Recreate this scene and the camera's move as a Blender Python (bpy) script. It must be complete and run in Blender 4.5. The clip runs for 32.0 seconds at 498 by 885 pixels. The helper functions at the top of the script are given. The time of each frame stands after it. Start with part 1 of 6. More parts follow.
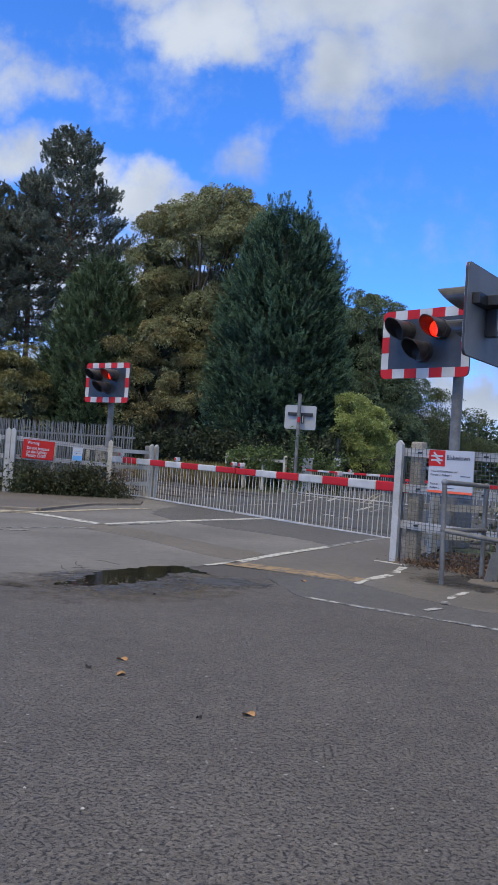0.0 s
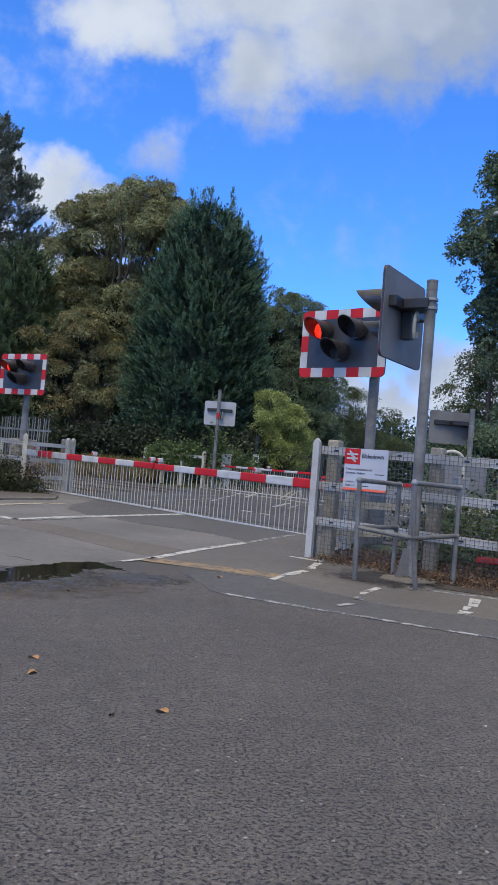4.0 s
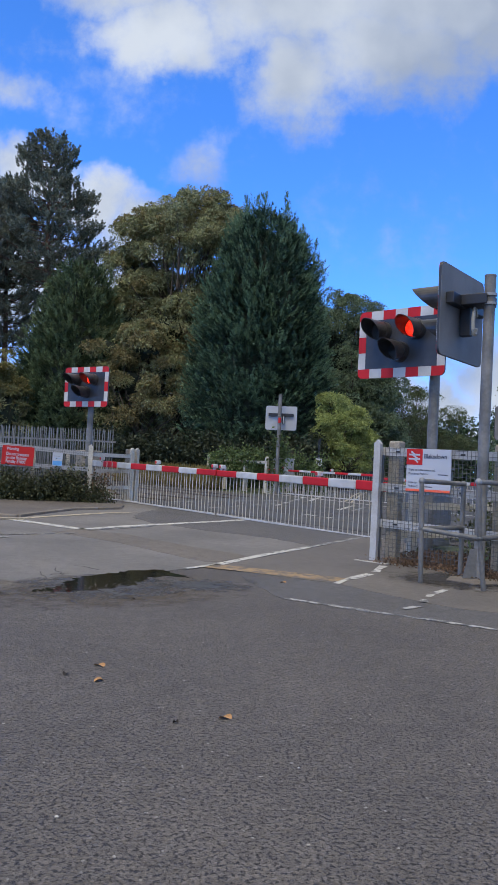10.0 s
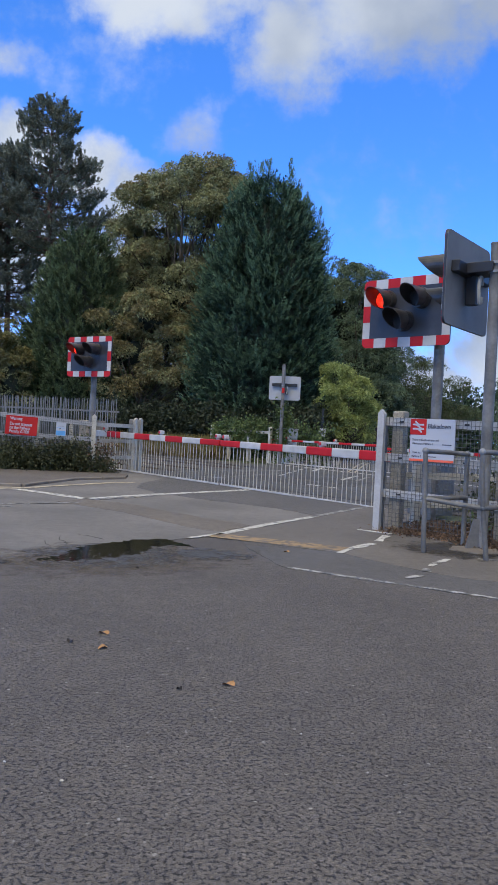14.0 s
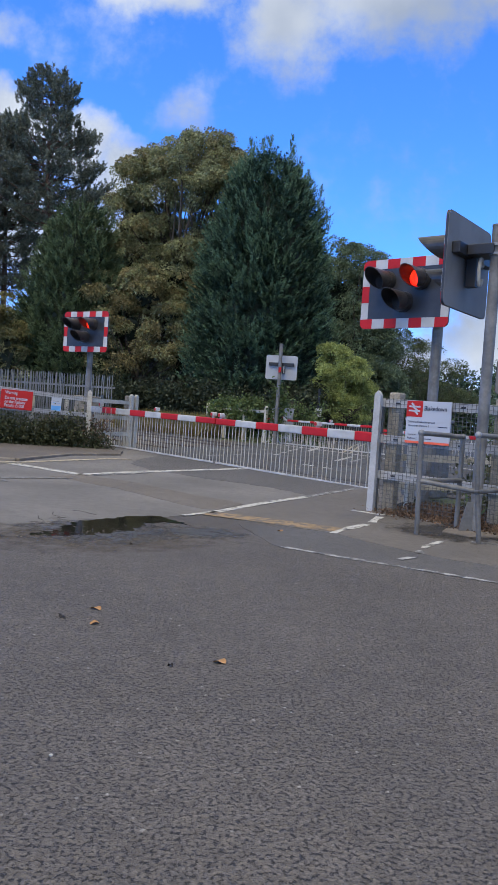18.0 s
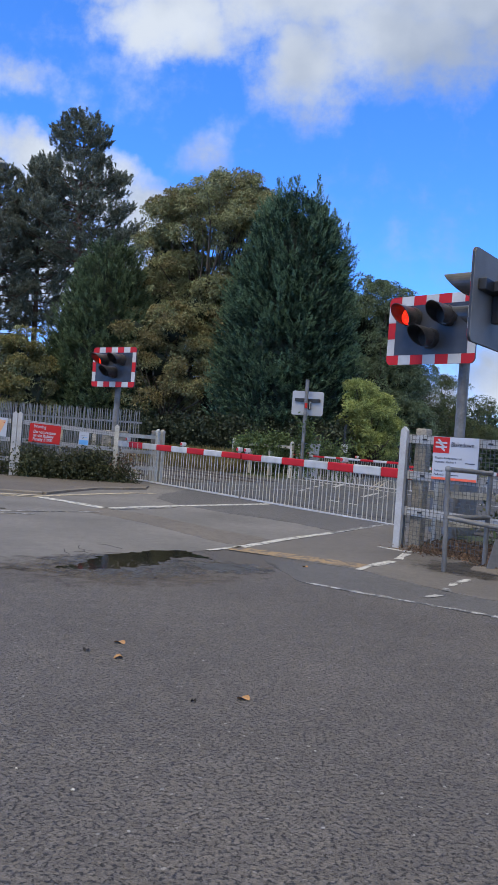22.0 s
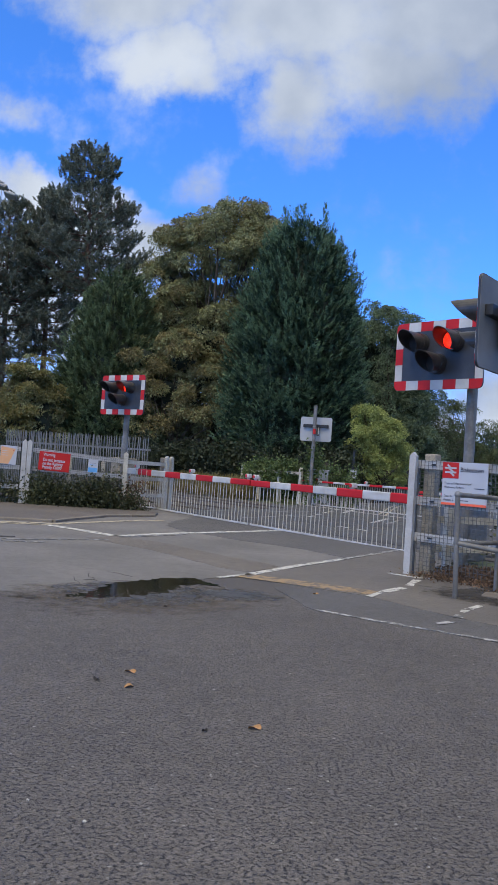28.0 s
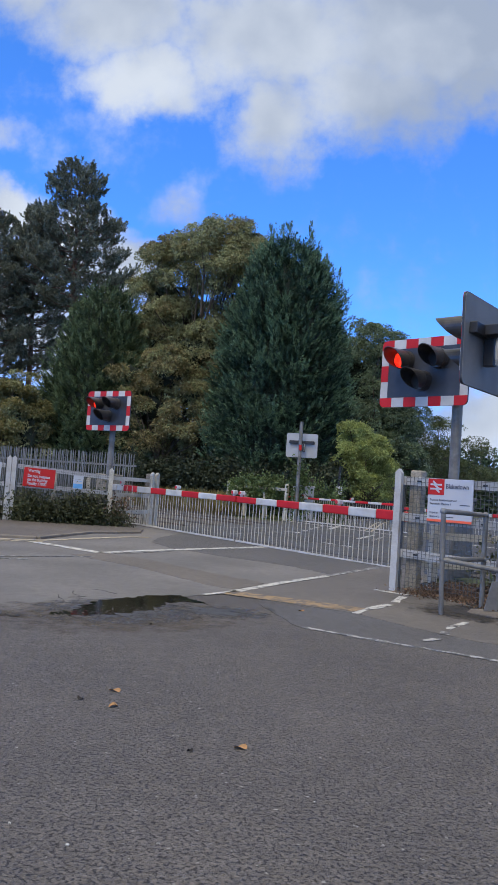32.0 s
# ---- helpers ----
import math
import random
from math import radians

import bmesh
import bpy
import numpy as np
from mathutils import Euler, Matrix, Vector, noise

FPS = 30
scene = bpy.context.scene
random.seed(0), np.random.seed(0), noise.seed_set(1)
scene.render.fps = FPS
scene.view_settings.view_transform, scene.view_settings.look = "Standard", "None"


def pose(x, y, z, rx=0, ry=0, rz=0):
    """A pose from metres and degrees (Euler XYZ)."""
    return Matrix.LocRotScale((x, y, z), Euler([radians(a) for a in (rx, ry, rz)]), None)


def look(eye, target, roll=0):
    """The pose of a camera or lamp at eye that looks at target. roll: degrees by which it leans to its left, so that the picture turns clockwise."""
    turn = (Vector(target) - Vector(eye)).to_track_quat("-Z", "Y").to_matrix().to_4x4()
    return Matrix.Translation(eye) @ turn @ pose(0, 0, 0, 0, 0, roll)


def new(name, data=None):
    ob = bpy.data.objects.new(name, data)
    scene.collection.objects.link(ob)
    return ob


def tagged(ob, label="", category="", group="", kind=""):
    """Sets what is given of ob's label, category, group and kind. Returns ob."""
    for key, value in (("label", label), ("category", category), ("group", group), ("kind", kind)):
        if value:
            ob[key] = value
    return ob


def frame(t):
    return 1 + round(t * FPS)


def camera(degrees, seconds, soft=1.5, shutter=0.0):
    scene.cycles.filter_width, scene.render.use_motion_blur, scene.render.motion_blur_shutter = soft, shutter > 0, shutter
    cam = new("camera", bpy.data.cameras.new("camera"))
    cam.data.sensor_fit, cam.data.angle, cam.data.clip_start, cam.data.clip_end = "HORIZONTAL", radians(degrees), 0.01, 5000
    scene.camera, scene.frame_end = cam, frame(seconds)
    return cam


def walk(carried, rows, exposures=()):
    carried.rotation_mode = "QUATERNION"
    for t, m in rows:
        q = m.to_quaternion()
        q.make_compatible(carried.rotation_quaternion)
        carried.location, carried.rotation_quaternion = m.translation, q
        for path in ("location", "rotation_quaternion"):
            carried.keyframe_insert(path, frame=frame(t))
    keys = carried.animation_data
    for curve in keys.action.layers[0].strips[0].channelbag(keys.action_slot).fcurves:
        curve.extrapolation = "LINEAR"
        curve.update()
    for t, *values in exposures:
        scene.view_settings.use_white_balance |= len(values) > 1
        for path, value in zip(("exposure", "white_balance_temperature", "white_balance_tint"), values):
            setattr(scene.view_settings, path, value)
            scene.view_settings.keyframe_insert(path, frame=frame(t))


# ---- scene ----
cam = camera(35.0, 32.0, 0.8)

# ---- camera ----
def view(x, y, z, yaw, pitch, roll):
    return Matrix.Translation((x, y, z)) @ pose(0, 0, 0, 0, 0, yaw) @ pose(0, 0, 0, 90 + pitch) @ pose(0, 0, 0, 0, 0, roll)


# seconds, place, yaw, pitch, roll
PATH = [
    (0, -0.000, 0.000, 1.090, -0.000, 1.390, 3.900),
    (0.5, -0.001, -0.004, 1.083, 0.147, 2.148, 3.899),
    (1, -0.003, -0.005, 1.083, 0.299, 2.602, 3.981),
    (1.5, 0.000, 0.007, 1.088, 0.432, 2.777, 3.767),
    (2, 0.001, 0.023, 1.081, 0.410, 2.812, 3.418),
    (2.5, 0.002, 0.030, 1.082, -0.123, 2.643, 2.939),
    (3, 0.004, 0.030, 1.081, -1.081, 2.189, 2.800),
    (3.5, 0.010, 0.003, 1.091, -4.976, 1.676, 3.615),
    (4, 0.006, -0.009, 1.096, -5.860, 1.515, 4.661),
    (4.5, 0.012, -0.020, 1.102, -7.482, 1.604, 4.637),
    (6.5, 0.034, -0.011, 1.112, -5.187, 2.424, 1.336),
    (7, 0.031, 0.002, 1.109, -2.765, 2.468, 1.348),
    (7.5, 0.034, 0.004, 1.108, -1.909, 2.371, 1.619),
    (8, 0.036, 0.003, 1.106, -1.399, 2.321, 1.889),
    (8.5, 0.033, 0.006, 1.110, -1.064, 2.221, 2.552),
    (9, 0.034, -0.005, 1.106, -0.860, 2.157, 2.963),
    (9.5, 0.034, -0.005, 1.104, -0.893, 1.986, 2.985),
    (10, 0.046, -0.018, 1.105, -1.262, 1.541, 2.812),
    (10.5, 0.043, -0.025, 1.106, -1.816, 1.162, 2.455),
    (11, 0.037, -0.014, 1.099, -1.823, 0.856, 2.140),
    (11.5, 0.043, -0.007, 1.097, -1.446, 0.285, 1.909),
    (12, 0.048, -0.002, 1.095, -0.705, -0.153, 1.638),
    (12.5, 0.042, -0.012, 1.097, -0.168, -0.441, 1.602),
    (13, 0.041, -0.005, 1.098, 0.046, -0.596, 1.748),
    (13.5, 0.047, -0.014, 1.101, -0.598, -0.611, 2.265),
    (14, 0.048, -0.003, 1.099, -1.111, -0.620, 2.864),
    (14.5, 0.051, 0.004, 1.097, -1.634, -1.059, 3.483),
    (16.5, 0.045, -0.005, 1.105, -1.697, -1.949, 4.194),
    (17, 0.049, -0.001, 1.099, -1.740, -2.132, 4.053),
    (17.5, 0.052, 0.005, 1.099, -1.720, -2.206, 4.012),
    (18, 0.048, 0.020, 1.096, -1.536, -2.125, 3.985),
    (18.5, 0.052, 0.014, 1.101, -1.251, -2.018, 3.962),
    (19, 0.047, 0.025, 1.100, -0.641, -1.571, 4.035),
    (19.5, 0.048, 0.011, 1.096, -0.620, -1.031, 4.377),
    (20, 0.048, 0.008, 1.098, -0.468, -0.405, 4.526),
    (20.5, 0.055, 0.015, 1.098, -0.350, -0.102, 4.563),
    (21, 0.052, 0.011, 1.092, -0.095, -0.010, 4.585),
    (21.5, 0.050, 0.011, 1.094, 0.212, 0.158, 4.583),
    (22, 0.050, 0.009, 1.091, 0.520, 0.309, 4.338),
    (22.5, 0.044, 0.004, 1.095, 0.980, 0.459, 4.090),
    (23, 0.040, 0.010, 1.093, 1.709, 0.468, 3.671),
    (23.5, 0.042, -0.007, 1.094, 2.089, 0.436, 3.450),
    (24, 0.041, -0.020, 1.098, 2.223, 0.392, 3.313),
    (24.5, 0.042, -0.012, 1.100, 2.460, 0.513, 3.193),
    (25, 0.043, -0.014, 1.099, 2.461, 0.672, 3.295),
    (25.5, 0.044, -0.013, 1.101, 2.290, 0.746, 3.453),
    (27.5, 0.045, -0.008, 1.101, 1.233, 1.586, 3.840),
    (28, 0.046, -0.009, 1.097, 1.273, 2.158, 3.927),
    (28.5, 0.041, -0.016, 1.102, 1.312, 2.871, 4.149),
    (29, 0.044, -0.020, 1.102, 1.211, 3.544, 4.144),
    (29.5, 0.041, -0.019, 1.104, 1.077, 4.055, 4.174),
    (30, 0.038, -0.016, 1.103, 0.995, 4.399, 4.311),
    (30.5, 0.043, -0.010, 1.098, 0.904, 4.294, 4.318),
    (31, 0.054, -0.006, 1.098, 0.609, 4.080, 3.931),
    (31.5, 0.051, -0.000, 1.099, 0.509, 3.668, 3.766),
    (32, 0.045, -0.004, 1.101, 0.337, 3.390, 3.953),
]
walk(cam, [(r[0], view(*r[1:])) for r in PATH], [(0.0, -0.05), (4.0, 0.0), (14.0, 0.0), (20.0, 0.07), (23.0, 0.07), (25.0, -0.02), (28.0, 0.0), (29.0, -0.16), (30.0, -0.12), (31.0, 0.05), (32.0, 0.03)])

# ---- light ----
SUN_ELEVATION, SUN_AZIMUTH = 57.0, 215.0
world = bpy.data.worlds.new("sky")
scene.world = world
world.use_nodes = True
wn, wl = world.node_tree.nodes, world.node_tree.links
sky_tex = wn.new("ShaderNodeTexSky")
sky_tex.sky_type, sky_tex.sun_disc = "NISHITA", False
sky_tex.sun_elevation, sky_tex.sun_rotation = radians(SUN_ELEVATION), radians(SUN_AZIMUTH)
sky_tex.altitude, sky_tex.air_density, sky_tex.dust_density, sky_tex.ozone_density = 1200, 0.5, 0.0, 5.0
# the clear, dry air keeps its blue down towards the horizon
wv, wb = wn.new("ShaderNodeTexCoord"), wn.new("ShaderNodeVectorMath")
wb.operation, wb.inputs[1].default_value, wb.inputs[2].default_value = "MULTIPLY_ADD", (1, 1, 0.92), (0, 0, 0.06)
wl.new(wv.outputs["Generated"], wb.inputs[0])
wu = wn.new("ShaderNodeVectorMath")
wu.operation = "NORMALIZE"
wl.new(wb.outputs[0], wu.inputs[0])
wl.new(wu.outputs[0], sky_tex.inputs["Vector"])
deep = wn.new("ShaderNodeHueSaturation")
deep.inputs["Saturation"].default_value, deep.inputs["Hue"].default_value, deep.inputs["Value"].default_value = 1.20, 0.507, 0.52
wl.new(sky_tex.outputs[0], deep.inputs["Color"])
# cloud cover overhead and behind, which keeps the sun off the crossing
wc, ws, wz = wn.new("ShaderNodeTexCoord"), wn.new("ShaderNodeSeparateXYZ"), wn.new("ShaderNodeTexNoise")
wl.new(wc.outputs["Generated"], ws.inputs[0])
wl.new(wc.outputs["Generated"], wz.inputs["Vector"])
wz.inputs["Scale"].default_value, wz.inputs["Detail"].default_value = 3.0, 5.0


def wmath(op, a, b):
    x = wn.new("ShaderNodeMath")
    x.operation = op
    for k, v in enumerate((a, b)):
        if isinstance(v, (int, float)):
            x.inputs[k].default_value = v
        else:
            wl.new(v, x.inputs[k])
    return x.outputs[0]


south = wmath("MULTIPLY", wmath("MAXIMUM", wmath("MULTIPLY", ws.outputs[1], -1.0), 0.0), 0.5)
cover = wmath("ADD", wmath("ADD", ws.outputs[2], south), wmath("MULTIPLY", wz.outputs["Fac"], 0.25))
wr = wn.new("ShaderNodeMapRange")
wr.interpolation_type = "SMOOTHSTEP"
wr.inputs[1].default_value, wr.inputs[2].default_value = 0.66, 0.90
wl.new(cover, wr.inputs[0])
wm = wn.new("ShaderNodeMix")
wm.data_type = "RGBA"
wm.inputs[7].default_value = (0.90, 0.90, 0.88, 1)
wl.new(wr.outputs[0], wm.inputs[0])
wl.new(deep.outputs[0], wm.inputs[6])
wl.new(wm.outputs[2], wn["Background"].inputs[0])
wn["Background"].inputs[1].default_value = 1.0
sun = new("sun", bpy.data.lights.new("sun", "SUN"))
sun.data.energy, sun.data.angle, sun.data.color = 2.2, radians(22), (1.0, 0.91, 0.77)
_e, _a = radians(SUN_ELEVATION), radians(SUN_AZIMUTH)
sun.matrix_world = look(Vector((math.sin(_a) * math.cos(_e), math.cos(_a) * math.cos(_e), math.sin(_e))) * 60, (0, 0, 0))
scene.view_settings.exposure = 0.0

# ---- materials ----
def mat(name, base, rough=0.7, metal=0.0, vary=0.0, scale=6.0, second=None, fine=0.0, fine_scale=120.0, bump=0.0, bump_scale=60.0,
        rand=0.0, island=0.0, spec=0.5, emit=None, sheen=0.0, trans=0.0, coords="Object"):
    """A material with broad stains, fine grain, relief and a shift from object to object or leaf to leaf."""
    m = bpy.data.materials.new(name)
    m.use_nodes = True
    nt = m.node_tree
    n, l = nt.nodes, nt.links
    bs = n["Principled BSDF"]
    bs.inputs["Roughness"].default_value, bs.inputs["Metallic"].default_value = rough, metal
    bs.inputs["Specular IOR Level"].default_value = spec
    bs.inputs["Transmission Weight"].default_value = trans
    tc = n.new("ShaderNodeTexCoord")
    col = n.new("ShaderNodeRGB")
    col.outputs[0].default_value = (*base, 1)
    out = col.outputs[0]

    def noisy(sc, detail=4.0):
        t = n.new("ShaderNodeTexNoise")
        t.inputs["Scale"].default_value, t.inputs["Detail"].default_value = sc, detail
        l.new(tc.outputs[coords], t.inputs["Vector"])
        return t.outputs["Fac"]

    def mix(a, b, fac):
        x = n.new("ShaderNodeMix")
        x.data_type = "RGBA"
        l.new(a, x.inputs[6])
        l.new(b, x.inputs[7])
        l.new(fac, x.inputs[0])
        return x.outputs[2]

    def band(v, lo, hi, a=0.0, b=1.0):
        r = n.new("ShaderNodeMapRange")
        r.inputs[1].default_value, r.inputs[2].default_value, r.inputs[3].default_value, r.inputs[4].default_value = lo, hi, a, b
        l.new(v, r.inputs[0])
        return r.outputs[0]

    def scaled(c, v):
        x = n.new("ShaderNodeVectorMath")
        x.operation = "SCALE"
        l.new(c, x.inputs[0])
        l.new(v, x.inputs["Scale"])
        return x.outputs[0]

    if second is not None:
        c2 = n.new("ShaderNodeRGB")
        c2.outputs[0].default_value = (*second, 1)
        if island:
            g = n.new("ShaderNodeNewGeometry")
            out = mix(out, c2.outputs[0], band(g.outputs["Random Per Island"], 0, 1, 0, island))
        else:
            out = mix(out, c2.outputs[0], band(noisy(scale), 0.42, 0.66))
    if vary:
        out = scaled(out, band(noisy(scale * 0.55, 6), 0.3, 0.7, 1 - vary, 1 + vary))
    if fine:
        out = scaled(out, band(noisy(fine_scale, 3), 0.3, 0.7, 1 - fine, 1 + fine))
    if rand:
        oi = n.new("ShaderNodeObjectInfo")
        out = scaled(out, band(oi.outputs["Random"], 0, 1, 1 - rand, 1 + rand))
    l.new(out, bs.inputs["Base Color"])
    if bump:
        b = n.new("ShaderNodeBump")
        b.inputs["Strength"].default_value, b.inputs["Distance"].default_value = bump, 0.01
        l.new(noisy(bump_scale, 5), b.inputs["Height"])
        l.new(b.outputs[0], bs.inputs["Normal"])
    if emit:
        bs.inputs["Emission Color"].default_value = (*emit[:3], 1)
        bs.inputs["Emission Strength"].default_value = emit[3]
    return m


def asphalt_mat(name, base, stone, contrast=1.0, grit=1.0, chips=0.995):
    """Tarmac: stones set in dark binder with open pits between them, a few pale chips and broad worn tones."""
    m = mat(name, base, rough=0.68, vary=0.16 * contrast, scale=1.3, fine=0.12, fine_scale=9)
    nt = m.node_tree
    n, l = nt.nodes, nt.links
    bs, tc = n["Principled BSDF"], next(x for x in n if x.type == "TEX_COORD")
    prev = bs.inputs["Base Color"].links[0].from_socket

    def span(v, lo, hi, a, b):
        r = n.new("ShaderNodeMapRange")
        for k, x in enumerate((lo, hi, a, b)):
            r.inputs[k + 1].default_value = x
        l.new(v, r.inputs[0])
        return r.outputs[0]

    def num(op, a, b):
        x = n.new("ShaderNodeMath")
        x.operation = op
        for k, v in enumerate((a, b)):
            if isinstance(v, (int, float)):
                x.inputs[k].default_value = v
            else:
                l.new(v, x.inputs[k])
        return x.outputs[0]

    def scaled(c, v):
        x = n.new("ShaderNodeVectorMath")
        x.operation = "SCALE"
        l.new(c, x.inputs[0])
        l.new(v, x.inputs["Scale"])
        return x.outputs[0]

    edge, cell, pit = n.new("ShaderNodeTexVoronoi"), n.new("ShaderNodeTexVoronoi"), n.new("ShaderNodeTexNoise")
    edge.feature = "DISTANCE_TO_EDGE"
    for v in (edge, cell):
        v.inputs["Scale"].default_value = 100
        l.new(tc.outputs["Object"], v.inputs["Vector"])
    pit.inputs["Scale"].default_value, pit.inputs["Detail"].default_value, pit.inputs["Roughness"].default_value = 64, 5, 0.74
    l.new(tc.outputs["Object"], pit.inputs["Vector"])
    sep = n.new("ShaderNodeSeparateColor")
    l.new(cell.outputs["Color"], sep.inputs[0])
    gap = num("MAXIMUM", span(pit.outputs["Fac"], 0.405, 0.465, 1.0, 0.0), span(edge.outputs["Distance"], 0.02, 0.2, 0.2, 0.0))
    out = scaled(prev, span(sep.outputs[0], 0, 1, 1 - 0.30 * grit, 1 + 0.30 * grit))
    out = scaled(out, num("SUBTRACT", 1.0, num("MULTIPLY", gap, 0.80 * grit)))
    c = n.new("ShaderNodeRGB")
    c.outputs[0].default_value = (*stone, 1)
    x = n.new("ShaderNodeMix")
    x.data_type = "RGBA"
    l.new(span(sep.outputs[1], chips, 1.0, 0.0, 0.75), x.inputs[0])
    l.new(out, x.inputs[6])
    l.new(c.outputs[0], x.inputs[7])
    l.new(x.outputs[2], bs.inputs["Base Color"])
    bp = n.new("ShaderNodeBump")
    bp.inputs["Strength"].default_value, bp.inputs["Distance"].default_value = 0.9 * grit, 0.006
    l.new(num("SUBTRACT", num("MULTIPLY", pit.outputs["Fac"], 0.5), gap), bp.inputs["Height"])
    l.new(bp.outputs[0], bs.inputs["Normal"])
    return m


def stain_mat(name, base, rough, strength):
    """A stain that fades out towards its ragged edge."""
    m = mat(name, base, rough=rough, vary=0.25, scale=6, fine=0.4, fine_scale=60, bump=0.6, bump_scale=80)
    nt = m.node_tree
    n, l = nt.nodes, nt.links
    tc = next(x for x in n if x.type == "TEX_COORD")
    off, ln, nz, ad, r, r2 = (n.new("ShaderNode" + k) for k in ("VectorMath", "VectorMath", "TexNoise", "Math", "MapRange", "MapRange"))
    off.operation, off.inputs[1].default_value = "SUBTRACT", (0.5, 0.5, 0.5)
    flat = n.new("ShaderNodeVectorMath")
    flat.operation, flat.inputs[1].default_value = "MULTIPLY", (2, 2, 0)
    ln.operation = "LENGTH"
    l.new(tc.outputs["Generated"], off.inputs[0])
    l.new(off.outputs[0], flat.inputs[0])
    l.new(flat.outputs[0], ln.inputs[0])
    nz.inputs["Scale"].default_value, nz.inputs["Detail"].default_value, nz.inputs["Roughness"].default_value = 7, 7, 0.7
    l.new(tc.outputs["Object"], nz.inputs["Vector"])
    r2.inputs[1].default_value, r2.inputs[2].default_value, r2.inputs[3].default_value, r2.inputs[4].default_value = 0.3, 0.7, -0.45, 0.45
    l.new(nz.outputs["Fac"], r2.inputs[0])
    l.new(ln.outputs["Value"], ad.inputs[0])
    l.new(r2.outputs[0], ad.inputs[1])
    r.inputs[1].default_value, r.inputs[2].default_value, r.inputs[3].default_value, r.inputs[4].default_value = 0.3, 0.85, strength, 0.0
    l.new(ad.outputs[0], r.inputs[0])
    l.new(r.outputs[0], n["Principled BSDF"].inputs["Alpha"])
    return m


def worn_paint_mat(name, paint, under, wear):
    """Road paint that has flaked off in places down to the tarmac."""
    m = mat(name, paint, rough=0.75, vary=0.1, scale=5, fine=0.1, fine_scale=50, bump=0.4, bump_scale=90)
    nt = m.node_tree
    n, l = nt.nodes, nt.links
    bs, tc = n["Principled BSDF"], next(x for x in n if x.type == "TEX_COORD")
    prev = bs.inputs["Base Color"].links[0].from_socket
    t = n.new("ShaderNodeTexNoise")
    t.inputs["Scale"].default_value, t.inputs["Detail"].default_value, t.inputs["Roughness"].default_value = 9, 8, 0.75
    l.new(tc.outputs["Object"], t.inputs["Vector"])
    r = n.new("ShaderNodeMapRange")
    r.inputs[1].default_value, r.inputs[2].default_value = wear, wear + 0.06
    l.new(t.outputs["Fac"], r.inputs[0])
    c = n.new("ShaderNodeRGB")
    c.outputs[0].default_value = (*under, 1)
    x = n.new("ShaderNodeMix")
    x.data_type = "RGBA"
    l.new(r.outputs[0], x.inputs[0])
    l.new(prev, x.inputs[6])
    l.new(c.outputs[0], x.inputs[7])
    l.new(x.outputs[2], bs.inputs["Base Color"])
    return m


def leaf_mat(name, a, b, rough=0.55, trans=0.25):
    """Leaves that differ one by one and let some light through."""
    m = mat(name, a, rough=rough, second=b, island=1.0, vary=0.38, scale=3.0, spec=0.3)
    nt = m.node_tree
    n, l = nt.nodes, nt.links
    bs = n["Principled BSDF"]
    tr = n.new("ShaderNodeBsdfTranslucent")
    mx = n.new("ShaderNodeMixShader")
    mx.inputs[0].default_value = trans
    l.new(bs.inputs["Base Color"].links[0].from_socket, tr.inputs[0])
    l.new(bs.outputs[0], mx.inputs[1])
    l.new(tr.outputs[0], mx.inputs[2])
    l.new(mx.outputs[0], n["Material Output"].inputs[0])
    return m


ASPHALT = asphalt_mat("asphalt", (0.1155, 0.1015, 0.0895), (0.36, 0.35, 0.32))
ASPHALT_SMOOTH = asphalt_mat("crossing_asphalt", (0.153, 0.142, 0.131), (0.2, 0.2, 0.19), 1.3, 0.35)
ASPHALT_PATCH = asphalt_mat("patched_asphalt", (0.150, 0.130, 0.108), (0.26, 0.24, 0.21), 0.9, 0.65, 0.97)
ASPHALT_DARK = asphalt_mat("dark_asphalt", (0.058, 0.056, 0.056), (0.12, 0.12, 0.12), 0.8, 0.4)
ASPHALT_BAND = asphalt_mat("fine_dark_asphalt", (0.102, 0.096, 0.092), (0.2, 0.2, 0.19), 1.0, 0.6)
PAVEMENT_BROWN = asphalt_mat("pavement_asphalt", (0.112, 0.096, 0.081), (0.2, 0.18, 0.16), 1.3, 0.5)
PATH_BROWN = asphalt_mat("footway_asphalt", (0.128, 0.114, 0.099), (0.22, 0.2, 0.17), 1.2, 0.4)
WHITE_LINE = worn_paint_mat("white_road_paint", (0.47, 0.455, 0.42), (0.11, 0.105, 0.1), 0.515)
WHITE_WORN = worn_paint_mat("worn_white_road_paint", (0.34, 0.33, 0.32), (0.09, 0.09, 0.09), 0.46)
TAN_LINE = worn_paint_mat("ochre_road_paint", (0.29, 0.20, 0.105), (0.115, 0.1, 0.085), 0.485)
CREAM_LINE = worn_paint_mat("cream_road_paint", (0.42, 0.36, 0.26), (0.12, 0.105, 0.09), 0.515)
WET = mat("puddle_water", (0.010, 0.010, 0.009), rough=0.06, vary=0.4, scale=9, second=(0.018, 0.017, 0.014), spec=0.3, bump=0.04, bump_scale=30)
PEBBLE = mat("pale_stone", (0.42, 0.40, 0.36), rough=0.8, vary=0.2, scale=60)
DAMP = stain_mat("damp_asphalt", (0.066, 0.066, 0.07), 0.45, 0.9)
SOIL_STAIN = stain_mat("damp_soil_stain", (0.038, 0.032, 0.026), 0.9, 0.95)
CRACK = mat("crack_filling", (0.03, 0.028, 0.026), rough=0.95, vary=0.3, scale=20)
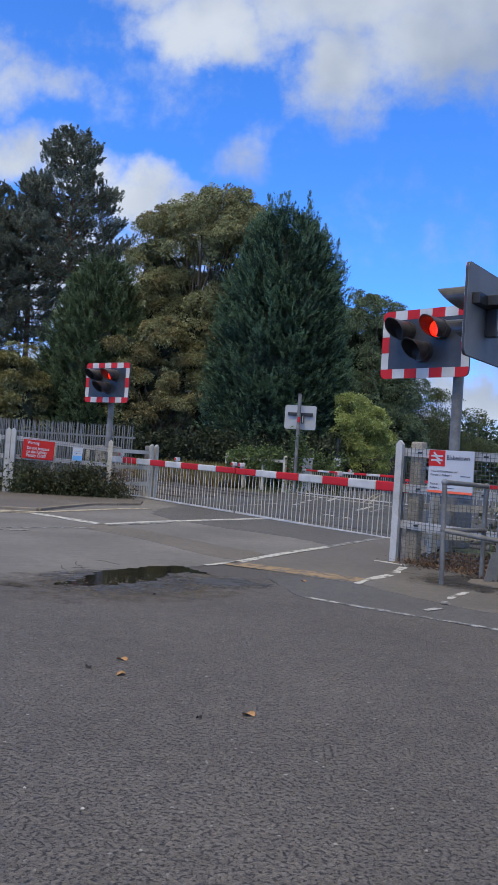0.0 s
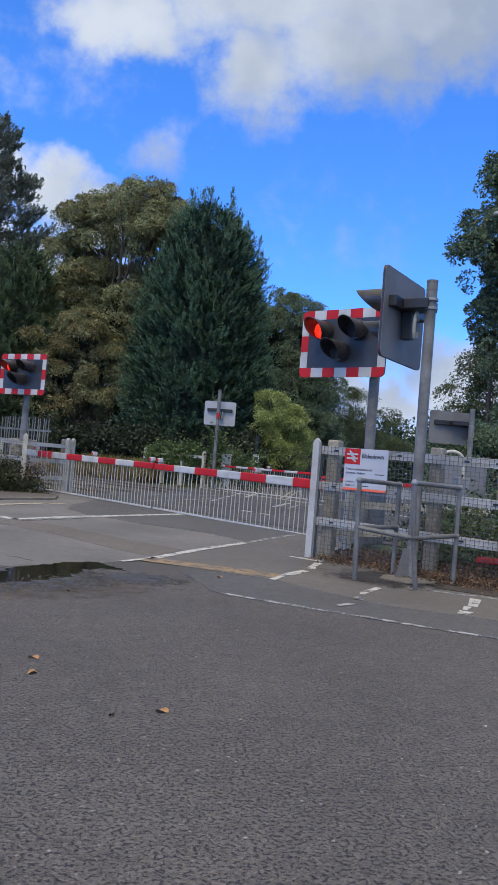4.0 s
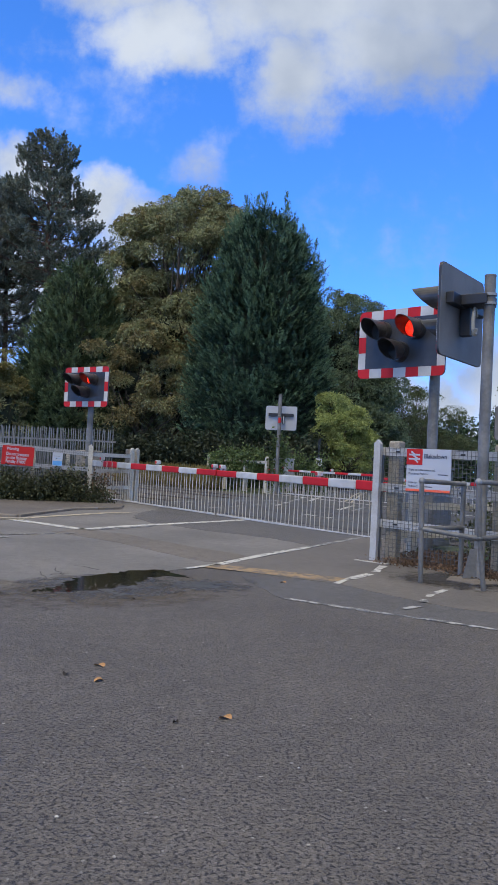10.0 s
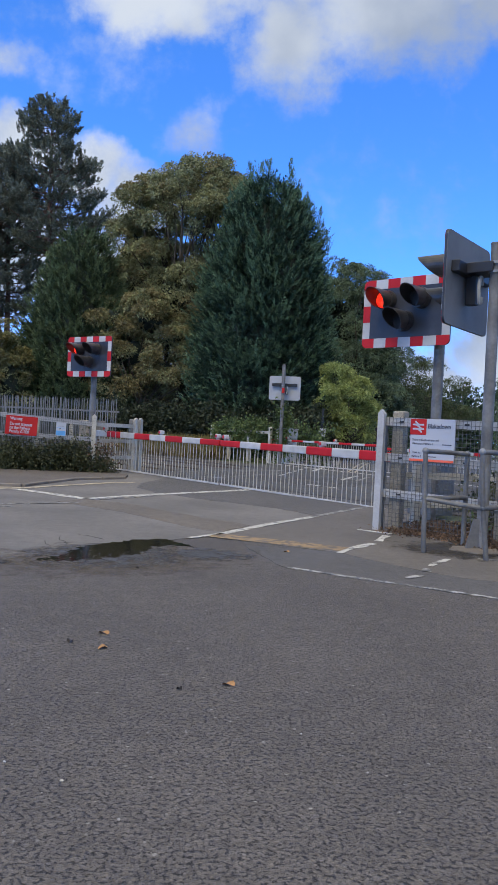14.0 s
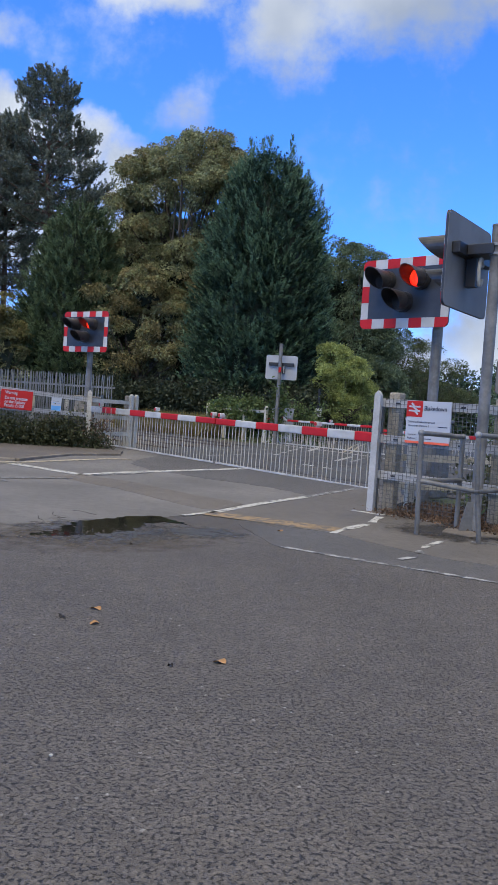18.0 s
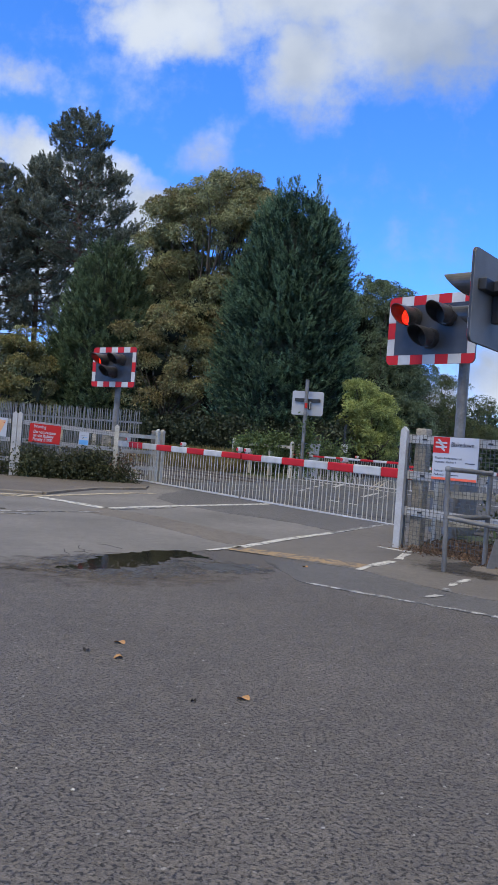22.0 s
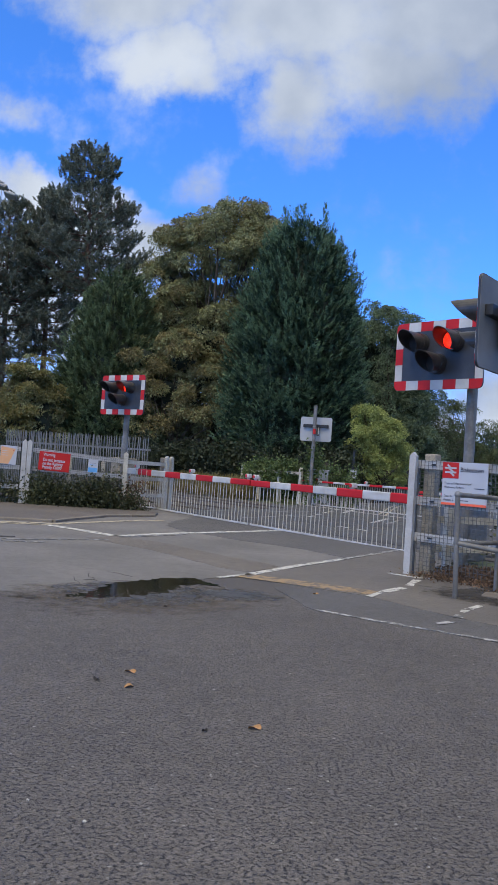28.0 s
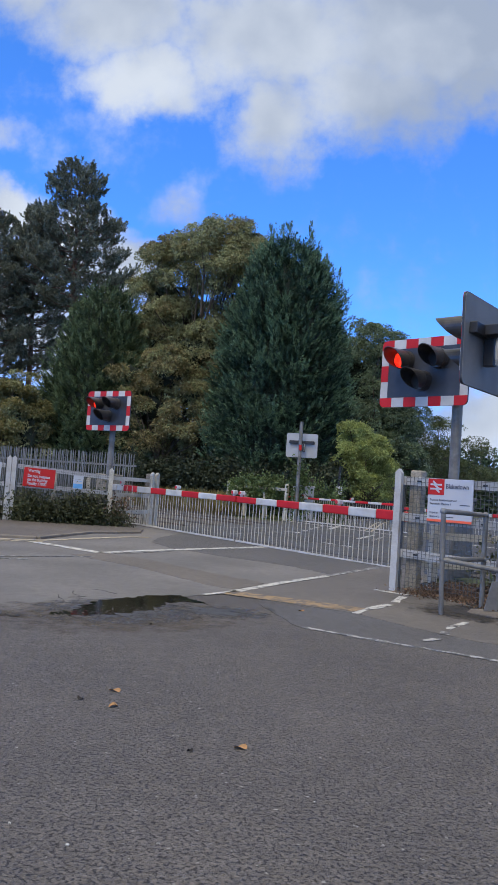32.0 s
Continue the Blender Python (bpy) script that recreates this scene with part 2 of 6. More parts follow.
SILT = stain_mat("silt_stain", (0.105, 0.085, 0.066), 0.85, 0.6)
KERB = mat("kerb_concrete", (0.165, 0.14, 0.112), rough=0.9, vary=0.3, scale=4, fine=0.25, bump=0.3, rand=0.08)
CONCRETE = mat("post_concrete", (0.28, 0.245, 0.19), rough=0.9, vary=0.35, scale=5, second=(0.17, 0.15, 0.11), fine=0.25, fine_scale=60, bump=0.5, bump_scale=50)
GALV = mat("galvanised_steel", (0.172, 0.167, 0.158), rough=0.62, metal=0.15, vary=0.3, scale=4, second=(0.118, 0.114, 0.108), fine=0.12, fine_scale=30, bump=0.08, bump_scale=40)
PALISADE_STEEL = mat("dull_grey_palisade", (0.155, 0.158, 0.162), rough=0.65, metal=0.2, vary=0.25, scale=3, rand=0.12)
GALV_DULL = mat("weathered_galvanised_steel", (0.20, 0.205, 0.21), rough=0.6, metal=0.3, vary=0.3, scale=3, fine=0.1, rand=0.15)
WIRE = mat("mesh_wire", (0.10, 0.10, 0.098), rough=0.6, metal=0.4, vary=0.2)
WHITE_WOOD = mat("white_painted_timber", (0.42, 0.41, 0.395), rough=0.65, vary=0.14, scale=3, second=(0.33, 0.32, 0.30), fine=0.08, fine_scale=40, bump=0.15, bump_scale=30)
WHITE_OLD = mat("weathered_white_timber", (0.46, 0.43, 0.36), rough=0.75, vary=0.25, scale=4, second=(0.33, 0.305, 0.25), fine=0.15, fine_scale=30, bump=0.3, bump_scale=30, rand=0.08)
SKIRT = mat("cream_skirt_paint", (0.44, 0.415, 0.36), rough=0.65, vary=0.2, scale=6, rand=0.08)
RED_BAND = mat("red_reflective_band", (0.43, 0.014, 0.018), rough=0.6, vary=0.12, scale=5, fine=0.06, rand=0.06, spec=0.25)
WHITE_BAND = mat("white_reflective_band", (0.47, 0.465, 0.45), rough=0.55, vary=0.12, scale=5, second=(0.39, 0.385, 0.37), rand=0.05, spec=0.3)
BOARD = mat("dark_board_paint", (0.022, 0.024, 0.03), rough=0.5, vary=0.3, scale=2.5, second=(0.04, 0.042, 0.05), fine=0.1)
BOARD_BACK = mat("grey_board_back", (0.165, 0.162, 0.158), rough=0.7, vary=0.15, scale=2, second=(0.125, 0.123, 0.121), fine=0.08, spec=0.3)
BOARD_BACK_PALE = mat("pale_board_back", (0.34, 0.35, 0.37), rough=0.55, vary=0.12, scale=2)
VISOR = mat("black_visor", (0.03, 0.029, 0.03), rough=0.33, vary=0.3, scale=8, second=(0.055, 0.048, 0.042))
BLACK = mat("black_plastic", (0.015, 0.015, 0.017), rough=0.5, vary=0.2)
LENS_DARK = mat("unlit_red_lens", (0.05, 0.006, 0.006), rough=0.2, vary=0.2, scale=30)
LENS_AMBER = mat("unlit_amber_lens", (0.06, 0.025, 0.012), rough=0.2, vary=0.2, scale=30)
LENS_LIT = mat("lit_red_lens", (0.6, 0.02, 0.01), rough=0.3, vary=0.2, scale=40, emit=(1.0, 0.030, 0.012, 1.35))
# a cluster of small bright points behind the red glass
_n, _l = LENS_LIT.node_tree.nodes, LENS_LIT.node_tree.links
_v, _c, _r, _x = (_n.new("ShaderNode" + k) for k in ("TexVoronoi", "TexCoord", "MapRange", "Mix"))
_v.inputs["Scale"].default_value, _v.inputs["Randomness"].default_value = 46, 0.35
_l.new(_c.outputs["Object"], _v.inputs["Vector"])
_r.inputs[1].default_value, _r.inputs[2].default_value, _r.inputs[3].default_value, _r.inputs[4].default_value = 0.22, 0.48, 1.0, 0.0
_l.new(_v.outputs["Distance"], _r.inputs[0])
_x.data_type = "RGBA"
_x.inputs[6].default_value, _x.inputs[7].default_value = (0.85, 0.012, 0.008, 1), (1.0, 0.085, 0.022, 1)
_l.new(_r.outputs[0], _x.inputs[0])
_l.new(_x.outputs[2], _n["Principled BSDF"].inputs["Emission Color"])
CABLE = mat("grey_cable", (0.30, 0.29, 0.26), rough=0.6, vary=0.2)
SIGN_WHITE = mat("sign_white", (0.42, 0.43, 0.46), rough=0.5, vary=0.05, scale=2)
SIGN_RED = mat("sign_red", (0.42, 0.016, 0.015), spec=0.25, rough=0.6, vary=0.08, scale=3)
SIGN_ORANGE = mat("sign_orange", (0.75, 0.12, 0.05), rough=0.45, vary=0.06)
SIGN_PEACH = mat("poster_peach", (0.62, 0.33, 0.16), rough=0.5, vary=0.08)
SIGN_BLUE = mat("poster_blue", (0.10, 0.32, 0.62), rough=0.5, vary=0.2, scale=8)
SIGN_GREY = mat("sign_grey", (0.23, 0.24, 0.25), rough=0.6, vary=0.15)
INK = mat("sign_ink", (0.03, 0.035, 0.06), rough=0.6)
BARK = mat("bark", (0.10, 0.078, 0.06), rough=0.95, vary=0.35, scale=3, second=(0.06, 0.05, 0.04), fine=0.3, fine_scale=20, bump=0.8, bump_scale=12)
PINE_BARK = mat("pine_bark", (0.16, 0.105, 0.08), rough=0.95, vary=0.35, scale=2, second=(0.09, 0.065, 0.055), fine=0.3, fine_scale=15, bump=0.8, bump_scale=8)
LEYLAND = leaf_mat("cypress_foliage", (0.024, 0.050, 0.033), (0.062, 0.108, 0.068), 0.6, 0.1)
# tip colours: new growth, lightened further to paint the light on the sprays
LEYLAND_LIT_TIP = leaf_mat("cypress_lit_tip_growth", (0.080, 0.140, 0.080), (0.150, 0.235, 0.135), 0.6, 0.12)
LEYLAND_DARK = leaf_mat("dark_cypress_foliage", (0.042, 0.068, 0.034), (0.088, 0.122, 0.058), 0.6, 0.1)
LEYLAND_DARK_LIT_TIP = leaf_mat("dark_cypress_lit_tip_growth", (0.095, 0.138, 0.066), (0.165, 0.215, 0.106), 0.6, 0.12)
CHESTNUT = leaf_mat("chestnut_foliage", (0.124, 0.145, 0.068), (0.335, 0.340, 0.178), 0.55, 0.25)
CHESTNUT_BROWN = leaf_mat("turning_chestnut_foliage", (0.112, 0.102, 0.048), (0.275, 0.235, 0.110), 0.55, 0.22)
PINE = leaf_mat("pine_needles", (0.084, 0.102, 0.082), (0.220, 0.240, 0.182), 0.6, 0.1)
SYCAMORE = leaf_mat("sycamore_foliage", (0.066, 0.104, 0.062), (0.172, 0.226, 0.130), 0.5, 0.2)
BRIGHT = leaf_mat("fresh_green_foliage", (0.165, 0.210, 0.060), (0.400, 0.450, 0.165), 0.5, 0.3)
BIRCH = leaf_mat("birch_foliage", (0.05, 0.075, 0.028), (0.11, 0.13, 0.06), 0.5, 0.3)
AUTUMN = leaf_mat("yellowing_foliage", (0.09, 0.105, 0.035), (0.26, 0.215, 0.085), 0.55, 0.25)
BRAMBLE = leaf_mat("bramble_foliage", (0.028, 0.036, 0.015), (0.075, 0.080, 0.036), 0.5, 0.2)
IVY = leaf_mat("climber_foliage", (0.055, 0.088, 0.028), (0.13, 0.175, 0.065), 0.5, 0.25)
# leaf colour darkened to hold the shade under and behind the trees
UNDER = leaf_mat("shade_dark_undergrowth", (0.022, 0.030, 0.018), (0.048, 0.062, 0.034), 0.6, 0.1)
# near-black green that paints the shade inside the tree crowns
SHADE_CORE = mat("inner_growth", (0.024, 0.033, 0.022), rough=0.95, vary=0.3, scale=2)
DRY_GRASS = leaf_mat("dry_grass_blades", (0.15, 0.125, 0.045), (0.27, 0.22, 0.085), 0.7, 0.3)
DEAD_LEAF = leaf_mat("dead_leaves", (0.062, 0.038, 0.025), (0.22, 0.14, 0.09), 0.8, 0.1)
GRASS = mat("rough_grass", (0.055, 0.075, 0.025), rough=0.95, vary=0.35, scale=0.6, second=(0.11, 0.10, 0.04), fine=0.3, fine_scale=12, bump=0.6, bump_scale=20)
EARTH = mat("leafy_earth", (0.05, 0.038, 0.028), rough=0.95, vary=0.4, scale=3, second=(0.03, 0.024, 0.019), fine=0.4, fine_scale=25, bump=0.9, bump_scale=25)
BALLAST = mat("ballast", (0.075, 0.064, 0.055), rough=0.95, vary=0.3, scale=3, fine=0.5, fine_scale=22, bump=1.0, bump_scale=22)
RAIL = mat("rail_steel", (0.12, 0.085, 0.07), rough=0.55, metal=0.5, vary=0.3, scale=4)
RAIL_TOP = mat("polished_rail_head", (0.10, 0.085, 0.072), rough=0.6, metal=0.4, vary=0.1)
PANEL_RUBBER = mat("crossing_panel", (0.055, 0.055, 0.058), rough=0.85, vary=0.25, scale=3, fine=0.2, rand=0.15)
FENCE_WOOD = mat("dark_timber_fence", (0.05, 0.042, 0.036), rough=0.9, vary=0.35, scale=2, fine=0.25, fine_scale=12, rand=0.2)
ORANGE_POST = mat("orange_painted_pole", (0.62, 0.17, 0.04), rough=0.5, vary=0.15)
RED_PLASTIC = mat("red_plastic", (0.45, 0.02, 0.02), rough=0.5, vary=0.15)
FLOOD = mat("floodlight_glass", (0.25, 0.27, 0.3), rough=0.25, vary=0.1)

# ---- building tools ----
ORIGIN, ALONG, ACROSS = Vector((-0.18, 16.19)), Vector((-0.605, 0.796)), Vector((0.796, 0.605))


def W(a, b, z=0.0):
    """A place by metres along the railway and across it."""
    p = ORIGIN + ALONG * a + ACROSS * b
    return Vector((p.x, p.y, z))


def RF(a, b, z=0.0):
    """A pose at that place whose x runs along the railway towards the near side and whose y runs across it, away."""
    p = W(a, b, z)
    return pose(p.x, p.y, p.z, 0, 0, -52.76)


def mesh_of(name, bm, material, smooth=False):
    me = bpy.data.meshes.new(name)
    bm.normal_update()
    bm.to_mesh(me)
    bm.free()
    for m in (material if isinstance(material, (list, tuple)) else [material]):
        me.materials.append(m)
    if smooth:
        me.polygons.foreach_set("use_smooth", [True] * len(me.polygons))
    return me


def thing(name, m, label, category, group="", kind=""):
    ob = new(name)
    ob.matrix_basis = m
    return tagged(ob, label, category, group, kind)


def part(name, bm, material, parent, label="", m=None, smooth=False):
    ob = new(name, bm if isinstance(bm, bpy.types.Mesh) else mesh_of(name, bm, material, smooth))
    ob.parent = parent
    if m is not None:
        ob.matrix_basis = m
    return tagged(ob, label)


def solid(name, bm, material, label, category, group="", kind="", m=None, smooth=False):
    ob = new(name, mesh_of(name, bm, material, smooth))
    if m is not None:
        ob.matrix_basis = m
    return tagged(ob, label, category, group, kind)


def box(bm, lo, hi, bevel=0.0):
    lo, hi = Vector(lo), Vector(hi)
    r = bmesh.ops.create_cube(bm, size=1.0, matrix=Matrix.LocRotScale((lo + hi) / 2, None, hi - lo))
    if bevel:
        edges = list({e for v in r["verts"] for e in v.link_edges})
        bmesh.ops.bevel(bm, geom=edges, offset=bevel, segments=2, affect="EDGES", profile=0.5)
    return bm


def rod(bm, p, q, r0, r1=None, sides=10, caps=True):
    p, q = Vector(p), Vector(q)
    d = q - p
    m = Matrix.Translation((p + q) / 2) @ d.to_track_quat("Z", "Y").to_matrix().to_4x4()
    bmesh.ops.create_cone(bm, cap_ends=caps, segments=sides, radius1=r0, radius2=r0 if r1 is None else r1, depth=d.length, matrix=m)
    return bm


def tube(bm, points, r, sides=8):
    for p, q in zip(points, points[1:]):
        rod(bm, p, q, r, sides=sides)
    for p in points[1:-1]:
        bmesh.ops.create_icosphere(bm, subdivisions=1, radius=r * 1.05, matrix=Matrix.Translation(p))
    return bm


def slab(bm, outline, z0, z1):
    """A flat plate of any outline."""
    top = [bm.verts.new((p[0], p[1], z1)) for p in outline]
    low = [bm.verts.new((p[0], p[1], z0)) for p in outline]
    bm.faces.new(top)
    bm.faces.new(low[::-1])
    for i in range(len(top)):
        j = (i + 1) % len(top)
        bm.faces.new((top[j], top[i], low[i], low[j]))
    bmesh.ops.recalc_face_normals(bm, faces=bm.faces)
    return bm


def rounded(w, h, r, n=6, cx=0.0, cz=0.0):
    pts = []
    for sx, sz, a0 in ((1, 1, 0), (-1, 1, 90), (-1, -1, 180), (1, -1, 270)):
        for k in range(n + 1):
            a = radians(a0 + 90 * k / n)
            pts.append((cx + sx * (w / 2 - r) + r * math.cos(a), cz + sz * (h / 2 - r) + r * math.sin(a)))
    return pts


def plate(bm, outline, y0, y1):
    """An upright plate: outline in x and z, from y0 (front) to y1."""
    f = [bm.verts.new((x, y0, z)) for x, z in outline]
    b = [bm.verts.new((x, y1, z)) for x, z in outline]
    bm.faces.new(f)
    bm.faces.new(b[::-1])
    for i in range(len(f)):
        j = (i + 1) % len(f)
        bm.faces.new((f[j], f[i], b[i], b[j]))
    bmesh.ops.recalc_face_normals(bm, faces=bm.faces)
    return bm


def B():
    return bmesh.new()


def ribbon(points, width, z, jitter=0.0, seed=1, step=0.25):
    """A painted line along points, with uneven edges."""
    rnd = random.Random(seed)
    bm = B()
    pts = [Vector(points[0])]
    for p, q in zip(points, points[1:]):
        p, q = Vector(p), Vector(q)
        k = max(1, int((q - p).length / step))
        pts += [p.lerp(q, (i + 1) / k) for i in range(k)]
    prev = None
    for i, p in enumerate(pts):
        d = (pts[min(i + 1, len(pts) - 1)] - pts[max(i - 1, 0)]).normalized()
        s = Vector((-d.y, d.x))
        a = p + s * (width / 2 + rnd.uniform(-jitter, jitter))
        b = p - s * (width / 2 + rnd.uniform(-jitter, jitter))
        now = [bm.verts.new((a.x, a.y, z)), bm.verts.new((b.x, b.y, z)), bm.verts.new((a.x, a.y, z - 0.003)), bm.verts.new((b.x, b.y, z - 0.003))]
        if prev:
            bm.faces.new((prev[0], prev[1], now[1], now[0]))
            bm.faces.new((prev[2], prev[0], now[0], now[2]))
            bm.faces.new((prev[1], prev[3], now[3], now[1]))
        prev = now
    bmesh.ops.recalc_face_normals(bm, faces=bm.faces)
    return bm


def quads(name, verts, material, per=4):
    """One mesh of many loose quads (or triangles) from an array of corners."""
    verts = np.asarray(verts, dtype=np.float32).reshape(-1, 3)
    n = len(verts) // per
    me = bpy.data.meshes.new(name)
    me.vertices.add(len(verts))
    me.vertices.foreach_set("co", verts.ravel())
    me.loops.add(len(verts))
    me.loops.foreach_set("vertex_index", np.arange(len(verts), dtype=np.int32))
    me.polygons.add(n)
    me.polygons.foreach_set("loop_start", np.arange(n, dtype=np.int32) * per)
    me.polygons.foreach_set("loop_total", np.full(n, per, dtype=np.int32))
    me.update(calc_edges=True)
    me.materials.append(material)
    return me


def unit(v):
    return v / np.maximum(np.linalg.norm(v, axis=-1, keepdims=True), 1e-6)


def leaves(rng, centers, ahead, size, width, droop=0.0):
    """Pointed leaves: each starts at its centre and points ahead; its face is turned at random."""
    n = len(centers)
    d = unit(ahead)
    side = unit(np.cross(d, unit(rng.normal(size=(n, 3)))))
    s = size * rng.uniform(0.65, 1.3, (n, 1))
    w = width * rng.uniform(0.7, 1.2, (n, 1))
    up = np.cross(side, d)
    tip = centers + d * s + np.array([0, 0, -droop]) * s
    mid = centers + d * s * 0.5 + up * w * 0.25
    return np.stack([centers, mid - side * w, tip, mid + side * w], 1)


def lump(rng, sub, radii, rough, at=(0, 0, 0)):
    """A knobbly closed mass."""
    bm = B()
    bmesh.ops.create_icosphere(bm, subdivisions=sub, radius=1.0)
    off = Vector(rng.uniform(-50, 50, 3))
    for v in bm.verts:
        k = 1 + rough * noise.noise(v.co * 2.3 + off) + 0.5 * rough * noise.noise(v.co * 5 + off)
        v.co = Vector((v.co.x * radii[0] * k + at[0], v.co.y * radii[1] * k + at[1], v.co.z * radii[2] * k + at[2]))
    return bm

# ---- ground, road and railway ----
bm = B()
slab(bm, [(-1800, -1200), (1800, -1200), (1800, 2600), (-1800, 2600)], -0.5, -0.05)
solid("ground", bm, GRASS, "rough green and dry grass ground round the crossing", "ground", kind="structure")

bm = B()
slab(bm, [(-40, -30), (40, -30), (40, 3), (9, 3.5), W(-11, -2.2)[:2], W(-5.2, -1.4)[:2], W(-4.8, 1.0)[:2], W(5.4, 1.0)[:2], W(4.6, -2.4)[:2], (-40, 14)], -0.3, 0.0)
solid("road", bm, ASPHALT, "coarse grey asphalt road surface with pale chippings", "road", kind="structure")
bm = B()
slab(bm, [W(-1.5, 7.0)[:2], W(22, 60)[:2], W(36, 60)[:2], W(10.2, 10.4)[:2], W(8.6, 7.0)[:2]], -0.3, 0.0)
solid("road_beyond", bm, ASPHALT_DARK, "dark asphalt road leading away beyond the railway", "road", kind="structure")

def jag(points, amp, step=0.12):
    """A worn, uneven edge along points."""
    rnd = random.Random(6)
    out = []
    for p, q in zip(points, points[1:]):
        p, q = Vector(p), Vector(q)
        k = max(1, int((q - p).length / step))
        out += [tuple(p.lerp(q, i / k) + Vector((rnd.uniform(-amp, amp), rnd.uniform(-amp, amp)))) for i in range(k)]
    return out + [tuple(points[-1])]


# smoother surface of the approach, its seam and the darker strip at the barrier
bm = B()
slab(bm, jag([(-16, 4.6), (-3.3, 6.1), (-1.6, 6.45), (-0.9, 7.55), (-0.35, 8.1)], 0.05) + [(0.02, 8.75), (2.3, 12.9), W(-3.9, 0.2)[:2], W(4.6, 0.2)[:2], (-2.4, 16.8), (-3.3, 16.1), (-3.5, 13.7), (-16, 11.0)], -0.02, 0.003)
solid("approach_surface", bm, ASPHALT_SMOOTH, "smooth pale grey asphalt on the crossing approach", "road", kind="structure")
bm = B()
slab(bm, jag([(-2.45, 11.3), (-1.34, 10.27), (-0.7, 9.38), (-0.2, 8.75), (0.0, 8.75), (0.28, 9.44), (0.1, 9.7), (-0.41, 10.2), (-1.34, 11.37), (-2.1, 11.86), (-2.45, 11.3)], 0.02, 0.2)[:-1], -0.01, 0.006)
solid("trench_patch", bm, ASPHALT_PATCH, "brownish reinstated trench strip across the road", "road", kind="structure")
bm = B()
slab(bm, jag([(-1.45, 18.0), (-1.75, 15.9), (-1.7, 14.7), (-1.2, 13.6), (-0.87, 13.3), (-0.36, 12.75), (0.56, 12.05), (1.14, 11.25), (1.29, 11.0)], 0.035) + [(2.15, 12.3), W(-4.6, 0.6)[:2], W(4.7, 0.6)[:2]], -0.01, 0.0064)
solid("barrier_strip", bm, ASPHALT_BAND, "dark asphalt strip below the lowered barriers", "road", kind="structure")

# footway beside the barrier
bm = B()
slab(bm, [(-0.15, 8.28), (1.12, 7.55), (1.37, 7.14), (1.72, 6.69), (1.98, 6.43), (2.45, 6.24), (2.91, 5.98), (4.2, 5.3), (9, 2.5), (9.2, 4.2), (3.9, 8.1), (2.0, 9.75), W(-5.0, 0.5)[:2], W(-4.0, 0.4)[:2], (0.06, 8.62)], -0.02, 0.0065)
solid("footway", bm, PATH_BROWN, "worn brownish asphalt footway beside the barrier", "pavement", kind="structure")
bm = B()
slab(bm, jag([(0.2, 7.75), (0.5, 6.6), (1.18, 6.1), (1.9, 5.72), (3.2, 4.95), (9, 1.5)], 0.02) + [(9, 2.6), (4.2, 5.35), (2.91, 6.03), (2.45, 6.29), (1.98, 6.48), (1.72, 6.74), (1.37, 7.19), (1.12, 7.6)], -0.02, 0.0036)
solid("roadside_strip", bm, ASPHALT_BAND, "darker fine asphalt strip between road and footway", "road", kind="structure")
bm = B()
slab(bm, [(-3.55, 13.6), (-3.38, 14.6), (-3.1, 15.9), (-2.25, 16.95), (-2.3, 17.9), (-3.0, 18.6), (-5.4, 18.3), (-16, 15.8), (-16, 11.2)], -0.02, 0.045)
solid("pavement", bm, PAVEMENT_BROWN, "brownish asphalt pavement in front of the far fence", "pavement", kind="structure")


def stone_row(points, width, top, name, label):
    ob = thing(name, Matrix(), label, "kerb", kind="structure")
    for p, q in zip(points, points[1:]):
        p, q = Vector(p), Vector(q)
        k = max(1, round((q - p).length / 0.9))
        for i in range(k):
            a, b = p.lerp(q, i / k), p.lerp(q, (i + 1) / k)
            d = (b - a).normalized()
            bm = B()
            box(bm, (0.006, -width / 2, -0.1), ((b - a).length - 0.006, width / 2, top + random.uniform(-0.004, 0.004)), 0.012)
            part("kerb_stone", bm, KERB, ob, m=Matrix.Translation((a.x, a.y, 0)) @ pose(0, 0, 0, 0, 0, math.degrees(math.atan2(d.y, d.x))))
    return ob


stone_row([(-16, 11.2), (-3.55, 13.6), (-3.38, 14.6), (-3.1, 15.9), (-2.25, 16.95)], 0.13, 0.049, "kerb", "pale concrete kerb round the pavement corner")
stone_row([W(9.9, 10.6)[:2], W(23, 40)[:2]], 0.13, 0.10, "kerb_beyond", "concrete kerb of the road beyond the railway")

# earth and leaf litter behind the fence
bm = B()
slab(bm, [(2.02, 9.5), (2.45, 9.02), (2.8, 7.62), (9, 3.75), (14, 3), W(-11, 1.0)[:2], W(-6.2, 1.0)[:2]], -0.1, 0.014)
solid("verge", bm, EARTH, "bare earth with leaf litter behind the fence", "soil", kind="structure")
bm = B()
slab(bm, [(-3.0, 18.7), (-5.4, 18.4), (-16, 15.9), (-22, 17), W(14, 1.0)[:2], W(5.4, 1.0)[:2]], -0.1, 0.012)
solid("verge_far", bm, EARTH, "bare earth under brambles behind the far fence", "soil", kind="structure")

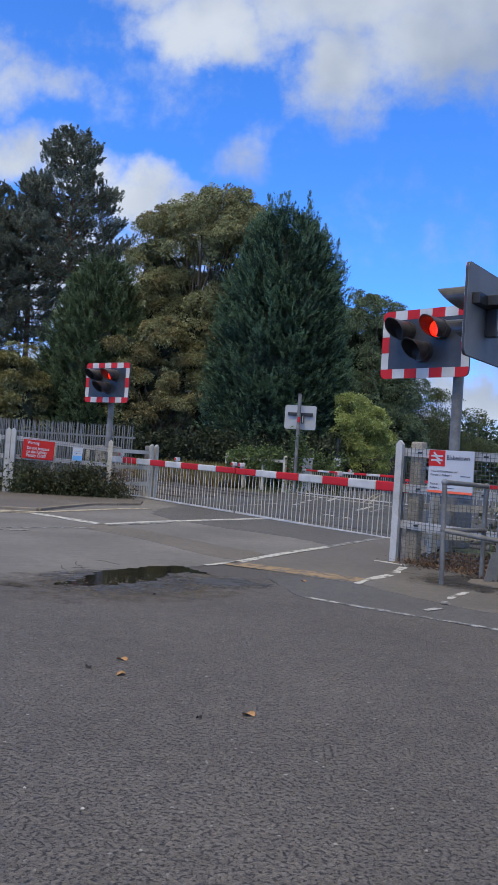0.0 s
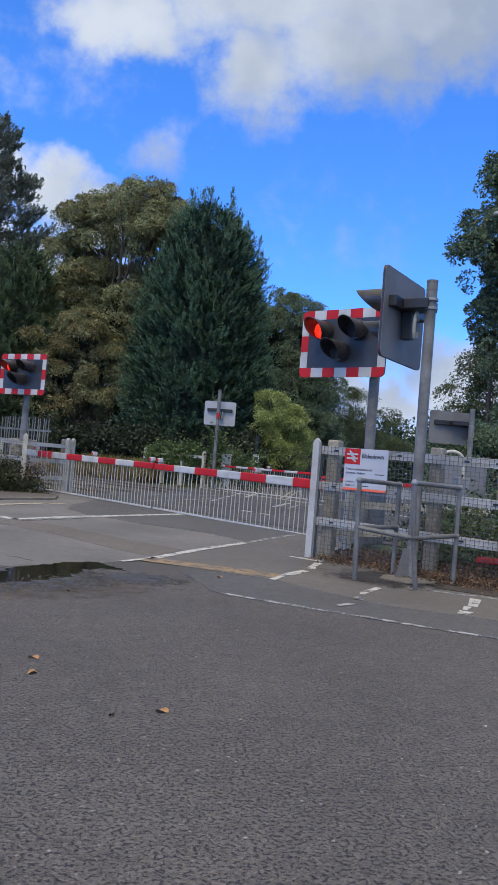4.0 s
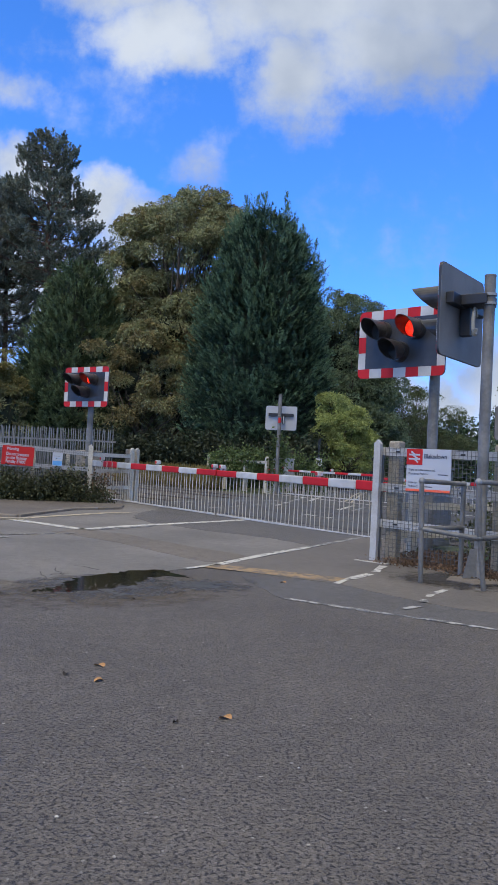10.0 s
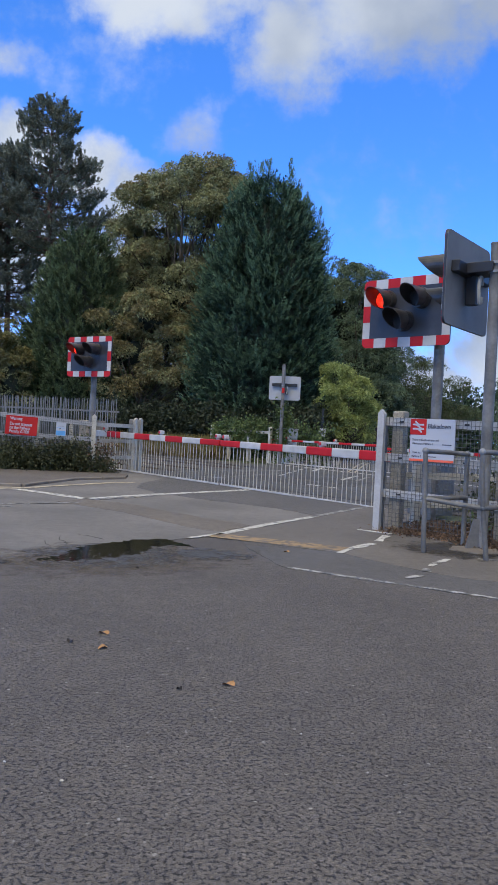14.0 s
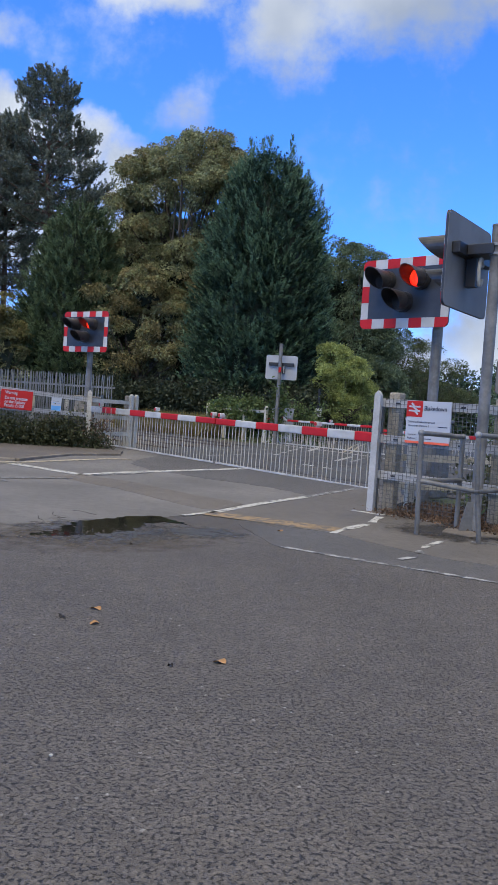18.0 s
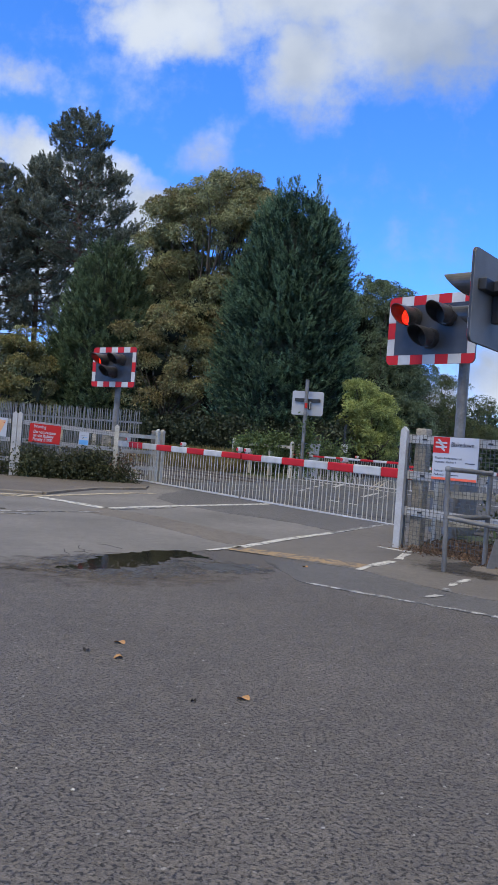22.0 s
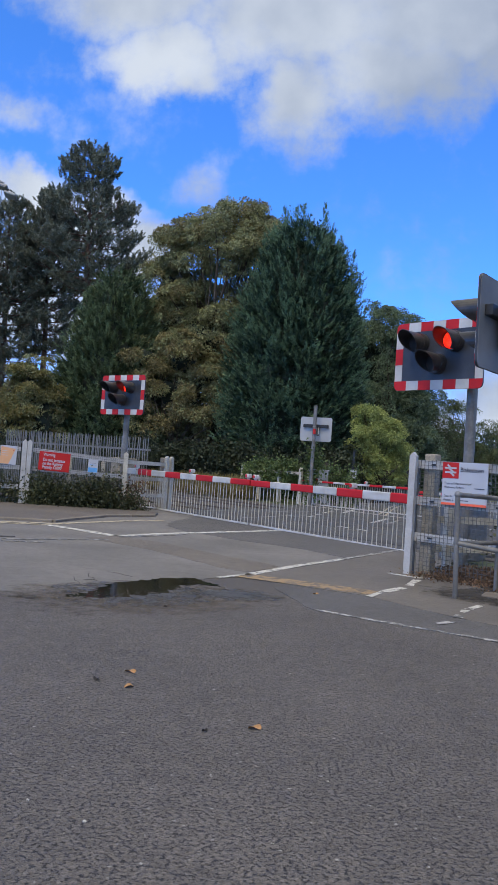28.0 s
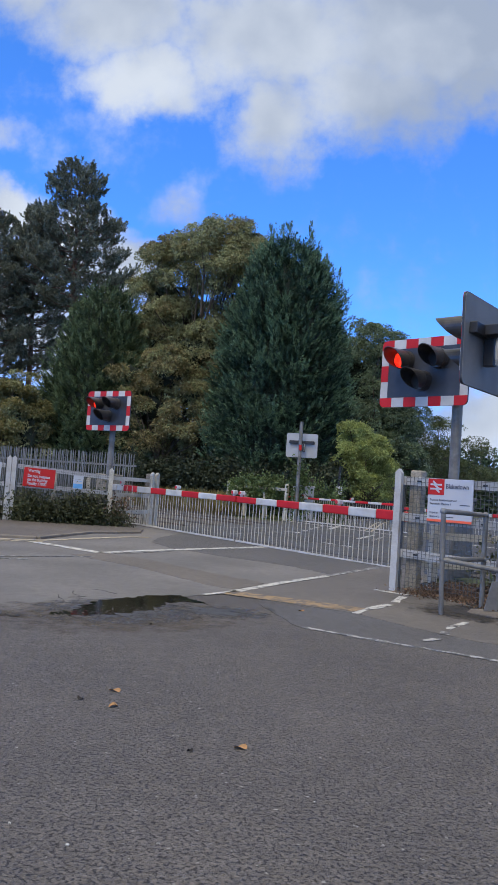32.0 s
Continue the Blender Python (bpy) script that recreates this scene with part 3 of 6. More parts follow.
# track bed and rails
bm = B()
slab(bm, [W(-80, 0.9)[:2], W(80, 0.9)[:2], W(80, 9.3)[:2], W(-80, 9.3)[:2]], -0.4, -0.032)
solid("track_bed", bm, BALLAST, "grey-brown stone ballast of the railway", "ballast", kind="structure")
panel_holder = thing("crossing_deck", Matrix(), "dark rubber crossing panels between the rails", "road", kind="structure")
for t in range(4):
    for i in range(1, 6):
        b0, b1 = ((0.7, 2.25), (2.4, 3.68), (3.83, 5.6), (5.75, 7.03))[t]
        bm = B()
        box(bm, (-0.97, b0, -0.1), (0.97, b1, 0.01), 0.01)
        part("panel", bm, PANEL_RUBBER, panel_holder, m=RF(5.2 - 1.96 * i + 0.454 * (b0 + b1) / 2, 0))
bm = B()
slab(bm, [W(-2.6, 7.1)[:2], W(9.0, 7.1)[:2], W(10.2, 10.4)[:2], W(-1.5, 10.4)[:2]], -0.2, 0.006)
solid("deck_edge", bm, ASPHALT_DARK, "dark asphalt between the track and the far barrier", "road", kind="structure")
for b in (2.32, 3.76, 5.68, 7.1):
    ob = thing("rail", Matrix(), "rusty steel running rail with a polished head", "rail", "rails of the two tracks")
    d = RF(0, b)
    bm = B()
    box(bm, (-70, -0.012, -0.12), (70, 0.012, -0.01))
    box(bm, (-70, -0.06, -0.15), (70, 0.06, -0.13))
    part("web", bm, RAIL, ob, m=d)
    bm = B()
    box(bm, (-70, -0.035, -0.02), (70, 0.035, 0.014), 0.008)
    part("head", bm, RAIL_TOP, ob, "polished rail head", m=d)


# painted lines: name, colour, points, width, raggedness
def line(points, width, material, label, jitter=0.006, z=0.0105):
    return solid("road_line", ribbon(points, width, z, jitter, seed=int(abs(points[0][0]) * 97) + 3), material, label, "road marking", kind="structure")


line([(-0.36, 8.06), (-0.02, 8.55)], 0.07, WHITE_LINE, "broken end of the white edge line", 0.012)
line([(-0.04, 8.5), (0.5, 9.6), (1.15, 10.75)], 0.11, WHITE_LINE, "white edge line of the crossing road")
line([(1.15, 10.75), (2.27, 12.85)], 0.10, WHITE_WORN, "white edge line of the crossing road under the barrier")
line([(-0.12, 8.38), (0.45, 8.12), (1.2, 7.76)], 0.30, TAN_LINE, "faded ochre line across the footway", 0.01)
line([(1.1, 7.5), (1.36, 8.0), (1.57, 8.3)], 0.085, WHITE_LINE, "chipped white line crossing the footway", 0.03)
line([(1.64, 8.5), (1.86, 9.05)], 0.1, WHITE_LINE, "chipped white line by the fence post", 0.03)
line([(1.62, 9.55), (1.95, 9.25)], 0.1, WHITE_LINE, "white line beside the fence post", 0.02)
line([(1.86, 9.15), (2.1, 9.28), (2.5, 8.9)], 0.05, WHITE_WORN, "thin white line along the fence", 0.015)
line([(0.55, 6.56), (1.25, 6.12), (1.9, 5.72), (3.2, 4.95)], 0.055, WHITE_WORN, "thin worn white line along the roadside", 0.012, z=0.0062)
line([(1.85, 6.95), (1.93, 7.1)], 0.06, WHITE_LINE, "chipped fragment of white paint", 0.03, z=0.0105)
line([(1.97, 7.14), (2.12, 7.42)], 0.085, WHITE_LINE, "short chipped white mark on the footway", 0.03, z=0.0105)
line([(1.48, 6.3), (1.66, 6.45)], 0.07, WHITE_WORN, "small flake of white paint", 0.02, z=0.0105)
line([(1.74, 6.65), (1.8, 6.8)], 0.07, WHITE_WORN, "small flake of white road paint", 0.02, z=0.0105)
line([(2.5, 6.27), (2.6, 6.42)], 0.10, WHITE_LINE, "chipped fragment of the white bar", 0.03, z=0.0105)
line([(2.62, 6.47), (2.72, 6.66)], 0.07, WHITE_LINE, "small fragment of the white bar", 0.03, z=0.0105)
line([(2.75, 6.7), (2.98, 7.12)], 0.085, WHITE_LINE, "chipped white bar across the footway", 0.03, z=0.009)
line([(2.45, 7.55), (3.0, 7.32), (3.6, 7.0), (6, 5.4)], 0.05, WHITE_WORN, "worn white line at the back of the footway", 0.015)
line([(-3.42, 12.95), (-2.75, 12.4), (-2.12, 11.85)], 0.2, WHITE_LINE, "white edge line at the side road")
line([(-2.12, 11.85), (-1.6, 12.7), (-1.22, 13.25), (-0.17, 14.65), (0.5, 15.6)], 0.18, WHITE_LINE, "white line across the approach", 0.012)
line([(-2.0, 11.72), (-1.2, 13.0)], 0.06, WHITE_WORN, "faint white line beside the edge line", 0.015)
line([(-12, 9.2), (-3.2, 10.4), (-2.1, 11.2)], 0.06, WHITE_WORN, "thin worn white line at the side road", 0.015)
line([(-12, 8.4), (-4.6, 9.75), (-2.76, 10.28)], 0.09, WHITE_WORN, "worn white dash of the side road", 0.02)
line([(-13, 11.2), (-4.2, 13.0), (-3.4, 13.35), (-2.9, 14.4), (-2.3, 15.6), (-1.9, 15.9)], 0.17, CREAM_LINE, "worn cream line along the kerb", 0.012)
line([(-13, 10.95), (-4.2, 12.75), (-3.3, 13.05)], 0.12, CREAM_LINE, "second worn cream line along the kerb", 0.012)
line([W(10.4, 9.85)[:2], W(3.6, 8.8)[:2], W(-0.5, 8.2)[:2]], 0.14, WHITE_LINE, "white stop line beyond the railway")
for k in range(5):
    line([W(3.3 + 0.95 * k, 4.4 + 1.1 * k)[:2], W(3.75 + 0.95 * k, 4.95 + 1.1 * k)[:2]], 0.11, WHITE_LINE, "white dash across the tracks", 0.012)
for k in range(4):
    line([W(2.3 + 0.5 * k, 1.45 + 1.0 * k)[:2], W(2.55 + 0.5 * k, 2.05 + 1.0 * k)[:2]], 0.10, WHITE_WORN, "worn white dash on the crossing deck", 0.012)
    line([W(4.6 + 0.3 * k, 1.9 + 1.3 * k)[:2], W(4.75 + 0.3 * k, 2.7 + 1.3 * k)[:2]], 0.10, WHITE_WORN, "worn white edge dash on the crossing deck", 0.012)
line([W(5.5, 7.7)[:2], W(7.85, 10.4)[:2]], 0.13, WHITE_LINE, "white centre line of the road beyond")
line([W(5.4, 9.2)[:2], W(10.5, 15)[:2], W(19, 25.2)[:2]], 0.07, CREAM_LINE, "yellow line at the edge of the road beyond")
line([W(5.1, 9.2)[:2], W(10.2, 15)[:2], W(18.6, 25.2)[:2]], 0.07, CREAM_LINE, "second yellow line at the edge of the road beyond")
line([W(1.7, 5.2)[:2], W(3.45, 7.6)[:2]], 0.12, WHITE_LINE, "white line on the crossing deck")
line([W(1.3, 5.3)[:2], W(2.9, 7.5)[:2]], 0.08, WHITE_WORN, "thin white line on the crossing deck")
line([W(0.35, 2.75)[:2], W(-0.1, 2.7)[:2]], 0.10, WHITE_LINE, "short white dash near the rail")
line([W(-0.3, 2.7)[:2], W(-0.7, 2.66)[:2]], 0.10, WHITE_LINE, "short white dash near the near rail")

# puddle with its damp margin
rng = np.random.default_rng(5)


def blot(cx, cy, rx, ry, turn, rough, z, seed, material, label, category):
    pts = []
    for k in range(64):
        a = 2 * math.pi * k / 64
        r = 1 + rough * noise.noise(Vector((math.cos(a) * 1.6, math.sin(a) * 1.6, seed))) + rough * 0.5 * noise.noise(Vector((math.cos(a) * 5, math.sin(a) * 5, seed)))
        x, y = rx * math.cos(a) * r, ry * math.sin(a) * r
        c, s = math.cos(radians(turn)), math.sin(radians(turn))
        pts.append((cx + c * x - s * y, cy + s * x + c * y))
    bm = B()
    slab(bm, pts, -0.01, z)
    return solid("puddle" if material is WET else "damp_patch", bm, material, label, category, kind="structure")


blot(-0.95, 6.55, 1.5, 0.75, 30, 0.15, 0.0036, 2.0, SILT, "brown silt stain round the puddle", "stain")
blot(-0.98, 6.8, 1.05, 0.62, 42, 0.15, 0.0044, 2.0, DAMP, "damp dark asphalt round the puddle", "stain")
blot(-0.2, 7.05, 0.6, 0.36, 20, 0.2, 0.0046, 5.0, DAMP, "damp stain beside the puddle", "stain")
shore = jag([(-1.5, 6.32), (-1.36, 6.62), (-1.27, 7.25), (-0.82, 7.82), (-0.57, 7.93), (-0.27, 7.47), (-0.5, 7.56), (-0.66, 7.37), (-0.73, 6.86), (-1.05, 6.51), (-1.5, 6.32)], 0.038, 0.045)[:-1]
bm = B()
slab(bm, shore[::-1], -0.01, 0.0054)
solid("puddle", bm, WET, "shallow dark rain puddle on the asphalt", "puddle", kind="structure")
blot(2.35, 8.1, 0.85, 0.62, -40, 0.2, 0.0165, 4.0, SOIL_STAIN, "dark damp soil round the post foot", "stain")

# cracks in the smooth surface above the water, and a burst patch by the side road
rc = random.Random(9)
for p, q in (((-1.68, 7.45), (-1.5, 6.95)), ((-1.62, 7.72), (-1.42, 7.25)), ((-1.45, 7.95), (-1.15, 7.72)), ((-1.72, 6.85), (-1.56, 6.7)), ((-1.55, 7.3), (-1.40, 7.42))):
    p, q = Vector(p), Vector(q)
    pts = [tuple(p.lerp(q, k / 5) + Vector((rc.uniform(-0.02, 0.02), rc.uniform(-0.02, 0.02)))) for k in range(6)]
    solid("crack", ribbon(pts, 0.006, 0.0052, 0.003, seed=rc.randrange(99), step=0.05), CRACK, "thin dark crack in the smooth asphalt", "crack", kind="structure")
blot(-3.45, 10.68, 0.16, 0.10, 20, 0.5, 0.0062, 7.0, CRACK, "small dark pothole by the side road", "pothole")
blot(-1.76, 6.2, 0.16, 0.09, 10, 0.5, 0.0062, 8.0, SOIL_STAIN, "small heap of dark grit by the puddle", "stain")

# gravel washed up round the water
rng = np.random.default_rng(31)
stones = B()
for _ in range(260):
    t = rng.uniform(0, 1)
    x, y = -1.5 + 1.2 * t + rng.normal(0, 0.10), 6.3 + 0.95 * t + rng.normal(0, 0.16)
    r = rng.uniform(0.004, 0.011)
    bmesh.ops.create_icosphere(stones, subdivisions=1, radius=r, matrix=Matrix.Translation((x, y, 0.004)) @ Matrix.Diagonal((1, rng.uniform(0.6, 1.2), 0.6, 1)))
tagged(new("gravel", mesh_of("gravel", stones, mat("loose_gravel", (0.10, 0.088, 0.075), rough=0.9, vary=0.5, scale=20))), "loose dark gravel round the puddle", "gravel", kind="stuff")

# fallen leaves, a twig and pebbles on the near asphalt
for x, y, s, turn in ((0.08, 3.43, 0.050, 20), (-0.55, 3.92, 0.050, 60), (-0.59, 4.2, 0.050, -10), (0.6, 7.45, 0.055, 40), (-0.13, 3.34, 0.020, 10), (-0.73, 4.01, 0.045, 100), (-0.66, 6.21, 0.038, 60)):
    bm = B()
    c = [bm.verts.new((math.cos(a) * 0.8 * s * (0.72 + 0.06 * (k % 3)), math.sin(a) * s * 0.34 * (1 + 0.2 * (k % 2)), 0.006 + 0.008 * math.sin(a * 2 + x))) for k, a in enumerate(2 * math.pi * j / 10 for j in range(10))]
    mid = bm.verts.new((0, 0, 0.004))
    for k in range(10):
        bm.faces.new((c[k], c[(k + 1) % 10], mid))
    ob = solid("fallen_leaf", bm, mat("dry_leaf", (0.38, 0.21, 0.09) if (s > 0.04 and x != -0.73) else (0.022, 0.018, 0.016), rough=0.8, vary=0.3, scale=30), "curled brown fallen leaf on the asphalt", "leaf", "fallen leaves", m=pose(x, y, 0.002, 0, 0, turn))

for x, y, r in ((-0.43, 2.43, 0.007), (-0.64, 2.55, 0.006), (1.53, 3.44, 0.010), (0.35, 2.9, 0.005)):
    bm = lump(np.random.default_rng(int(r * 9000)), 2, (r, r * 0.8, r * 0.55), 0.5)
    solid("pebble", bm, PEBBLE, "small pale stone lying on the asphalt", "stone", "loose pale stones", m=pose(x, y, r * 0.35, 0, 0, 40 * x), smooth=True)

# ---- road signals ----
def pole_part(parent, x, y, z0, z1, r, label="galvanised steel pole"):
    bm = B()
    rod(bm, (x, y, z0), (x, y, z1), r, sides=20)
    rod(bm, (x, y, z1), (x, y, z1 + 0.02), r * 1.05, sides=20)
    rod(bm, (x, y, z1 - 0.09), (x, y, z1 - 0.075), r * 1.04, sides=20)
    return part("pole", bm, GALV, parent, label, smooth=False)


def visor(bm, x, z, r, length, y0):
    """A hood: a tube cut away below, longer above."""
    n = 24
    ring = []
    for k in range(n + 1):
        a = radians(-72 + 324 * k / n)
        reach = length * (0.30 + 0.70 * (0.5 + 0.5 * math.sin(a)) ** 0.8)
        ring.append([(x + rr * math.cos(a), yy, z + rr * math.sin(a)) for rr, yy in ((r, y0), (r * 0.96, y0 - reach), (r * 0.92, y0 - reach), (r * 0.95, y0))])
    rows = [[bm.verts.new(p) for p in q] for q in ring]
    for p, q in zip(rows, rows[1:]):
        for k in range(3):
            bm.faces.new((p[k], p[k + 1], q[k + 1], q[k]))
    rod(bm, (x, y0, z), (x, y0 - 0.05, z), r * 1.08, r * 1.04, sides=24)
    return bm


LAMPS = {"left": [], "right": []}


def signal_head(ob, w, h, cx, cz, y, back=BOARD_BACK):
    """The board with its chequered border, two red lamps above and one below. It faces -y."""
    s = w / 7
    bm = B()
    plate(bm, rounded(w, h, 0.075, cx=cx, cz=cz), y, y + 0.025)
    board = part("board", bm, BOARD, ob, "dark grey backing board with rounded corners")
    bm = B()
    plate(bm, rounded(w - 0.004, h - 0.004, 0.074, cx=cx, cz=cz), y + 0.0255, y + 0.031)
    part("board_back", bm, back, board, "plain grey back of the board")
    nz = 3
    bw, bx = 0.130, 0.116
    sz = (h - 2 * bw) / nz
    for i in range(7):
        for top in (0, 1):
            red = i % 2 == 0
            x0, x1 = cx - w / 2 + i * s, cx - w / 2 + (i + 1) * s
            z0 = cz + h / 2 - bw if top else cz - h / 2
            bm = B()
            if i in (0, 6):
                # corner pieces follow the rounded corner
                sx, szz = (-1 if i == 0 else 1), (1 if top else -1)
                ox, oz = (x0 if i == 0 else x1), (z0 + bw if top else z0)
                r = 0.073
                pts = [(ox - sx * s, oz), (ox - sx * s, oz - szz * bw), (ox, oz - szz * bw), (ox, oz - szz * r)]
                pts += [(ox - sx * r + sx * r * math.cos(radians(a)), oz - szz * r + szz * r * math.sin(radians(a))) for a in (15, 30, 45, 60, 75)]
                pts += [(ox - sx * r, oz)]
            else:
                pts = [(x0, z0), (x1, z0), (x1, z0 + bw), (x0, z0 + bw)]
            plate(bm, pts, y - 0.002, y + 0.001)
            part("red_square" if red else "white_square", bm, RED_BAND if red else WHITE_BAND, board)
    for i in range(nz):
        for side in (-1, 1):
            z0 = cz - h / 2 + bw + i * sz
            x0 = cx - w / 2 if side < 0 else cx + w / 2 - bx
            red = i % 2 == 1
            bm = B()
            plate(bm, [(x0, z0), (x0 + bx, z0), (x0 + bx, z0 + sz), (x0, z0 + sz)], y - 0.002, y + 0.001)
            part("red_square" if red else "white_square", bm, RED_BAND if red else WHITE_BAND, board)
    r = 0.125
    for key, lx, lz in (("left", -0.285, 0.18 * h), ("right", 0.25, 0.18 * h), ("amber", 0.0, -0.13 * h)):
        bm = B()
        rod(bm, (cx + lx, y - 0.002, cz + lz), (cx + lx, y - 0.06, cz + lz), r * 1.12, sides=24)
        lamp = part("lamp", bm, VISOR, ob, "black signal lamp body", smooth=False)
        part("visor", visor(B(), cx + lx, cz + lz, r * 1.04, 0.40, y - 0.055), VISOR, lamp, "black hood over the lamp")
        bm = B()
        bmesh.ops.create_uvsphere(bm, u_segments=20, v_segments=10, radius=r, matrix=Matrix.Translation((cx + lx, y - 0.06, cz + lz)) @ Matrix.Diagonal((0.96, 0.22, 0.96, 1)))
        part("lens", bm, LENS_AMBER if key == "amber" else LENS_DARK, lamp, "unlit amber lens" if key == "amber" else "dark red glass lens", smooth=True)
        if key != "amber":
            bm = B()
            bmesh.ops.create_uvsphere(bm, u_segments=20, v_segments=10, radius=r * 0.96, matrix=Matrix.Diagonal((0.98, 0.2, 0.98, 1)))
            glow = part("light_unit", bm, LENS_LIT, lamp, "glowing red light unit", m=Matrix.Translation((cx + lx, y - 0.062, cz + lz)), smooth=True)
            LAMPS[key].append((glow, (cx + lx, y - 0.062, cz + lz)))
    return board


def bracket(ob, w, cx, cz, y, px, py):
    """Channel across the back of the board, a black box and the clamps on the pole."""
    bm = B()
    box(bm, (cx - 0.40 * w, y + 0.03, cz - 0.06), (cx + 0.40 * w, y + 0.12, cz + 0.06), 0.008)
    part("bracket_channel", bm, BLACK, ob, "black mounting channel")
    bm = B()
    box(bm, (min(px, cx) - 0.02, y + 0.12, cz - 0.05), (max(px, cx) + 0.09, py, cz + 0.06), 0.008)
    part("bracket_arm", bm, BLACK, ob, "black arm to the pole")
    for dz in (-0.045, 0.05):
        bm = B()
        rod(bm, (px, py, cz + dz - 0.014), (px, py, cz + dz + 0.014), 0.075, sides=20)
        part("clamp", bm, GALV_DULL, ob, "steel pole clamp")
    bm = B()
    box(bm, (px - 0.16, y + 0.05, cz - 0.36), (px - 0.07, y + 0.17, cz - 0.02), 0.01)
    part("terminal_box", bm, BLACK, ob, "black terminal box")
    bm = B()
    box(bm, (px - 0.15, y + 0.171, cz - 0.34), (px - 0.115, y + 0.178, cz - 0.06), 0.002)
    part("cover_plate", bm, WHITE_BAND, ob, "pale strip on the terminal box")
    pts = [Vector((px - 0.05, y + 0.2 + 0.02, cz - 0.10))]
    for k in range(9):
        a = radians(150 - 300 * k / 8)
        pts.append(Vector((px - 0.02 + 0.05 * math.cos(a), y + 0.24, cz - 0.22 + 0.14 * math.sin(a))))
    bm = B()
    tube(bm, pts, 0.021)
    part("cable_loop", bm, CABLE, ob, "looped grey cable conduit")


def road_signal(name, at, yaw, w, h, cx, cz, px, py, top, base=0.0, y=0.0, label="", back=BOARD_BACK, r=0.07):
    ob = thing(name, pose(*at, 0, 0, yaw), label, "traffic signal", "level crossing signals")
    pole_part(ob, px, py, base, top, r)
    signal_head(ob, w, h, cx, cz, y, back)
    bracket(ob, w, cx, cz + 0.12, y, px, py)
    return ob


near_signal = road_signal("crossing_signal", (2.36, 10.55, 0), -44, 1.36, 0.94, -0.12, 2.85, 0.30, 0.22, 2.95,
                          label="level crossing signal with chequered border behind the station fence")
far_signal = road_signal("crossing_signal", (-3.56, 19.25, 0), -34, 1.44, 0.97, 0.0, 2.78, -0.05, 0.26, 2.9,
                         label="level crossing signal on a grey pole behind the far fence")
side_signal = road_signal("crossing_signal", (2.5, 8.62, 0), -128, 1.22, 0.98, 0.0, 2.84, 0.20, 0.40, 3.2, r=0.058,
                          label="level crossing signal showing its grey back on a tall pole")
across_signal = road_signal("crossing_signal", (1.92, 30.5, 0), 168, 1.22, 0.93, 0.0, 2.93, 0.02, 0.32, 3.8, back=BOARD_BACK_PALE,
                            label="level crossing signal with pale grey back beyond the railway")
yard_signal = road_signal("crossing_signal", (7.33, 20.0, 0), 185, 1.24, 0.86, 0.0, 2.45, -0.42, 0.3, 2.95, back=BOARD_BACK,
                          label="level crossing signal with grey back among bushes beyond the fence")
bm = B()
box(bm, (-0.05, 0.38, 2.72), (0.05, 0.42, 2.92), 0.005)
part("warning_tag", bm, SIGN_RED, across_signal, "small red and white tag on the pole")

# foot of the tall pole: concrete plate and a steel fin
bm = B()
slab(bm, [(2.3, 8.02), (2.52, 7.78), (2.85, 7.9), (2.98, 8.18), (2.75, 8.38), (2.42, 8.3)], 0.0, 0.026)
solid("pole_footing", bm, KERB, "low concrete footing round the signal pole", "footing", kind="structure")
bm = B()
plate(bm, [(0, 0.03), (0.15, 0.03), (0.13, 0.1), (0.07, 0.33), (0.0, 0.33)], -0.006, 0.006)
fin = part("fin", bm, GALV, side_signal, "pale steel stiffening fin at the pole foot")
fin.matrix_basis = pose(2.5, 8.62, 0, 0, 0, -128).inverted() @ pose(2.65, 8.18, 0, 0, 0, 192)


# ---- tubular guard round the pole ----
def guard_frame(at, yaw, legs, rails, label):
    ob = thing("guard_rail", pose(*at, 0, 0, yaw), label, "guard rail", "tubular guards round the signal pole")
    for p, q in legs:
        bm = B()
        rod(bm, p, q, 0.0245, sides=14)
        part("leg", bm, GALV, ob)
    for p, q in rails:
        bm = B()
        rod(bm, p, q, 0.0245, sides=14)
        part("rail", bm, GALV, ob)
    for p, q in rails:
        for k in (p, q):
            bm = B()
            bmesh.ops.create_uvsphere(bm, u_segments=12, v_segments=8, radius=0.034, matrix=Matrix.Translation(k))
            part("clamp_fitting", bm, GALV_DULL, ob, "cast tube fitting", smooth=True)
    return ob


ga, gd, gb, gc = Vector((1.99, 7.81, 0)), Vector((2.57, 8.46, 0)), Vector((2.52, 7.47, 0)), Vector((3.07, 7.97, 0))
up = lambda p, z, dx=0.0, dy=0.0: Vector((p.x + dx, p.y + dy, z))
guard_frame((0, 0, 0), 0, [(up(ga, -0.1), up(ga, 1.03, -0.04, -0.03)), (up(gd, -0.1), up(gd, 1.0))],
            [(up(ga, 1.02, -0.04, -0.03), up(gd, 1.0)), (up(ga, 0.545, -0.02, -0.01), up(gd, 0.53))], "bent galvanised tube guard rail beside the signal pole")
guard_frame((0, 0, 0), 0, [(up(gb, -0.1), up(gb, 0.5, -0.07)), (up(gb, 0.5, -0.07), up(gb, 1.04, -0.12, -0.06)), (up(gc, -0.1), up(gc, 1.02))],
            [(up(gb, 1.04, -0.12, -0.06), up(gc, 1.02)), (up(gb, 0.5, -0.07), up(gc, 0.52)), (up(gb, 0.5, -0.07), up(ga, 0.545, -0.02, -0.01))], "galvanised tube guard rail joined to the first guard")


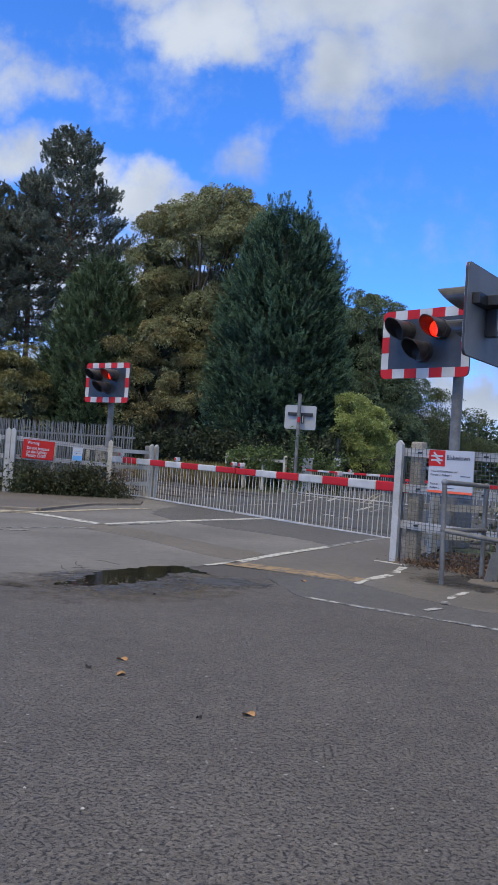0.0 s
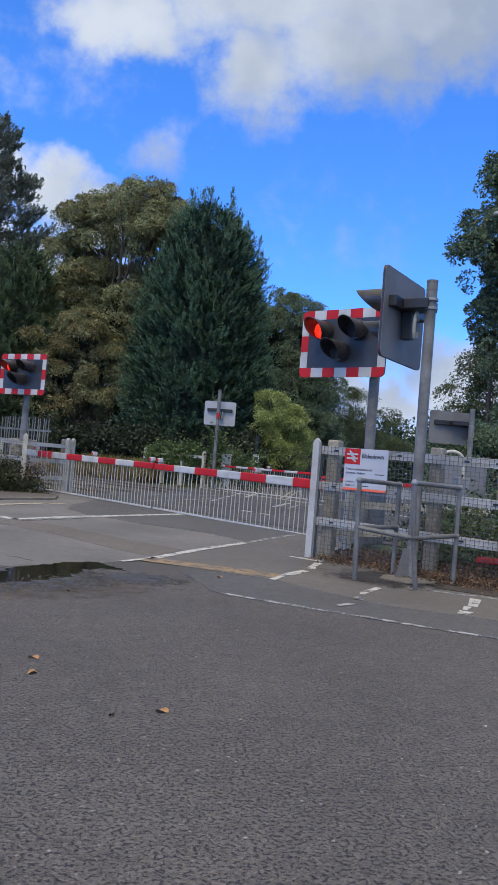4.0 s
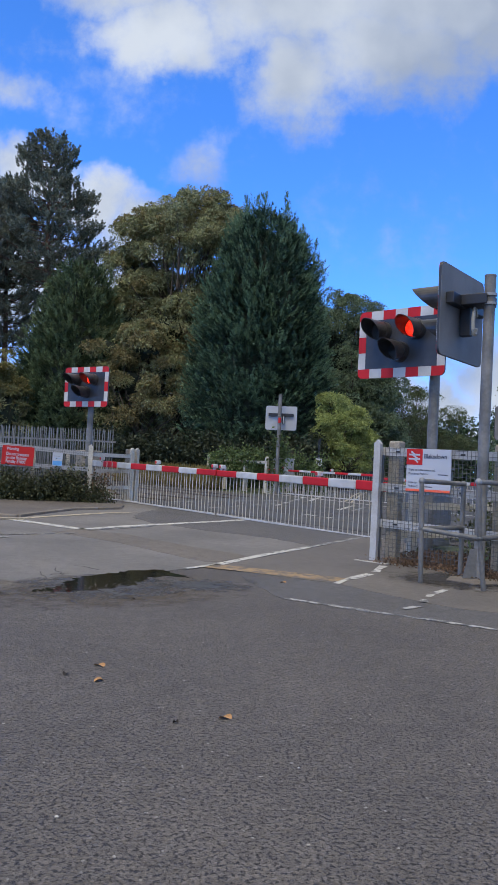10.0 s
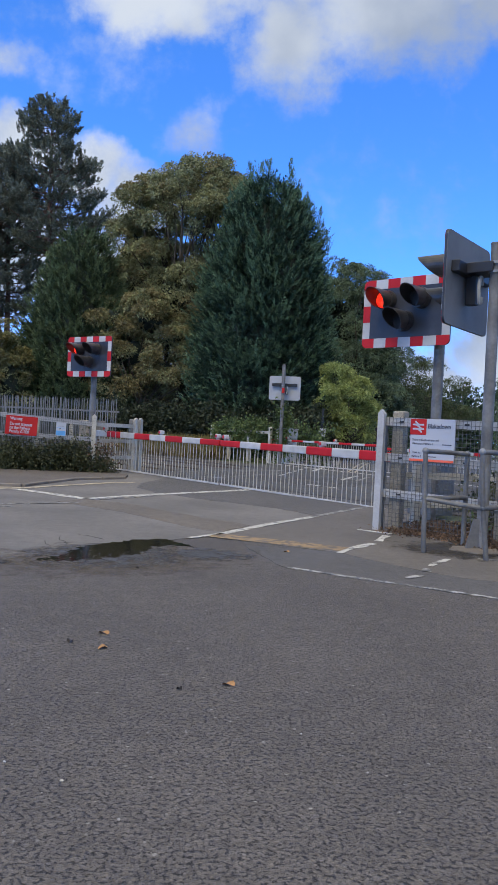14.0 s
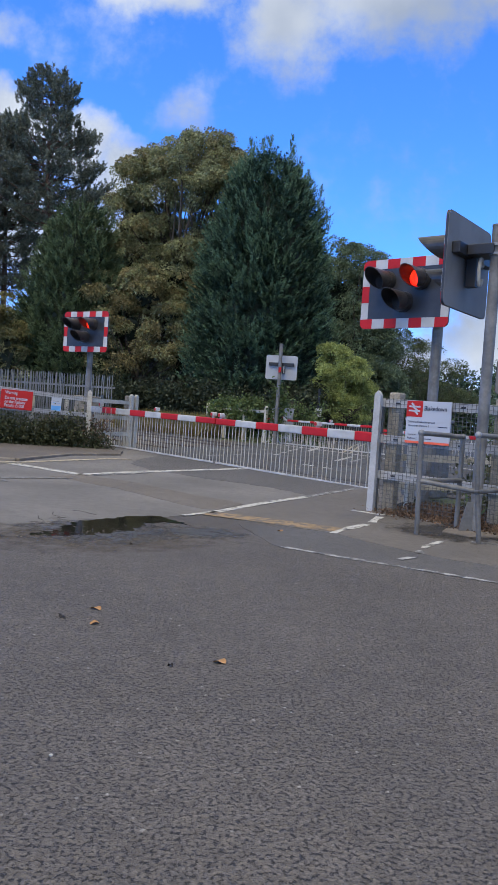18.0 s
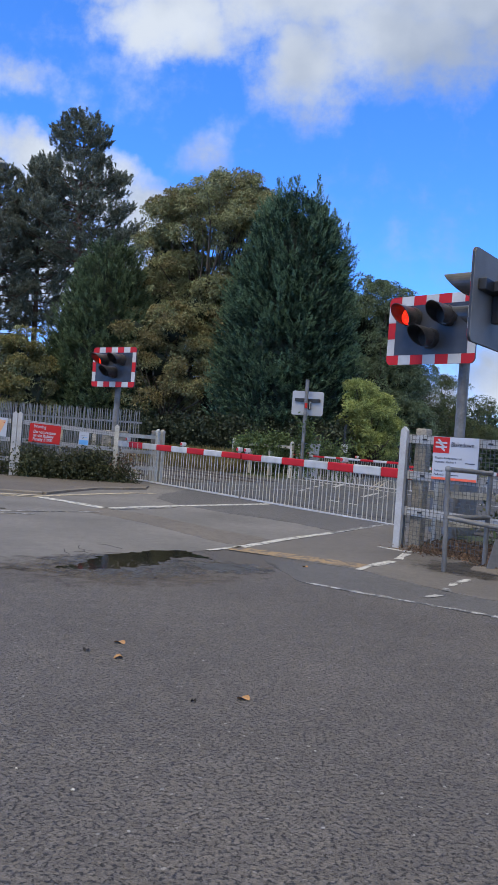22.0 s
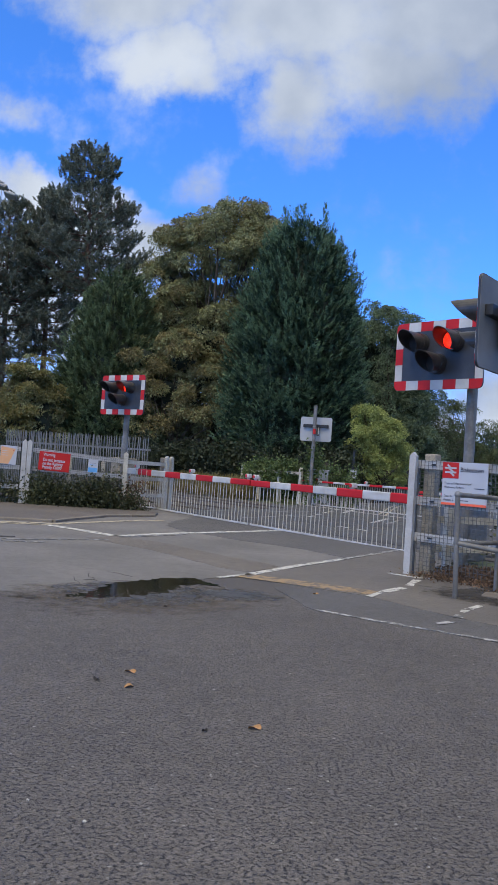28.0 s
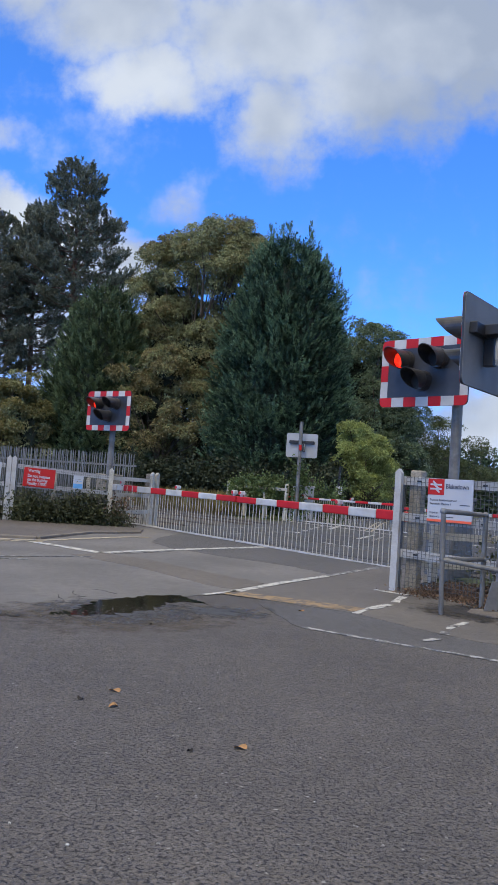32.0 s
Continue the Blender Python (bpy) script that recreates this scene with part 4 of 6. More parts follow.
# ---- barriers ----
def boom(name, at, length, bands, z, label, first_red=True, bars=True, thick=0.10, tall=0.13, lamps=(), taper=0.25, foot=0.04):
    """A boom along +x from its tip (x = 0) to its hinge, with hanging skirt bars."""
    ob = thing(name, at, label, "barrier", "level crossing barriers")
    n = bands
    step = length / n
    for i in range(n):
        k0, k1 = i / n, (i + 1) / n
        red = (i % 2 == 0) == first_red
        bm = B()
        box(bm, (i * step + 0.002, -thick / 2, -tall / 2 * (1 - taper * (1 - k0))), ((i + 1) * step - 0.002, thick / 2, tall / 2 * (1 - taper * (1 - k1))), 0.018)
        part("red_band" if red else "white_band", bm, RED_BAND if red else WHITE_BAND, ob, m=Matrix.Translation((0, 0, z)))
    if bars:
        me = None
        cnt = int(length / 0.115)
        for i in range(cnt):
            if me is None:
                bm = B()
                rod(bm, (0, 0, foot + 0.015), (0, 0, z - 0.04), 0.0088, sides=6)
                me = mesh_of("skirt_bar", bm, SKIRT)
            part("skirt_bar", me, None, ob, m=Matrix.Translation((0.05 + i * 0.115, random.uniform(-0.012, 0.012), 0)) @ pose(0, 0, 0, 0, random.uniform(-1.2, 1.2), 0))
        bm = B()
        box(bm, (0.02, -0.012, foot - 0.018), (length - 0.05, 0.012, foot + 0.018), 0.004)
        part("skirt_rail", bm, WHITE_BAND, ob, "white bottom rail of the skirt")
    for x in lamps:
        bm = B()
        box(bm, (x - 0.045, -0.05, z + tall / 2 + 0.012), (x + 0.07, 0.05, z + tall / 2 + 0.098), 0.018)
        box(bm, (x - 0.02, -0.02, z + tall / 2 - 0.03), (x + 0.03, 0.02, z + tall / 2 + 0.03))
        lamp = part("boom_lamp", bm, WHITE_BAND, ob, "small white boom lamp housing")
        bm = B()
        rod(bm, (x + 0.0, -0.047, z + tall / 2 + 0.055), (x + 0.0, -0.058, z + tall / 2 + 0.055), 0.034, sides=16)
        part("boom_lens", bm, RED_PLASTIC, lamp, "round red boom lens")
    return ob


boom("barrier", RF(0.02, 0) @ pose(0, 0, 0, 0, 0.5, 0), 4.55, 7, 0.88, "lowered red and white barrier with hanging white skirt bars", lamps=(0.10, 2.95), thick=0.11, tall=0.16)
left_boom = boom("barrier", RF(0.06, 0) @ pose(0, 0, 0, 0, 0, 180) @ pose(0, 0, 0, 0, -0.4, 0), 6.2, 9, 0.885, "lowered red and white barrier with skirt reaching to the far post", lamps=(), thick=0.11, tall=0.16)
for x in (0.12, 2.32, 4.98):
    bm = B()
    box(bm, (x - 0.07, -0.05, 0.977), (x + 0.045, 0.05, 1.063), 0.018)
    box(bm, (x - 0.03, -0.02, 0.935), (x + 0.02, 0.02, 0.985))
    lamp = part("boom_lamp", bm, WHITE_BAND, left_boom, "small white boom lamp housing")
    bm = B()
    rod(bm, (x, 0.047, 1.02), (x, 0.058, 1.02), 0.034, sides=16)
    part("boom_lens", bm, RED_PLASTIC, lamp, "round red boom lens")
boom("barrier", RF(10.9, 10.4), 5.7, 9, 0.915, "lowered red and white barrier on the far side of the tracks", lamps=(1.0, 3.6), thick=0.06, tall=0.085)
boom("barrier", RF(5.1, 10.4), 5.6, 9, 0.82, "lowered red and white barrier on the far side of the crossing", lamps=(), thick=0.08, tall=0.12)


def machine(at, w, d, h, label, material=WHITE_OLD):
    """A barrier machine: pedestal box with a lid, a door and a hinge shaft."""
    ob = thing("barrier_machine", at, label, "barrier machine", "barrier machines")
    bm = B()
    box(bm, (-w / 2, -d / 2, 0), (w / 2, d / 2, h), 0.03)
    part("body", bm, material, ob)
    bm = B()
    box(bm, (-w / 2 - 0.02, -d / 2 - 0.02, h), (w / 2 + 0.02, d / 2 + 0.02, h + 0.05), 0.015)
    part("lid", bm, material, ob)
    bm = B()
    box(bm, (-w / 2 + 0.05, -d / 2 - 0.012, 0.12), (w / 2 - 0.05, -d / 2, h - 0.08), 0.004)
    part("door", bm, material, ob)
    bm = B()
    rod(bm, (-w / 2 - 0.12, 0, h * 0.72), (w / 2 + 0.12, 0, h * 0.72), 0.05, sides=14)
    part("shaft", bm, GALV_DULL, ob, "steel hinge shaft")
    return ob


machine(RF(10.35, 10.75), 0.74, 0.5, 1.34, "white barrier machine beyond the railway", WHITE_WOOD)
machine(RF(6.0, 0.1), 0.5, 0.5, 1.2, "weathered pale barrier machine at the far hinge", CONCRETE)
machine(RF(-5.3, 0.1), 0.5, 0.5, 1.15, "dark grey barrier machine behind the fence", PALISADE_STEEL)

# ---- fences ----
def wire_mesh(length, z0, z1, pitch=0.05, r=0.0022, slope=0.0):
    bm = B()
    n = int(length / pitch)
    for i in range(n + 1):
        x = i * pitch
        box(bm, (x - r, -r, z0 + slope * x), (x + r, r, z1 + slope * x))
    for j in range(int((z1 - z0) / pitch) + 1):
        z = z0 + j * pitch
        vs = [bm.verts.new((x, y, z + slope * x + dz)) for x in (0, length) for y, dz in ((-r, -r), (r, -r), (r, r), (-r, r))]
        for k in range(4):
            bm.faces.new((vs[k], vs[(k + 1) % 4], vs[4 + (k + 1) % 4], vs[4 + k]))
    return bm


def white_post(parent, x, y, h, w=0.11, d=0.07, z=0.0, material=WHITE_WOOD, lean=0.0):
    bm = B()
    plate(bm, [(-w / 2, z), (w / 2, z), (w / 2, h - 0.05), (0, h), (-w / 2, h - 0.05)], -d / 2, d / 2)
    return part("white_post", bm, material, parent, "white pointed timber post", m=pose(x, y, 0, 0, lean, 0))


def conc_post(parent, x, y, h, w=0.15, m=None):
    bm = B()
    box(bm, (-w / 2, -w / 2, -0.1), (w / 2, w / 2, h), 0.02)
    return part("concrete_post", bm, CONCRETE, parent, "weathered concrete post", m=pose(x, y, 0, 0, 0, random.uniform(-3, 3)))


def timber_rail(parent, x0, x1, y, za, zb, tall=0.10, thick=0.035, material=WHITE_WOOD):
    bm = B()
    k = max(1, round((x1 - x0) / 1.8))
    for i in range(k):
        a, b = i / k, (i + 1) / k
        vs = []
        for t in (a, b):
            x, z = x0 + (x1 - x0) * t + (0.002 if t == a else -0.002), za + (zb - za) * t
            vs.append([bm.verts.new((x, yy, zz)) for yy, zz in ((y, z), (y + thick, z), (y + thick, z + tall), (y, z + tall))])
        for j in range(4):
            bm.faces.new((vs[0][j], vs[0][(j + 1) % 4], vs[1][(j + 1) % 4], vs[1][j]))
        bm.faces.new(vs[0])
        bm.faces.new(vs[1])
    bmesh.ops.recalc_face_normals(bm, faces=bm.faces)
    rail = part("rail", bm, material, parent, "white timber rail")
    return rail


# near fence: x along it towards the right, from the tall white post
FENCE_YAW = math.degrees(math.atan2(-0.64, 0.77))
near_fence = thing("fence", pose(1.965, 9.62, 0, 0, 0, FENCE_YAW), "white three-rail fence with wire mesh and concrete posts", "fence")
white_post(near_fence, -0.09, -0.08, 1.48, 0.085, 0.06, lean=0.0)
bm = B()
box(bm, (-0.055, 0.06, 0.0), (-0.035, 0.09, 1.38))
part("post_strip", bm, GALV_DULL, near_fence, "grey steel strip behind the white post", m=pose(-0.03, -0.05, 0, 0, 0, 0))
for x, h in ((0.07, 1.47), (1.40, 1.45), (2.75, 1.42), (4.2, 1.42), (5.7, 1.42), (7.2, 1.42)):
    conc_post(near_fence, x, 0.10, h)
for za, zb in ((1.29, 1.17), (0.85, 0.72), (0.41, 0.25)):
    timber_rail(near_fence, -0.07, 8.2, -0.012, za, zb + (za - zb) * 0.0, tall=0.10)
tagged(part("wire_mesh", wire_mesh(8.2, 0.03, 1.40, slope=-0.015), WIRE, near_fence, "galvanised square wire mesh", m=Matrix.Translation((-0.02, -0.022, 0))), kind="stuff")
for x in (0.12, 0.95, 1.75, 2.1, 3.2, 3.9):
    for za, zb in ((1.29, 1.17), (0.85, 0.72), (0.41, 0.25)):
        if (x * 7 + za * 3) % 1.0 < 0.8:
            bm = B()
            box(bm, (x, -0.026, 0.03), (x + 0.055, -0.012, 0.05), 0.002)
            bx = part("clip", bm, BLACK, near_fence, "dark mesh clip on the rail")
            bx.matrix_basis = Matrix.Translation((0, 0, za + (zb - za) * x / 8.2 + 0.01))

# fence behind it, across the corner, with older white rails
back_fence = thing("fence", pose(2.15, 10.0, 0, 0, 0, 24), "old white timber fence behind the crossing signal", "fence")
for x in (0.3, 3.4):
    white_post(back_fence, x, 0, 1.05, 0.10, 0.08, material=WHITE_OLD)
for z in (0.25, 0.62):
    timber_rail(back_fence, 0.1, 5.4, 0.05, z, z, tall=0.09, material=WHITE_OLD)

# far fence along the pavement
far_dir = Vector((-3.2 + 5.38, 18.43 - 18.02))
FAR_YAW = math.degrees(math.atan2(far_dir.y, far_dir.x))
far_fence = thing("fence", pose(-5.42, 18.04, 0, 0, 0, FAR_YAW), "white timber fence with wire mesh along the far pavement", "fence")
white_post(far_fence, -0.06, -0.06, 1.50, 0.10, 0.09)
white_post(far_fence, 0.05, -0.06, 1.50, 0.10, 0.09)
for za, zb in ((1.22, 1.10), (0.80, 0.74), (0.36, 0.34)):
    timber_rail(far_fence, 0.12, 2.2, -0.02, za, zb, tall=0.10)
    timber_rail(far_fence, -7.5, -0.15, -0.02, za + 0.02, za, tall=0.10)
for x in (-1.9, -3.7, -5.5):
    conc_post(far_fence, x, 0.1, 1.4)
tagged(part("wire_mesh", wire_mesh(2.15, 0.05, 1.30, slope=-0.05), WIRE, far_fence, "galvanised wire mesh", m=Matrix.Translation((0.1, -0.03, 0))), kind="stuff")
tagged(part("wire_mesh", wire_mesh(7.3, 0.05, 1.32), WIRE, far_fence, "galvanised wire mesh", m=Matrix.Translation((-7.5, -0.03, 0))), kind="stuff")
for x, h, y in ((0.95, 1.28, 0.35), (1.72, 1.15, 0.3)):
    white_post(far_fence, x, y, h, 0.09, 0.07, material=WHITE_OLD)
white_post(far_fence, 2.24, -0.03, 1.38, 0.10, 0.08, material=WHITE_OLD)
gate = thing("wicket_fence", pose(-3.2, 18.5, 0, 0, 0, 60), "old pale timber fence end beside the barrier hinge", "fence")
for x in (1.55, 1.75):
    white_post(gate, x, 0.0, 1.36, 0.10, 0.08, material=WHITE_OLD)
conc_post(gate, 1.62, 0.16, 1.32, 0.13)
for z in (0.32, 0.72, 1.1):
    timber_rail(gate, 0.05, 1.6, 0.0, z, z, tall=0.09, material=WHITE_OLD)
for k in range(7):
    bm = B()
    rod(bm, (0.2 + k * 0.2, 0.02, 0.06), (0.2 + k * 0.2, 0.02, 0.98), 0.01, sides=6)
    part("bar", bm, WHITE_OLD, gate)

# steel palisade behind the brambles: pales shared as one mesh
palisade = thing("palisade_fence", Matrix(), "grey galvanised steel palisade fence", "fence")
bm = B()
plate(bm, [(-0.014, 0.05), (0.014, 0.05), (0.013, 1.80), (0.006, 1.86), (-0.006, 1.86), (-0.013, 1.80)], -0.004, 0.004)
pale = mesh_of("pale", bm, PALISADE_STEEL)
p0, p1, p2 = Vector((-7.5, 22.8)), Vector((-4.6, 22.2)), Vector((-3.15, 21.8))
for a, b in ((p0, p1), (p1, p2)):
    n = int((b - a).length / (0.058 if a == p0 else 0.076))
    yaw = math.degrees(math.atan2(b.y - a.y, b.x - a.x))
    for i in range(n):
        p = a.lerp(b, i / n)
        part("pale", pale, None, palisade, m=pose(p.x, p.y, random.uniform(-0.01, 0.02), 0, random.uniform(-0.8, 0.8), yaw))
    for z in (0.4, 1.5):
        bm = B()
        box(bm, (0, 0.01, z), ((b - a).length, 0.05, z + 0.05))
        part("rail", bm, PALISADE_STEEL, palisade, m=pose(a.x, a.y, 0, 0, 0, yaw))

# low white fences and the dark boarding beyond the railway
far_white = thing("fence", RF(14.65, 10.2), "weathered white timber fence beyond the railway", "fence")
for x in (0.05, 1.3, 2.6, 3.95):
    white_post(far_white, x, 0, 1.42 if x in (0.05, 3.95) else 1.05, 0.12, 0.1, material=WHITE_OLD)
for z in (0.5, 1.14):
    timber_rail(far_white, 0.1, 3.9, 0.05, z, z, tall=0.11, material=WHITE_OLD)
boards = thing("board_fence", Matrix(), "dark weathered close-board fence under the trees", "fence")
bm = B()
box(bm, (-0.07, -0.012, 0.0), (0.07, 0.012, 1.75), 0.004)
plank = mesh_of("plank", bm, FENCE_WOOD)
p0, p1 = Vector((2.6, 36.5)), Vector((7.6, 40.0))
for i in range(42):
    p = p0.lerp(p1, i / 42)
    part("plank", plank, None, boards, m=pose(p.x, p.y, random.uniform(-0.02, 0.03), 0, 0, 35))

# ---- signs ----
def lettering(parent, text, size, x, y, z, material, label, align="LEFT", bold=0.0, stretch=1.0):
    """Flat letters that face -y, with their left end on the line at x, z."""
    cu = bpy.data.curves.new("lettering", "FONT")
    cu.body, cu.size, cu.align_x, cu.extrude, cu.offset = text, size, align, 0.0008, bold
    tmp = bpy.data.objects.new("lettering", cu)
    me = bpy.data.meshes.new_from_object(tmp)
    bpy.data.objects.remove(tmp)
    me.materials.clear()
    me.materials.append(material)
    ob = part("lettering", me, None, parent, label)
    ob.matrix_basis = pose(x, y, z, 90) @ Matrix.Diagonal((stretch, 1, 1, 1))
    return ob


def panel(parent, name, x0, x1, z0, z1, y, material, label="", thick=0.006, bevel=0.0):
    bm = B()
    box(bm, (x0, y, z0), (x1, y + thick, z1), bevel)
    return part(name, bm, material, parent, label)


def stripe(bm, p, q, w, y):
    p, q = Vector(p), Vector(q)
    d = (q - p).normalized() * w / 2
    n = Vector((-d.y, d.x))
    plate(bm, [tuple(p - n), tuple(q - n), tuple(q + n), tuple(p + n)], y, y + 0.002)


station = thing("station_sign", pose(1.965, 9.62, 0, 0, 0, FENCE_YAW) @ pose(0.285, -0.05, 0.875), "white station sign with red square and orange foot on the fence", "sign")
panel(station, "board", 0, 0.565, 0, 0.505, 0, SIGN_WHITE, "pale sign board", 0.018, 0.004)
panel(station, "foot_band", 0.002, 0.563, 0.002, 0.030, -0.003, SIGN_ORANGE, "orange band along the foot", 0.003)
panel(station, "red_square", 0.0, 0.205, 0.315, 0.503, -0.003, SIGN_RED, "red square with white arrow lines", 0.003)
bm = B()
for p, q in (((0.03, 0.435), (0.175, 0.435)), ((0.03, 0.385), (0.175, 0.385)), ((0.105, 0.435), (0.06, 0.475)), ((0.15, 0.385), (0.075, 0.435)), ((0.10, 0.385), (0.15, 0.345))):
    stripe(bm, p, q, 0.02, -0.006)
part("white_lines", bm, SIGN_WHITE, station, "white crossed lines")
lettering(station, "Blakedown", 0.078, 0.225, -0.004, 0.395, INK, "dark station name", bold=0.0008, stretch=0.83)
lettering(station, "Trains to Kidderminster and", 0.036, 0.03, -0.003, 0.245, INK, "dark small lettering", stretch=0.82)
lettering(station, "Worcester, Platform 1", 0.036, 0.03, -0.003, 0.200, INK, "dark small lettering", stretch=0.82)
lettering(station, "Trains to", 0.036, 0.03, -0.003, 0.095, INK, "dark small lettering", stretch=0.82)
lettering(station, "Platform 2", 0.036, 0.03, -0.003, 0.050, INK, "dark small lettering", stretch=0.82)
panel(station, "text_bar", 0.41, 0.53, 0.204, 0.214, -0.002, INK, "line of tiny dark lettering", 0.002)
panel(station, "text_bar", 0.19, 0.30, 0.098, 0.12, -0.002, INK, "line of dark lettering", 0.002)
panel(station, "text_bar", 0.22, 0.34, 0.056, 0.066, -0.002, INK, "line of tiny dark lettering", 0.002)

M_FAR = pose(-5.42, 18.04, 0, 0, 0, FAR_YAW)
warn = thing("warning_sign", M_FAR @ pose(0.26, -0.055, 0.83, 0, 2.2, 0), "red warning sign with white lettering on the far fence", "sign")
panel(warn, "board", 0, 0.70, 0, 0.43, 0, SIGN_RED, "red sign board", 0.012, 0.003)
for k, (s, z) in enumerate((("Warning", 0.335), ("Do not trespass", 0.215), ("on the Railway", 0.13), ("Penalty £1000", 0.045))):
    lettering(warn, s, 0.098, 0.09, -0.002, z, SIGN_WHITE, "white lettering", bold=0.002, stretch=0.78)
notice = thing("notice", M_FAR @ pose(1.38, -0.05, 0.84, 0, 2, 0), "small white and blue notice on the far fence", "notice")
panel(notice, "sheet", 0, 0.225, 0, 0.31, 0, SIGN_WHITE, "white sheet", 0.006)
panel(notice, "blue_band", 0.01, 0.215, 0.015, 0.12, -0.002, SIGN_BLUE, "blue lower band", 0.002)
panel(notice, "text_bar", 0.03, 0.19, 0.18, 0.19, -0.002, SIGN_BLUE, "", 0.002)
panel(notice, "text_bar", 0.03, 0.17, 0.22, 0.23, -0.002, SIGN_GREY, "", 0.002)
poster = thing("poster", M_FAR @ pose(-0.60, -0.05, 0.91, 0, 2, 0), "peach and white poster on the side fence", "poster")
panel(poster, "sheet", 0, 0.36, 0, 0.43, 0, SIGN_WHITE, "white sheet", 0.008)
bm = B()
plate(bm, [(0.008, 0.01), (0.20, 0.01), (0.33, 0.37), (0.008, 0.40)], -0.003, -0.001)
part("peach_panel", bm, SIGN_PEACH, poster, "peach coloured panel")
panel(poster, "text_bar", 0.28, 0.30, 0.31, 0.33, -0.006, SIGN_RED, "small red mark", 0.002)
for k in range(3):
    panel(poster, "text_bar", 0.03, 0.17, 0.30 - 0.05 * k, 0.31 - 0.05 * k, -0.005, SIGN_WHITE, "", 0.002)
plaque = thing("plaque", M_FAR @ pose(-0.98, -0.05, 1.07, 0, 2, 0), "small grey plaque on the side fence", "sign")
panel(plaque, "board", 0, 0.27, 0, 0.2, 0, SIGN_GREY, "grey board", 0.008)
for k in range(4):
    panel(plaque, "text_bar", 0.02, 0.25, 0.155 - 0.04 * k, 0.165 - 0.04 * k, -0.003, WHITE_BAND, "", 0.002)

# ---- lamps, poles and other things beyond ----
flood = thing("floodlight_mast", pose(-12.29, 33.0, 0), "pale steel mast with floodlights at the station", "floodlight")
bm = B()
rod(bm, (0, 0, 0), (0, 0, 12.75), 0.14, 0.085, sides=14)
part("mast", bm, GALV, flood, "tapered pale mast")
bm = B()
rod(bm, (-0.85, 0, 13.15), (0.42, 0, 12.68), 0.04, sides=8)
part("crossbar", bm, GALV_DULL, flood)
for x, z in ((0.36, 12.5), (0.76, 12.14), (-0.9, 12.95)):
    bm = B()
    box(bm, (-0.27, -0.20, -0.05), (0.27, 0.20, 0.06), 0.03)
    head = part("floodlight", bm, GALV_DULL, flood, "grey floodlight head", m=pose(x, -0.05, z, -18, 14, 0))
    bm = B()
    box(bm, (-0.23, -0.17, -0.06), (0.23, 0.17, -0.05))
    part("glass", bm, FLOOD, head, "pale front glass")
    bm = B()
    tube(bm, [Vector((-0.02, 0, 0.05)), Vector((-0.05, 0, 0.22)), Vector((-0.2, 0, 0.26))], 0.022, 6)
    part("stirrup", bm, BLACK, head)
bm = B()
tube(bm, [Vector((0.36, -0.1, 12.4)), Vector((0.38, -0.1, 12.1)), Vector((0.32, -0.1, 11.9)), Vector((0.37, -0.1, 11.65))], 0.012, 5)
part("loose_cable", bm, CABLE, flood)

lamp_post = thing("street_lamp", pose(11.6, 25.0, 0), "grey street lamp beside the sycamore", "street lamp")
bm = B()
rod(bm, (0, 0, 0), (0, 0, 9.9), 0.09, 0.06, sides=12)
part("column", bm, GALV, lamp_post)
bm = B()
rod(bm, (0, 0, 9.85), (-0.9, 0, 10.0), 0.035, sides=8)
part("arm", bm, GALV, lamp_post)
bm = B()
box(bm, (-1.5, -0.13, 9.95), (-0.85, 0.13, 10.07), 0.04)
part("lantern", bm, WHITE_BAND, lamp_post, "pale lantern head")

bm = B()
rod(bm, (0, 0, 0), (0, 0, 3.9), 0.06, sides=14)
solid("marker_pole", bm, ORANGE_POST, "plain orange painted pole beyond the fence", "pole", m=pose(10.12, 22.0, 0))
bm = B()
rod(bm, (0, 0, 0), (0, 0, 8.2), 0.085, 0.07, sides=12)
solid("timber_pole", bm, PINE_BARK, "brown timber utility pole among the trees", "pole", m=pose(12.45, 30.0, 0))
bm = B()
box(bm, (0, -0.02, 0.0), (1.1, 0.02, 0.075), 0.015)
solid("plastic_board", bm, RED_PLASTIC, "red plastic barrier board lying behind the mesh", "board", m=pose(3.62, 8.75, 0.17, 0, -1.5, -32))
hoop = thing("pipe_hoop", pose(5.2, 14.0, 0), "white bent pipe hoop behind the fence", "pipe")
bm = B()
pts = [Vector((-0.22, 0, 0))] + [Vector((-0.0 + 0.22 * math.cos(radians(180 - 18 * k)), 0, 1.45 + 0.17 * math.sin(radians(18 * k)))) for k in range(11)] + [Vector((0.22, 0, 1.15))]
tube(bm, pts, 0.03, 10)
part("tube", bm, WHITE_OLD, hoop)
bm = B()
box(bm, (0.1, -0.1, 0.5), (0.34, 0.12, 1.16), 0.02)
part("box", bm, GALV_DULL, hoop, "grey box on the pipe")
cabinet = thing("equipment_cabinet", pose(6.0, 15.5, 0, 0, 0, -20), "grey trackside equipment cabinet", "cabinet")
bm = B()
box(bm, (-0.45, -0.3, 0), (0.45, 0.3, 1.45), 0.02)
part("body", bm, PALISADE_STEEL, cabinet)
bm = B()
plate(bm, [(-0.5, 1.45), (0.5, 1.45), (0.5, 1.6), (-0.5, 1.5)], -0.35, 0.35)
part("roof", bm, GALV, cabinet)
for sx in (-0.22, 0.22):
    bm = B()
    box(bm, (sx - 0.2, -0.312, 0.1), (sx + 0.2, -0.3, 1.38), 0.003)
    part("door", bm, PALISADE_STEEL, cabinet)
